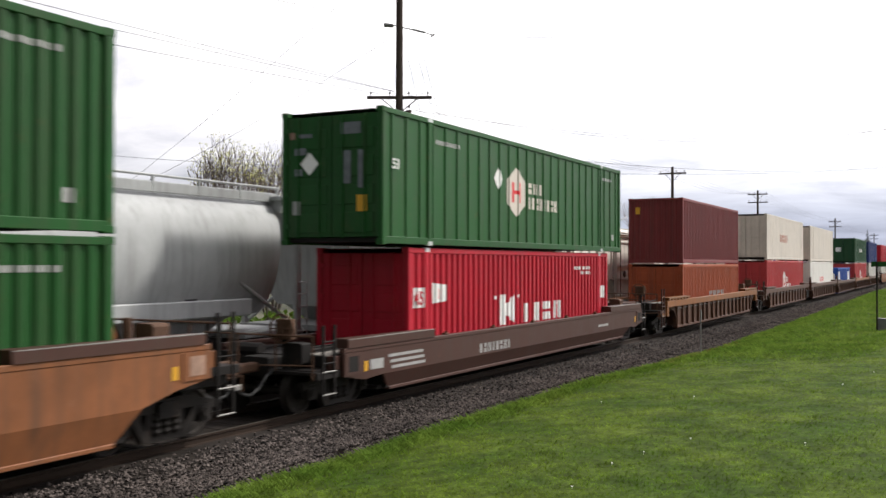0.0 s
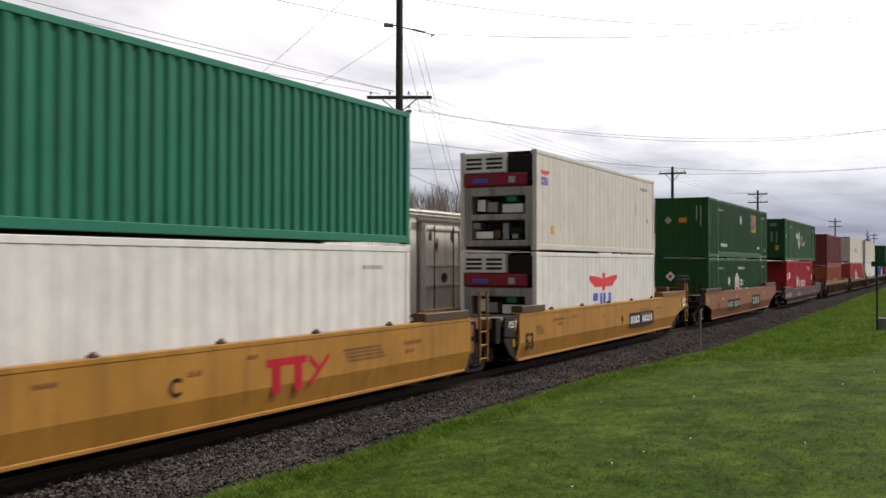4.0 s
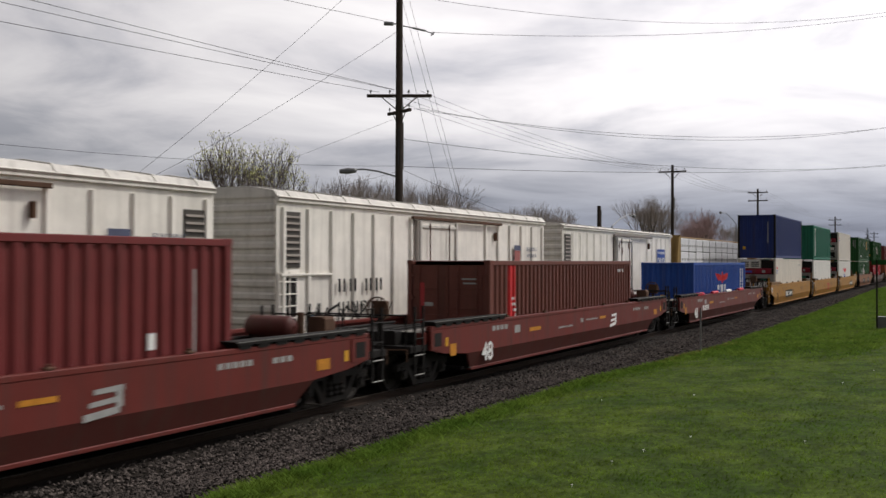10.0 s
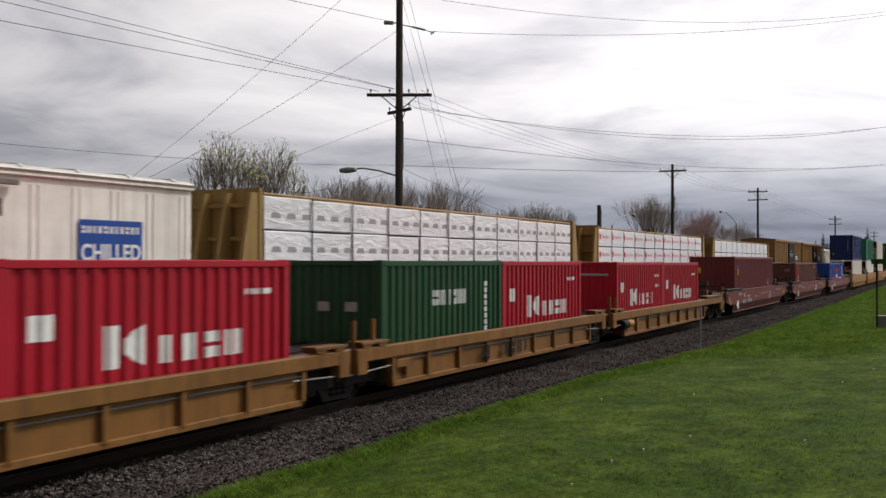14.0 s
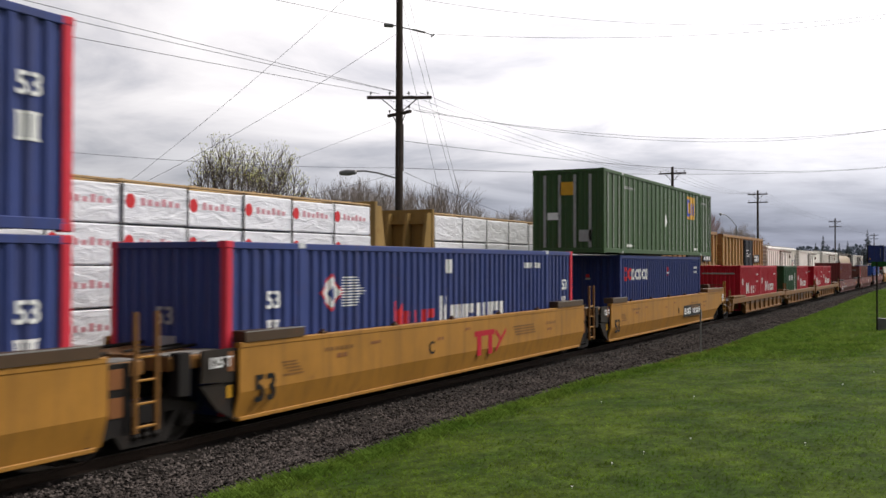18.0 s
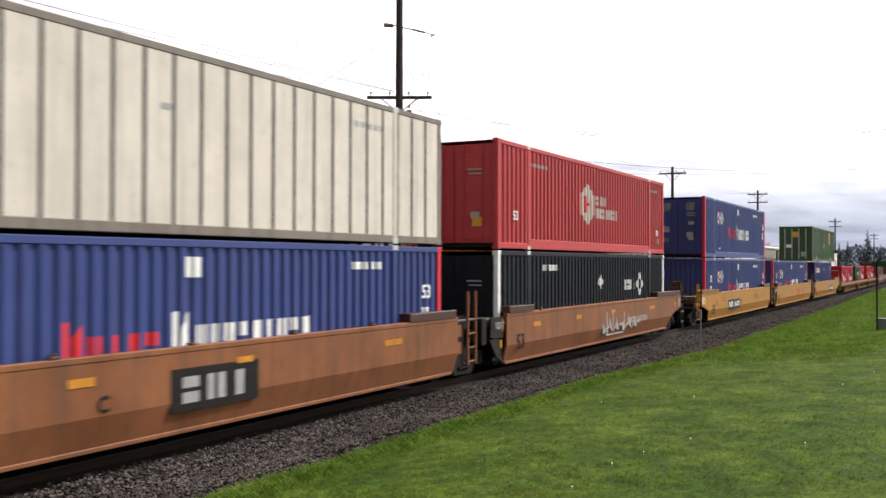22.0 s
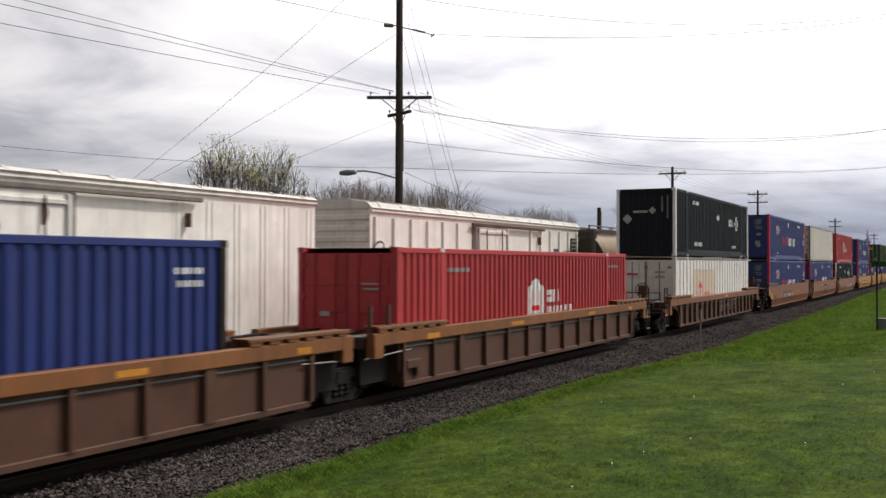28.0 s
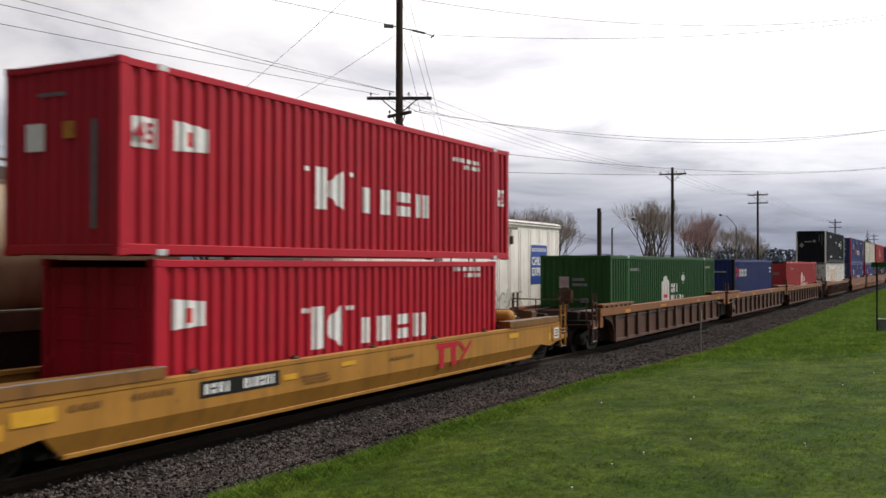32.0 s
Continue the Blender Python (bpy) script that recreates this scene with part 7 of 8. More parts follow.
def mixed_train():
    hopper_car(3.4, 20.6, HOPPER_GREY, HOPPER_GREY, "pale grey covered hopper with a roof walkway")
    hopper_car(21.5, 37.4, HOPPER_GREY, HOPPER_GREY, "pale grey covered hopper with a roof walkway")
    black, pale, blue = INK_BLACK, SPRAY_PALE, SPRAY_BLUE
    reefer_car(38.9, 56.2, "ribbed", graffiti=(("letters", -3.6, 0.4, 1.1, 2.15, pale, 1), ("tag", -5.4, -3.6, 1.1, 1.9, blue, 2), ("tag", 1.6, 5.2, 1.2, 2.3, INK_GREY, 3)), vents=(True, True))
    reefer_car(58.4, 75.7, "flush", graffiti=(("tag", -7.9, -6.4, 1.2, 2.2, black, 4), ("tag", 3.0, 5.5, 1.2, 2.0, INK_GREY, 5)), vents=(False, True))
    reefer_car(77.7, 95.1, "flush", panel=True, graffiti=(("patch", -6.5, -4.3, 1.1, 1.95, INK_WHITE, 0), ("tag", -6.4, -4.4, 1.15, 1.7, black, 6), ("tag", -7.4, -6.2, 2.0, 2.5, black, 7), ("tag", -4.6, -2.1, 1.15, 2.3, black, 8), ("tag", -4.2, -2.4, 1.15, 2.2, black, 9),
               ("letters", 1.9, 5.3, 1.15, 2.45, blue, 10), ("tag", 5.6, 7.2, 1.1, 2.0, INK_GREY, 11), ("tag", 7.3, 8.5, 1.2, 3.0, black, 12), ("tag", 7.2, 8.4, 1.1, 2.2, INK_GREY, 13)), vents=(True, False))
    reefer_car(97.3, 115.0, "ribbed", emblem=True, graffiti=(("tag", -8.3, -7.3, 1.9, 2.9, INK_GREY, 14), ("tag", -8.3, -7.0, 1.2, 1.8, black, 15)), vents=(False, True))
    reefer_car(117.3, 134.8, "ribbed", emblem=True, graffiti=(("tag", -7.4, -3.4, 1.05, 1.75, black, 16), ("tag", -7.3, -6.3, 1.05, 1.5, blue, 17)), vents=(True, False))
    reefer_car(136.9, 154.6, "flush", panel=True, vents=(True, False))
    lumber_car(156.0, 179.8, INK_GREY, 1)
    lumber_car(181.0, 204.4, INK_RED, 2)
    lumber_car(205.7, 229.5, INK_RED, 3)
    box_car(231.7, 248.0)
    box_car(250.0, 266.0)
    reefer_car(268.3, 285.6, "ribbed", emblem=True, graffiti=(("tag", -6.8, -4.8, 1.1, 2.0, black, 18), ("letters", 3.2, 6.0, 1.1, 2.0, pale, 19)), vents=(False, True))
    reefer_car(287.9, 305.4, "flush", graffiti=(("tag", -3.8, -2.2, 1.1, 2.2, black, 20), ("tag", 2.0, 5.0, 1.1, 2.1, blue, 21), ("tag", -0.9, 0.9, 1.15, 1.8, black, 22)))
    reefer_car(308.1, 325.3, "ribbed", emblem=True, graffiti=(("tag", -8.4, -7.5, 1.6, 3.3, black, 23), ("tag", -8.3, -7.5, 2.2, 3.2, black, 24), ("tag", -8.3, -6.8, 1.1, 1.7, black, 25)), vents=(False, True))
    hopper_car(327.4, 345.6, HOPPER_TAN, HOPPER_END, "tan covered hopper with rust stains and dark slope sheets")
    reefer_car(348.1, 366.2, "flush", panel=True, graffiti=(("tag", -6.5, -4.0, 1.1, 2.2, black, 26), ("tag", 2.0, 5.0, 1.1, 1.9, pale, 27)))


# ---- ground and tracks ----
FAR_TRACK = 4.5


def grade(x):
    """The line falls gently away from the lawn, then runs level."""
    return -0.003 * max(0.0, min(x, 120.0) - 18)


def lawn_edge(x):
    """Where the lawn meets the ballast."""
    k = max(0.0, min(1.0, (x - 22) / 14))
    return -3.35 - 0.95 * k * k * (3 - 2 * k) + 0.9 * max(0.0, min(1.0, (x - 60) / 90))


def ground_height(x, y):
    e = lawn_edge(x)
    if y > 2.2 + FAR_TRACK + 3.5:
        return -0.7
    if y > e:
        return -0.62
    d = e - y
    rise = 0.62 * (1 - math.exp(-d / 6.0)) + 0.04 * min(d, 1.2)
    return -0.22 + rise + 0.035 * noise.noise(Vector((x * 0.35, y * 0.35, 0))) + 0.02 * noise.noise(Vector((x * 1.3, y * 1.3, 5)))


def sward(name, dark, light, islands):
    """Lawn tones: broad patches, small tufts, and from blade to blade."""
    m = bpy.data.materials.new(name)
    m.use_nodes = True
    nd, ln = m.node_tree.nodes, m.node_tree.links
    co = nd.new("ShaderNodeTexCoord")

    def layer(scale, detail, lo, hi):
        tex = nd.new("ShaderNodeTexNoise")
        tex.inputs["Scale"].default_value = scale
        tex.inputs["Detail"].default_value = detail
        tex.inputs["Roughness"].default_value = 0.6
        ln.new(co.outputs["Object"], tex.inputs["Vector"])
        rng = nd.new("ShaderNodeMapRange")
        rng.inputs["From Min"].default_value, rng.inputs["From Max"].default_value = 0.36, 0.64
        rng.inputs["To Min"].default_value, rng.inputs["To Max"].default_value = lo, hi
        ln.new(tex.outputs["Fac"], rng.inputs["Value"])
        return rng.outputs[0]
    mix = nd.new("ShaderNodeMixRGB")
    mix.inputs["Color1"].default_value = (*dark, 1)
    mix.inputs["Color2"].default_value = (*light, 1)
    ln.new(layer(0.55, 5, 0, 1), mix.inputs["Fac"])
    amount = nd.new("ShaderNodeMath")
    amount.operation = "MULTIPLY"
    streaks = nd.new("ShaderNodeMath")
    streaks.operation = "MULTIPLY"
    ln.new(layer(2.6, 4, 0.7, 1.3), streaks.inputs[0])
    ln.new(layer(11.0, 5, 0.66, 1.36), streaks.inputs[1])
    ln.new(streaks.outputs[0], amount.inputs[0])
    amount.inputs[1].default_value = 1.0
    if islands:
        geo = nd.new("ShaderNodeNewGeometry")
        rng = nd.new("ShaderNodeMapRange")
        rng.inputs["To Min"].default_value, rng.inputs["To Max"].default_value = 1.4, 2.4
        ln.new(geo.outputs["Random Per Island"], rng.inputs["Value"])
        ln.new(rng.outputs[0], amount.inputs[1])
    col = nd.new("ShaderNodeVectorMath")
    col.operation = "SCALE"
    ln.new(mix.outputs[0], col.inputs[0])
    ln.new(amount.outputs[0], col.inputs["Scale"])
    if islands:
        # thin blades let about half of their light through
        nd.remove(nd["Principled BSDF"])
        front, back, both = nd.new("ShaderNodeBsdfDiffuse"), nd.new("ShaderNodeBsdfTranslucent"), nd.new("ShaderNodeMixShader")
        col.inputs["Scale"].default_value = 1.0
        ln.new(col.outputs[0], front.inputs["Color"])
        ln.new(col.outputs[0], back.inputs["Color"])
        ln.new(front.outputs[0], both.inputs[1])
        ln.new(back.outputs[0], both.inputs[2])
        ln.new(both.outputs[0], nd["Material Output"].inputs["Surface"])
        return m
    bsdf = nd["Principled BSDF"]
    ln.new(col.outputs[0], bsdf.inputs["Base Color"])
    bsdf.inputs["Roughness"].default_value = 0.9
    bsdf.inputs["Specular IOR Level"].default_value = 0.1
    return m


LAWN_DARK, LAWN_LIGHT = (0.032, 0.058, 0.006), (0.061, 0.089, 0.011)
GRASS = sward("mown_grass", LAWN_DARK, LAWN_LIGHT, False)
TALL = sward("rank_verge_grass", (0.034, 0.064, 0.009), (0.062, 0.092, 0.015), True)
DRY = sward("dead_grass", (0.07, 0.045, 0.014), (0.11, 0.075, 0.03), True)
EARTH = surface("bare_earth_and_weeds", (0.075, 0.075, 0.045), rough=0.95, vary=0.5, grain=0.25, bump=0.8, bump_scale=6)


def ground():
    s = Solid()
    xs = [-900, -300, -120, -60, -30, -15, -5] + [0 + 0.75 * i for i in range(80)] + [60 + 4 * i for i in range(1, 30)] + [200, 260, 340, 500, 800, 1300, 2200, 3600]
    ys = [-2500, -900, -300, -120, -60, -35, -24] + [-18 + 0.5 * i for i in range(28)] + [-4.0, -3.7, -3.4, -3.1, -2.8, -2.4, -1.5, 0, 2, 4, 6.5, 8.5, 10.2, 12, 16, 24, 40, 80, 200, 600, 2500]
    ys = sorted(set(ys))
    nx, ny = len(xs), len(ys)
    s.faces([(x, y, ground_height(x, y)) for x in xs for y in ys], [(i * ny + j, (i + 1) * ny + j, (i + 1) * ny + j + 1, i * ny + j + 1) for i in range(nx - 1) for j in range(ny - 1)])
    me = s.mesh("ground", GRASS, True)
    me.materials.append(EARTH)
    for p in me.polygons:
        if p.center.y > 9:
            p.material_index = 1
    tagged(new("ground", me), "green mown lawn that falls to the railway bank", "ground", kind="structure")
    # ballast beds
    for y0, lo, hi in ((0.0, -3.6, 2.3), (FAR_TRACK, 2.2, FAR_TRACK + 3.4)):
        s = Solid()
        xs2 = [-120, -60, -30, -12] + [-6 + 0.5 * i for i in range(180)] + [90 + 10 * i for i in range(40)] + [520, 700, 1000, 1600, 2600]
        prof = [(-2.9, -0.6), (-1.95, -0.24), (-1.4, -0.135), (-0.9, -0.14), (-0.5, -0.17), (0.5, -0.17), (0.9, -0.14), (1.4, -0.135), (1.95, -0.24), (2.9, -0.6)]
        if y0 == 0.0:
            prof[0:1] = [(-5.0, -0.5), (-4.2, -0.42), (-3.4, -0.3), (-2.8, -0.26)]
        m = len(prof)
        s.faces([(x, y0 + y, z + grade(x) + (0.03 * noise.noise(Vector((x * 2.1, y * 2.1, y0))) if -10 < x < 90 else 0) - (0.002 if y0 else 0)) for x in xs2 for y, z in prof],
                [(i * m + j, (i + 1) * m + j, (i + 1) * m + j + 1, i * m + j + 1) for i in range(len(xs2) - 1) for j in range(m - 1)])
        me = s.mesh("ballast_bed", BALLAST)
        me.materials.append(SHADED_OIL_BED)
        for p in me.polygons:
            # the strip below the train gets the oily bed with shade painted in
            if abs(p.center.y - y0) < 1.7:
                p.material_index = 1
        tagged(new("ballast_bed", me), "dark grey crushed stone ballast", "ballast", kind="structure")


def stones():
    """Loose stones on the near shoulder, one heap."""
    rnd = random.Random(4)
    s = Solid()
    octa = [(1, 0, 0), (-1, 0, 0), (0, 1, 0), (0, -1, 0), (0, 0, 1), (0, 0, -1)]
    fs = [(0, 2, 4), (2, 1, 4), (1, 3, 4), (3, 0, 4), (2, 0, 5), (1, 2, 5), (3, 1, 5), (0, 3, 5)]
    for k in range(120000):
        x = 6 + 64 * rnd.random() ** 1.7 if k < 100000 else 70 + 110 * rnd.random() ** 1.5
        y = rnd.uniform(lawn_edge(x) - 0.25, -0.98)
        # stones thin out towards the rail, baring the bed's painted shade
        if y > -2.3 and rnd.random() > ((-0.9 - y) / 1.4) ** 1.4:
            continue
        z = (-0.13 if y > -1.45 else -0.13 - 0.2 * (-1.45 - y)) if y > -1.9 else (-0.25 + 0.02 * rnd.random() if y > -2.8 else -0.27 - 0.03 * (-2.8 - y) / 0.6)
        z += grade(x)
        r = rnd.uniform(0.017, 0.042) * (1 if k < 100000 else 1.6)
        a, tilt = rnd.uniform(0, 6.28), rnd.uniform(-0.6, 0.6)
        m = Euler((tilt, tilt * 0.7, a)).to_matrix()
        sc = (r * rnd.uniform(0.8, 1.4), r, r * rnd.uniform(0.5, 0.9))
        s.faces([Vector((x, y, z)) + m @ Vector((p[0] * sc[0], p[1] * sc[1], p[2] * sc[2])) for p in octa], fs)
    lone("loose_stones", s, STONE_VARIED, "loose crushed stones on the track shoulder", "stones", kind="stuff")


def island_tone(name, rgb, lo, hi, rough):
    m = bpy.data.materials.new(name)
    m.use_nodes = True
    nd, ln = m.node_tree.nodes, m.node_tree.links
    geo = nd.new("ShaderNodeNewGeometry")
    rng = nd.new("ShaderNodeMapRange")
    rng.inputs["To Min"].default_value, rng.inputs["To Max"].default_value = lo, hi
    ln.new(geo.outputs["Random Per Island"], rng.inputs["Value"])
    co = nd.new("ShaderNodeTexCoord")
    big = nd.new("ShaderNodeTexNoise")
    big.inputs["Scale"].default_value = 0.9
    big.inputs["Detail"].default_value = 6
    big.inputs["Roughness"].default_value = 0.6
    ln.new(co.outputs["Object"], big.inputs["Vector"])
    mul = nd.new("ShaderNodeMath")
    mul.operation = "MULTIPLY"
    ln.new(rng.outputs[0], mul.inputs[0])
    add = nd.new("ShaderNodeMath")
    add.operation = "ADD"
    ln.new(big.outputs["Fac"], add.inputs[0])
    add.operation = "MULTIPLY_ADD"
    add.inputs[1].default_value = 2.0
    add.inputs[2].default_value = 0.0
    ln.new(add.outputs[0], mul.inputs[1])
    col = nd.new("ShaderNodeVectorMath")
    col.operation = "SCALE"
    col.inputs[0].default_value = rgb
    ln.new(mul.outputs[0], col.inputs["Scale"])
    bsdf = nd["Principled BSDF"]
    ln.new(col.outputs[0], bsdf.inputs["Base Color"])
    bsdf.inputs["Roughness"].default_value = rough
    bsdf.inputs["Specular IOR Level"].default_value = 0.12
    return m


STONE_VARIED = island_tone("crushed_stone_mixed", (0.036, 0.030, 0.027), 0.03, 3.6, 0.9)
BLADE_VARIED = sward("grass_blades_mixed", LAWN_DARK, LAWN_LIGHT, True)


def blades(name, count, place, tall, wide, material, label, soft=0.75, flat=1.0):
    rnd = random.Random(len(name))
    s, ups = Solid(), []
    for _ in range(count):
        x, y = place(rnd)
        z = ground_height(x, y) - 0.01
        h, a, w = tall * rnd.uniform(0.5, 1.3), rnd.uniform(0, 6.28), wide * rnd.uniform(0.7, 1.3)
        lean = h * rnd.uniform(0.4, 1.4) * flat
        dx, dy = math.cos(a), math.sin(a)
        s.faces([(x - dy * w, y + dx * w, z), (x + dy * w, y - dx * w, z), (x + dx * lean * 0.5 + dy * w * 0.6, y + dy * lean * 0.5 - dx * w * 0.6, z + h * 0.65), (x + dx * lean, y + dy * lean, z + h)], [(0, 1, 2), (0, 2, 3)])
        ups += [(-dx * (1 - soft), -dy * (1 - soft), soft)] * 4
    me = s.mesh(name, material, True)
    # blades in a sward scatter light evenly, so their shading leans towards the sky
    me.normals_split_custom_set_from_vertices(ups)
    lone(name, me, material, label, "grass", kind="stuff")


def lawn():
    def near(rnd):
        x = 8 + 40 * rnd.random() ** 1.6
        return x, rnd.uniform(-14.0 + 0.0, lawn_edge(x))

    def verge(rnd):
        x = 7 + 63 * rnd.random() ** 1.4
        return x, lawn_edge(x) - abs(rnd.gauss(0, 0.4)) + 0.12

    def rough(rnd):
        x = 31 + 90 * rnd.random() ** 1.3 + rnd.gauss(0, 1.5)
        return x, lawn_edge(x) - rnd.random() ** 1.2 * 5.5
    blades("lawn_grass", 200000, near, 0.036, 0.006, BLADE_VARIED, "short mown grass", 0.8, 1.3)
    blades("verge_grass", 46000, verge, 0.11, 0.006, TALL, "longer grass along the ballast", 0.7, 1.1)
    blades("rough_grass", 46000, rough, 0.10, 0.014, TALL, "rank grass on the bank farther along", 0.8, 1.5)

    def dry(rnd):
        x = 33 + rnd.gauss(0, 2.6)
        return x, lawn_edge(x) - abs(rnd.gauss(0, 0.22)) + 0.16
    blades("dry_grass", 5000, dry, 0.10, 0.007, DRY, "dead straw-coloured grass at the edge of the ballast", 0.7, 1.1)
    rnd = random.Random(9)
    for k in range(9):
        x, y = 11 + 16 * rnd.random(), -10.5 + 5.5 * rnd.random()
        if k % 4 == 0:
            x, y = 12 + 4 * rnd.random(), -8.8 + 1.2 * rnd.random()
        s = Solid()
        z = ground_height(x, y) + 0.03
        s.lathe((x, y, z), [(0, 0.004), (0.006, 0.016), (0.012, 0.012), (0.015, 0.002)], 8, "z")
        s.tube((x, y, z - 0.035), (x, y, z), 0.002, n=4)
        lone("daisy", s, INK_WHITE, "small white daisy in the lawn", "flower", "daisies")


def rail_outline():
    return [(-0.075, -0.16), (0.075, -0.16), (0.075, -0.145), (0.012, -0.125), (0.012, -0.05), (0.036, -0.035), (0.036, -0.004), (-0.036, -0.004), (-0.036, -0.035), (-0.012, -0.05), (-0.012, -0.125), (-0.075, -0.145)]


def tracks():
    for y0 in (0.0, FAR_TRACK):
        track = thing("railway_track", "steel rails on creosoted wooden ties", "track", kind="structure")
        track.location.y = y0
        for sy in (-1, 1):
            s = Solid()
            xs = (-120, 18, 120, 900)
            ring = rail_outline()
            n = len(ring)
            s.faces([(x, sy * 0.753 + a, b + grade(x)) for x in xs for a, b in ring], [(k * n + i, k * n + (i + 1) % n, k * n + n + (i + 1) % n, k * n + n + i) for k in range(3) for i in range(n)])
            r = part("rail", s, RAIL_STEEL, track)
            s = Solid()
            ring = [(-0.03, -0.004), (0.03, -0.004), (0.03, 0.0), (-0.03, 0.0)]
            s.faces([(x, sy * 0.753 + a, b + grade(x)) for x in xs for a, b in ring], [(k * 4 + i, k * 4 + (i + 1) % 4, k * 4 + 4 + (i + 1) % 4, k * 4 + 4 + i) for k in range(3) for i in range(4)])
            part("rail_head", s, RAIL_TOP, r, "worn bright rail head")

        def tie():
            s = Solid()
            s.rail(-0.115, 0.115, -1.3, 1.3, -0.34, -0.16, 0.012, "y")
            return s.mesh("tie", TIE_WOOD)
        me = cached("tie", tie)
        for k in range(120 if y0 == 0 else 40):
            ob = part("tie", me, TIE_WOOD, track)
            ob.location = (4 + 0.52 * k + random.uniform(-0.03, 0.03), random.uniform(-0.03, 0.03), grade(4 + 0.52 * k) + random.uniform(-0.01, 0.008))
        s = Solid()
        for k in range(300):
            x = (4 + 0.52 * (120 if y0 == 0 else 40)) + 0.52 * k
            s.rail(x - 0.115, x + 0.115, -1.3, 1.3, grade(x) - 0.34, grade(x) - 0.16, 0.012, "y")
        tagged(part("far_ties", s, TIE_WOOD, track), kind="stuff")


# ---- poles, wires, lamps, signs ----
def cross_arm(pole, z, y0, y1, x=0.0, braces=True, turn=0.0):
    s = Solid()
    s.rail(-0.06 + x, 0.06 + x, y0, y1, z - 0.07, z + 0.07, 0.01, "y")
    if braces:
        for e in (y0, y1):
            s.tube((x, e * 0.55, z - 0.05), (0, 0, z - 0.75), 0.025, n=6)
    a = part("cross_arm", s, POLE_WOOD, pole)
    a.rotation_euler.z = turn
    for k in range(4):
        y = y0 + (y1 - y0) * (0.06 + 0.88 * k / 3)
        s = Solid()
        s.lathe((x, y, z + 0.07), [(0, 0.015), (0.1, 0.015), (0.1, 0.05), (0.14, 0.055), (0.15, 0.035), (0.19, 0.045), (0.21, 0.01)], 8, "z")
        part("insulator", s, LAMP_GREY, a)
    return a


def utility_pole(x, y, base, top, r=0.17):
    p = thing("utility_pole", "weathered wooden utility pole with cross-arms", "utility pole", "utility poles")
    p.location = (x, y, 0)
    s = Solid()
    s.tube((0, 0, base), (0, 0, top), r, r * 0.72, 14)
    part("pole_shaft", s, POLE_WOOD, p, smooth=False)
    return p


def wire(points, r=0.008, label="dark overhead wire strung between poles", name="overhead_wire"):
    """A sagging wire through a few points."""
    s = Solid()
    pts = []
    for (p, q, sag) in points:
        p, q = Vector(p), Vector(q)
        for k in range(17):
            t = k / 16
            c = p.lerp(q, t) - Vector((0, 0, sag * 4 * t * (1 - t)))
            if not pts or (c - pts[-1]).length > 1e-3:
                pts.append(c)
    vs, n = [], len(pts)
    for k, c in enumerate(pts):
        d = (pts[min(k + 1, n - 1)] - pts[max(k - 1, 0)]).normalized()
        u = d.cross(Vector((0, 0, 1))).normalized()
        w = u.cross(d)
        vs += [c + u * r, c + w * r, c - u * r, c - w * r]
    s.faces(vs, [(4 * k + i, 4 * k + (i + 1) % 4, 4 * k + 4 + (i + 1) % 4, 4 * k + 4 + i) for k in range(n - 1) for i in range(4)])
    return lone(name, s, CABLE, label, "wire", "overhead wires")


def lamp_arm(parent, x, z, reach, rise):
    s = Solid()
    pts = [(x, 0, z), (x - reach * 0.3, 0, z + rise * 0.55), (x - reach * 0.7, 0, z + rise), (x - reach, 0, z + rise * 0.95)]
    for a, b in zip(pts, pts[1:]):
        s.tube(a, b, 0.04, n=6)
    part("lamp_arm", s, LAMP_GREY, parent)
    s = Solid()
    s.lathe((x - reach, 0, z + rise * 0.95), [(-0.55, 0.02), (-0.5, 0.12), (-0.2, 0.16), (0.1, 0.09), (0.15, 0.02)], 10, "x")
    part("lamp_head", s, LAMP_GREY, parent)


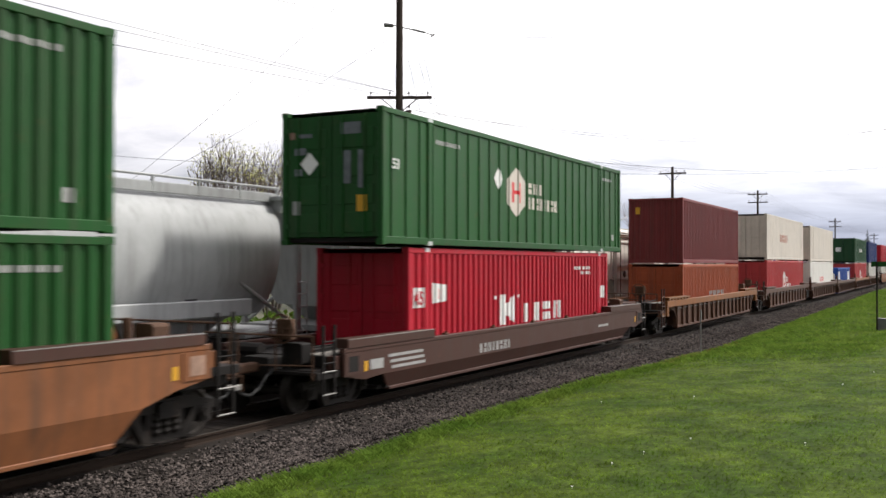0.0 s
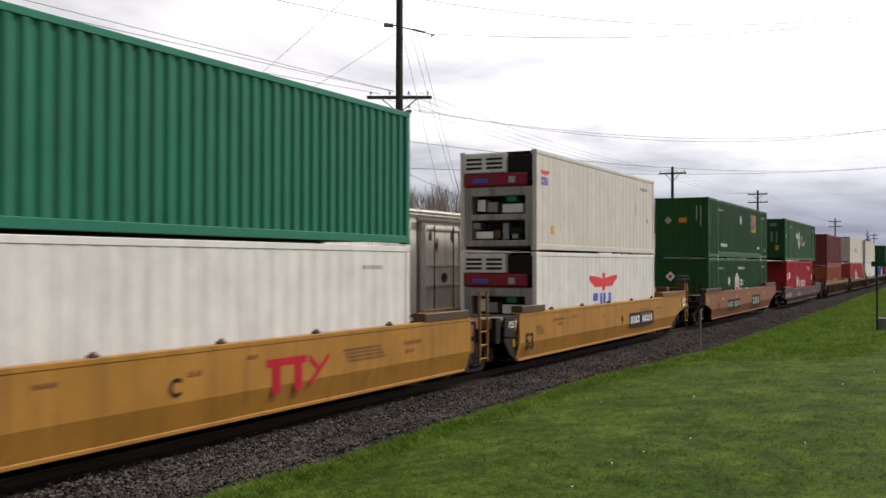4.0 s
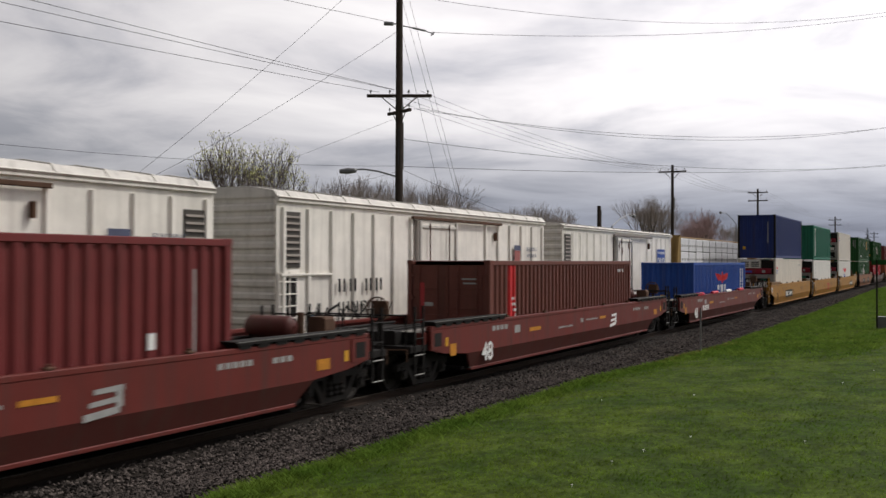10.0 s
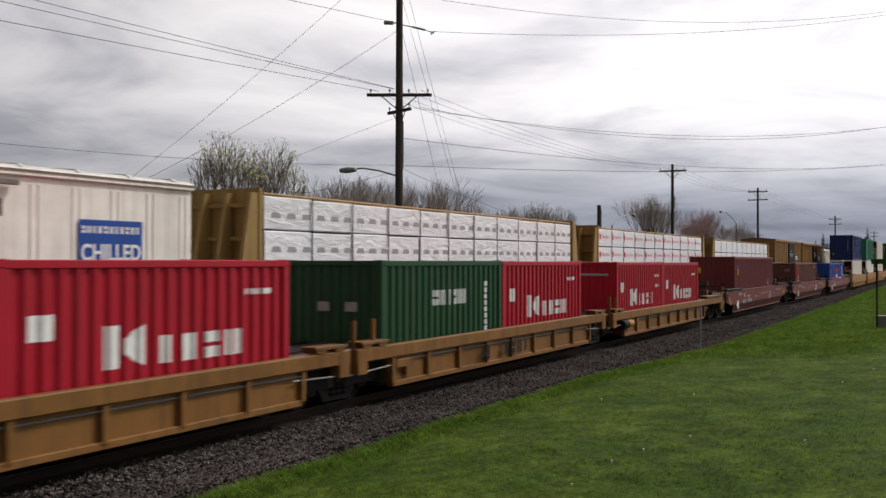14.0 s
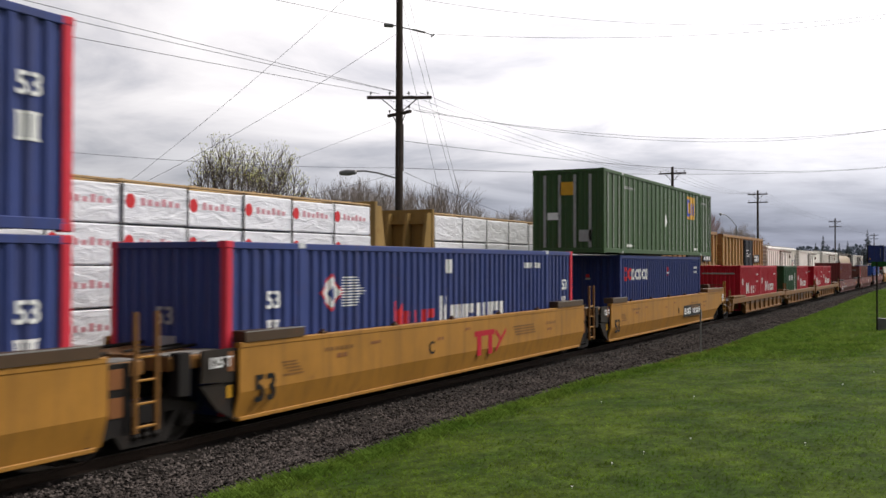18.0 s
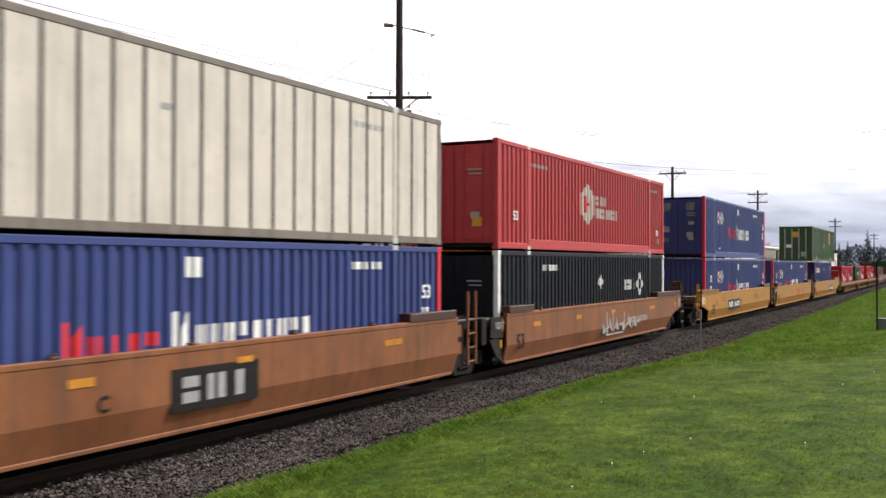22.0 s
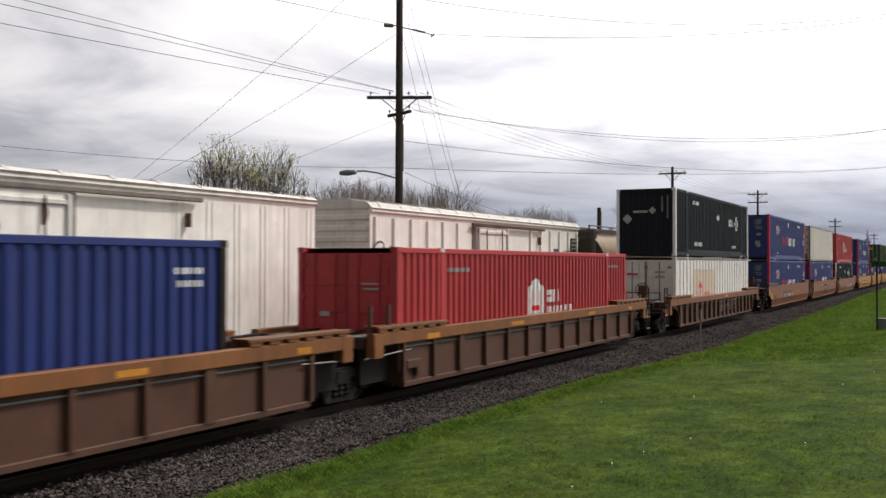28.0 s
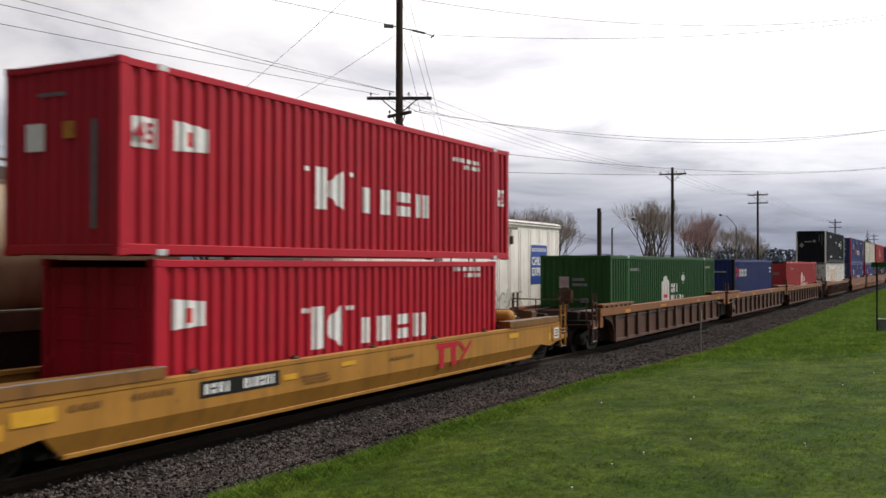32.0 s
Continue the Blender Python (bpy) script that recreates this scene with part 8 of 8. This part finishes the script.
def poles():
    p = utility_pole(39.0, 11.0, -0.7, 17.9, 0.2)
    cross_arm(p, 10.5, -1.5, 1.5, turn=radians(27))
    cross_arm(p, 9.75, -0.9, 0.9, turn=radians(-25), braces=True)
    ax, ay = 0.466, -0.885
    for d0, d1, za, zb, r in ((-0.72, -0.28, 13.86, 13.84, 0.095), (-0.28, -0.1, 13.84, 13.84, 0.03), (0.1, 0.6, 13.76, 13.66, 0.025), (0.6, 1.2, 13.66, 13.52, 0.05), (1.2, 1.6, 13.52, 13.36, 0.02), (1.45, 1.62, 13.3, 13.46, 0.03)):
        s = Solid()
        s.tube((ax * d0, ay * d0, za), (ax * d1, ay * d1, zb), r, n=8)
        part("dead_end_insulator", s, LAMP_GREY if r > 0.04 else STEEL_DARK, p)
    s = Solid()
    s.tube((0.2, -0.1, 9.3), (0.2, -0.1, 7.1), 0.02, n=6)
    s.tube((-0.2, -0.1, 9.0), (-0.25, -0.1, 7.3), 0.02, n=6)
    part("riser_conduit", s, CABLE, p)
    s = Solid()
    pts = [(0, 0.1, 6.75), (-0.45, 0.85, 7.0), (-0.75, 1.45, 7.1), (-0.95, 1.8, 7.08)]
    for a, b in zip(pts, pts[1:]):
        s.tube(a, b, 0.04, n=6)
    part("lamp_arm", s, LAMP_GREY, p)
    s = Solid()
    s.lathe((-1.05, 2.15, 7.02), [(-0.5, 0.02), (-0.45, 0.1), (0, 0.15), (0.4, 0.1), (0.45, 0.02)], 10, "y")
    part("lamp_head", s, LAMP_GREY, p)
    for a, b in (((39.16, 11, 13.68), (50.32, 15, 7.33)), ((39.26, 11, 14.97), (52.12, 15, 7.79)), ((39.95, 11, 15.13), (53.02, 15, 7.17))):
        a, b = Vector(a), Vector(b)
        wire([(a, a + (b - a) * ((a.z + 0.7) / (a.z - b.z)), 0)], 0.009, "steel guy wire anchored in the ground", "guy_wire")
    for x, zt, za in ((88.0, 11.6, 11.0), (130.8, 12.3, 11.8), (221.2, 12.4, 11.7), (330, 12.2, 11.6)):
        q = utility_pole(x, 11.0, -0.7, zt)
        cross_arm(q, za, -1.25, 1.25)
        if x > 100:
            cross_arm(q, za - 1.05, -1.25, 1.25, braces=False)
        else:
            s = Solid()
            s.tube((0.3, 0, 7.6), (0.3, 0, 8.7), 0.17, n=10)
            part("transformer", s, LAMP_GREY, q)
    # wires along the line of poles, and away over the lens
    xs = [(39.0, 10.65), (88.0, 11.15), (130.8, 11.95), (221.2, 11.85), (330, 11.75)]
    for dy in (-1.1, -0.4, 0.4, 1.1):
        wire([((a, 11.0 + dy, za), (b, 11.0 + dy, zb), 0.7) for (a, za), (b, zb) in zip(xs, xs[1:])])
    # wires that leave the tall pole towards the other side of the road and over the tracks
    def span(a, b, sag, more, r=0.010):
        a, b = Vector(a), Vector(b)
        wire([(a, a + (b - a) * more, sag * more * more)], r)
    span((38.2, 11.6, 10.6), (20.02, 14.0, 10.26), 0.02, 2.4)
    span((38.7, 11.1, 10.75), (21.79, 14.0, 11.2), 0.02, 2.4)
    span((38.5, 11.0, 10.7), (20.41, 14.0, 10.87), 0.02, 2.4)
    span((38.7, 11.0, 7.22), (20.8, 15.0, 7.44), 0.19, 2.2, 0.007)
    span((38.7, 11.0, 6.94), (20.8, 15.0, 6.4), 0.5, 2.2, 0.007)
    span((38.3, 11.0, 13.75), (31.9, 12.0, 13.35), 0.0, 6.0)
    span((38.95, 11.0, 17.4), (35.52, 24.0, 7.17), 0.25, 1.1, 0.009)
    span((38.9, 11.0, 13.5), (36.36, 24.0, 7.04), 0.25, 1.1, 0.009)
    span((38.4, 11.0, 9.32), (42.9, 18.0, 8.92), 0.0, 2.0, 0.007)
    span((39.6, 9.8, 13.45), (65.9, -8.0, 18.75), 0.6, 1.3)
    span((39.5, 11.0, 15.3), (65.9, -8.0, 19.4), 0.97, 1.3)
    span((39.45, 10.2, 9.95), (64.4, -8.0, 12.25), 1.1, 1.3)
    span((39.3, 10.4, 9.9), (64.4, -8.0, 12.0), 0.9, 1.3)
    span((39.2, 10.85, 8.5), (97.7, -6.0, 12.04), 0.85, 1.1, 0.012)
    span((39.5, 11.0, 7.27), (97.7, -6.0, 11.78), 0.43, 1.1, 0.012)
    span((39.5, 11.0, 7.08), (60.6, 11.0, 5.12), 0.23, 1.3)
    # a short dark post and street lamps beyond the tracks
    q = thing("signal_post", "short dark wooden post", "post")
    q.location = (67.5, 11.0, 0)
    s = Solid()
    s.tube((0, 0, -0.7), (0, 0, 6.85), 0.16, 0.14, 10)
    part("post_shaft", s, POLE_WOOD, q)
    s = Solid()
    s.tube((0.45, 0, -0.7), (0.45, 0, 6.6), 0.04, n=6)
    part("post_conduit", s, LAMP_GREY, q)
    for x, y, z, reach in ((73.6, 12.0, 5.6, -6.0), (122.0, 12.0, 7.4, 8.6)):
        q = thing("street_lamp", "grey street lamp with a long curved arm", "street lamp", "street lamps")
        q.location = (x, y, 0)
        s = Solid()
        s.tube((0, 0, -0.7), (0, 0, z), 0.1, 0.07, 8)
        part("lamp_post", s, LAMP_GREY, q)
        lamp_arm(q, 0.0, z, reach, 1.1)
    # marker post by the ballast, sign post on the lawn
    q = thing("marker_post", "thin grey metal marker post at the edge of the ballast", "post")
    q.location = (32.6, -4.3, ground_height(32.6, -4.3))
    s = Solid()
    s.rail(-0.025, 0.025, -0.02, 0.02, -0.05, 1.5, 0.005, "z")
    part("post_shaft", s, LAMP_GREY, q)
    s = Solid()
    s.rail(-0.05, 0.05, -0.028, -0.02, 1.2, 1.5, 0.002, "z")
    part("marker_plate", s, LAMP_GREY, q)
    q = thing("street_sign", "green street sign on a dark steel post", "sign")
    q.location = (42.0, -9.02, ground_height(42.0, -9.02))
    s = Solid()
    s.tube((0, 0, -0.1), (0, 0, 2.75), 0.035, n=8)
    part("sign_post", s, STEEL_DARK, q)
    s = Solid()
    s.rail(-0.015, 0.015, -0.55, 0.2, 2.55, 2.75, 0.004, "y")
    part("sign_blade", s, GREEN, q, "green sign blade")
    q = thing("utility_box", "small grey utility box in the grass", "utility box")
    q.location = (42.6, -9.15, ground_height(42.6, -9.15))
    s = Solid()
    s.rail(-0.2, 0.2, -0.25, 0.15, -0.05, 0.45, 0.03, "z")
    part("box_case", s, LAMP_GREY, q)
    s = Solid()
    s.rail(-0.22, 0.22, -0.27, 0.17, 0.45, 0.5, 0.02, "z")
    part("box_lid", s, LAMP_GREY, q)


# ---- trees and distance ----
def bare_tree(x, y, z, tall, wide, seed, twig=TWIG, buds=0, stems=3, label="bare deciduous tree with fine twigs", crown=None, fine_r=0.016):
    rnd = random.Random(seed)
    wood, fine, leaf = Solid(), Solid(), Solid()

    def grow(p, d, length, r, level):
        q = p + d * length
        if crown and level > 1 and (q.x ** 2 + q.y ** 2) / crown[0] ** 2 + ((q.z - crown[1]) / crown[2]) ** 2 > rnd.uniform(0.85, 1.2):
            level = max(level, 4)
            q = p + d * length * 0.45
            if (q.x ** 2 + q.y ** 2) / crown[0] ** 2 + ((q.z - crown[1]) / crown[2]) ** 2 > 1.25:
                return
        if level <= 2:
            wood.tube(p, q, r * 0.8, r * 0.55, 6 if level < 2 else 4, caps=False)
        else:
            fine.tube(p, q, r, r * 0.6, 3, caps=False)
        if level >= 5:
            for _ in range(buds):
                c = q + Vector((rnd.gauss(0, 0.12), rnd.gauss(0, 0.12), rnd.gauss(0, 0.12)))
                a, b = Vector((rnd.gauss(0, 1), rnd.gauss(0, 1), rnd.gauss(0, 1))).normalized() * 0.065, Vector((rnd.gauss(0, 1), rnd.gauss(0, 1), rnd.gauss(0, 1))).normalized() * 0.065
                leaf.faces([c - a, c + b, c + a], [(0, 1, 2)])
            return
        n = 3 if level < 3 else (4 if level == 3 else 3)
        for k in range(n):
            a = 2 * math.pi * (k + rnd.random()) / n
            out = d.orthogonal().normalized()
            side = (out * math.cos(a) + d.cross(out) * math.sin(a))
            e = (d * rnd.uniform(0.85, 1.25) + side * rnd.uniform(0.35, 0.7) * wide + Vector((0, 0, 0.06 if crown else 0.22))).normalized()
            grow(p + d * length * rnd.uniform(0.7, 1.0), e, length * rnd.uniform(0.62, 0.84), r * rnd.uniform(0.5, 0.66), level + 1)
    t = thing("bare_tree", label, "tree", "bare trees")
    t.location = (x, y, z)
    for k in range(stems):
        a = 6.28 * k / stems + rnd.random()
        lean = 0.36 if crown else 0.28
        d = Vector((lean * math.cos(a) * wide, lean * math.sin(a) * wide, 1)).normalized() if stems > 1 else Vector((0.03, 0, 1))
        grow(Vector((0.2 * math.cos(a), 0.2 * math.sin(a), 0)), d, tall * 0.31, tall * fine_r, 0)
    part("trunk", wood, BARK, t)
    part("crown", fine, twig, t)
    if buds:
        tagged(part("bud_cluster", leaf, BUD, t, "pale green spring buds"), kind="stuff")


def conifer(x, y, z, tall, seed):
    rnd = random.Random(seed)
    t = thing("conifer", "dark distant fir tree", "tree", "distant firs")
    t.location = (x, y, z)
    s = Solid()
    s.tube((0, 0, 0), (0, 0, tall), tall * 0.02, 0.02, 6)
    part("trunk", s, BARK, t)
    s = Solid()
    for k in range(240):
        h = rnd.random() ** 0.8
        r = (1 - h) * tall * 0.19 * rnd.uniform(0.5, 1.15) + 0.25
        a = rnd.uniform(0, 6.28)
        zz = tall * (0.18 + 0.82 * h)
        c, q = math.cos(a), math.sin(a)
        w = 0.28 * r + 0.1
        s.faces([(0, 0, zz), (c * r - q * w, q * r + c * w, zz - 0.35 * r), (c * r * 1.25, q * r * 1.25, zz - 0.5 * r), (c * r + q * w, q * r - c * w, zz - 0.35 * r)], [(0, 1, 2), (0, 2, 3)])
    part("crown", s, CONIFER, t)


def trees():
    bare_tree(42.35, 24.0, -0.7, 11.6, 0.85, 11, TWIG_DARK, buds=2, stems=10, fine_r=0.012, crown=(2.05, 7.6, 3.3), label="budding tree with pale green leaf buds")
    bare_tree(46.6, 24.2, -0.7, 11.6, 0.85, 12, TWIG_DARK, buds=2, stems=10, fine_r=0.012, crown=(2.05, 7.6, 3.3), label="budding tree with pale green leaf buds")
    for k, (x, y, h, w) in enumerate(((59.0, 30.0, 10.2, 0.95), (65.0, 31.0, 11.4, 0.9), (70.0, 32.0, 11.8, 0.9), (75.0, 33.0, 10.6, 0.9), (83.0, 34.0, 12.8, 0.9), (89.0, 34.5, 11.6, 0.9), (97.0, 35.0, 10.0, 1.0), (103.0, 36.0, 10.8, 1.0), (117.0, 38.0, 12.4, 0.95), (124.0, 38.0, 12.0, 1.0), (130.0, 39.0, 12.4, 1.0))):
        bare_tree(x, y, -0.7, h * 0.95, w * 0.8, 30 + k, stems=4)
    bare_tree(183.0, 40.0, -0.7, 16.5, 0.6, 51, stems=4)
    bare_tree(190.0, 40.5, -0.7, 15.5, 0.6, 52, stems=4)
    for k, (x, y, h) in enumerate(((222.0, 41.0, 14.0), (232.0, 42.0, 16.5), (242.0, 43.0, 15.5), (252.0, 44.0, 13.0), (282.0, 44.0, 15.5), (304.0, 45.0, 14.5), (330.0, 46.0, 12.5))):
        bare_tree(x, y, -0.7, h, 0.75, 60 + k, TWIG_RED if k < 4 else TWIG, stems=4, label="bare tree with reddish twigs" if k < 4 else "bare deciduous tree with fine twigs")
    for k, (x, y, h) in enumerate(((520, 51, 20), (560, 44, 21), (700, 68, 24), (700, 52.7, 27), (700, 40.6, 28), (690, 32, 23), (710, 60, 19), (720, 46, 20), (730, 36, 18), (760, 75, 18), (780, 90, 17), (800, 105, 18), (690, 27, 19), (640, 24, 16))):
        conifer(x, y, -1, h * (0.95 if k in (2, 4) else 0.7), 100 + k)
    # far woods at the end of the line, with haze put into their colour
    rnd = random.Random(17)
    s = Solid()
    for k in range(5200):
        y = 18 + 130 * rnd.random()
        x = 735 + rnd.uniform(-14, 14)
        top = 13.5 + 4.5 * noise.noise(Vector((y * 0.09, 2, 0))) + 3.0 * noise.noise(Vector((y * 0.35, 7, 0)))
        c = Vector((x, y, -1 + (top + 1) * rnd.random() ** 0.7))
        a, b = Vector((rnd.gauss(0, 1), rnd.gauss(0, 1), rnd.gauss(0, 1))).normalized() * 1.1, Vector((rnd.gauss(0, 1), rnd.gauss(0, 1), rnd.gauss(0, 1))).normalized() * 0.8
        s.faces([c - a, c - b, c + a, c + b], [(0, 1, 2, 3)])
    lone("far_woods", s, HILL, "distant mixed woods at the end of the line, tinted blue for haze", "woods", kind="stuff")
    # far wooded ridge, its blue colour standing in for haze
    rnd = random.Random(3)
    s = Solid()
    n = 240
    pts = []
    for k in range(n + 1):
        x = -400 + 3200 * k / n
        h = 18 + 10 * noise.noise(Vector((x * 0.004, 0, 0))) + 4 * noise.noise(Vector((x * 0.03, 3, 0))) + 2.0 * rnd.random()
        pts.append((x, 900 - 0.18 * x, h))
    s.faces([(x, y, -2) for x, y, _ in pts] + [(x, y + 0.5 * h, h) for x, y, h in pts] + [(x, y + 220, h * 0.6) for x, y, h in pts],
            [(i, i + 1, n + 2 + i, n + 1 + i) for i in range(n)] + [(n + 1 + i, n + 2 + i, 2 * n + 3 + i, 2 * n + 2 + i) for i in range(n)])
    lone("backdrop", s, HILL, "wooded ridge on the horizon, tinted blue for haze", "ridge", kind="structure")
    # low hedge and fence line behind the far track
    s = Solid()
    for k in range(9000):
        x = 30 + 110 * rnd.random()
        y = 13.5 + rnd.gauss(0, 0.5)
        z = -0.7 + 1.5 * rnd.random()
        a, b = Vector((rnd.gauss(0, 1), rnd.gauss(0, 1), rnd.gauss(0, 1))).normalized() * 0.16, Vector((rnd.gauss(0, 1), rnd.gauss(0, 1), rnd.gauss(0, 1))).normalized() * 0.12
        c = Vector((x, y, z))
        s.faces([c - a, c - b, c + a, c + b], [(0, 1, 2, 3)])
    lone("hedge", s, TALL, "low green and brown brush beyond the far track", "hedge", kind="stuff")


ground()
tracks()
stack_train()
mixed_train()
poles()
trees()
stones()
lawn()


# ---- what moves ----
SPEED_A = 13.352


def run_b(t):
    return 9.6 * t + 0.02 * t * t


def motions():
    for ob, x, z in RIDERS_A:
        walk(ob, [(t, pose(x + SPEED_A * t, 0, z + grade(x + SPEED_A * t))) for t in range(33)])
    for ob, x, z in RIDERS_B:
        walk(ob, [(t, pose(x - run_b(t), FAR_TRACK, z + grade(x - run_b(t)))) for t in range(33)])
    # one turning wheelset for each train and axle; alike wheelsets turn alike
    first = {}
    for w, x in WHEELSETS:
        top = w.parent.parent
        line = "A" if any(top is ob for ob, _, _ in LEADERS[top.name]) else "B"
        if (line, x) not in first:
            rate = SPEED_A / 0.42 if line == "A" else -9.9 / 0.42
            step = 1 / 30
            walk(w, [(k * step, pose(x, 0, 0, 0, math.degrees(rate * k * step) % 360, 0)) for k in range(961)])
            first[(line, x)] = w
        else:
            src = first[(line, x)]
            w.rotation_mode = "QUATERNION"
            w.animation_data_create()
            w.animation_data.action = src.animation_data.action
            w.animation_data.action_slot = src.animation_data.action_slot


LEADERS = {}
for _ob, _x, _z in RIDERS_A:
    LEADERS[_ob.name] = [(_ob, _x, _z)]
for _ob, _x, _z in RIDERS_B:
    LEADERS.setdefault(_ob.name, [])
motions()
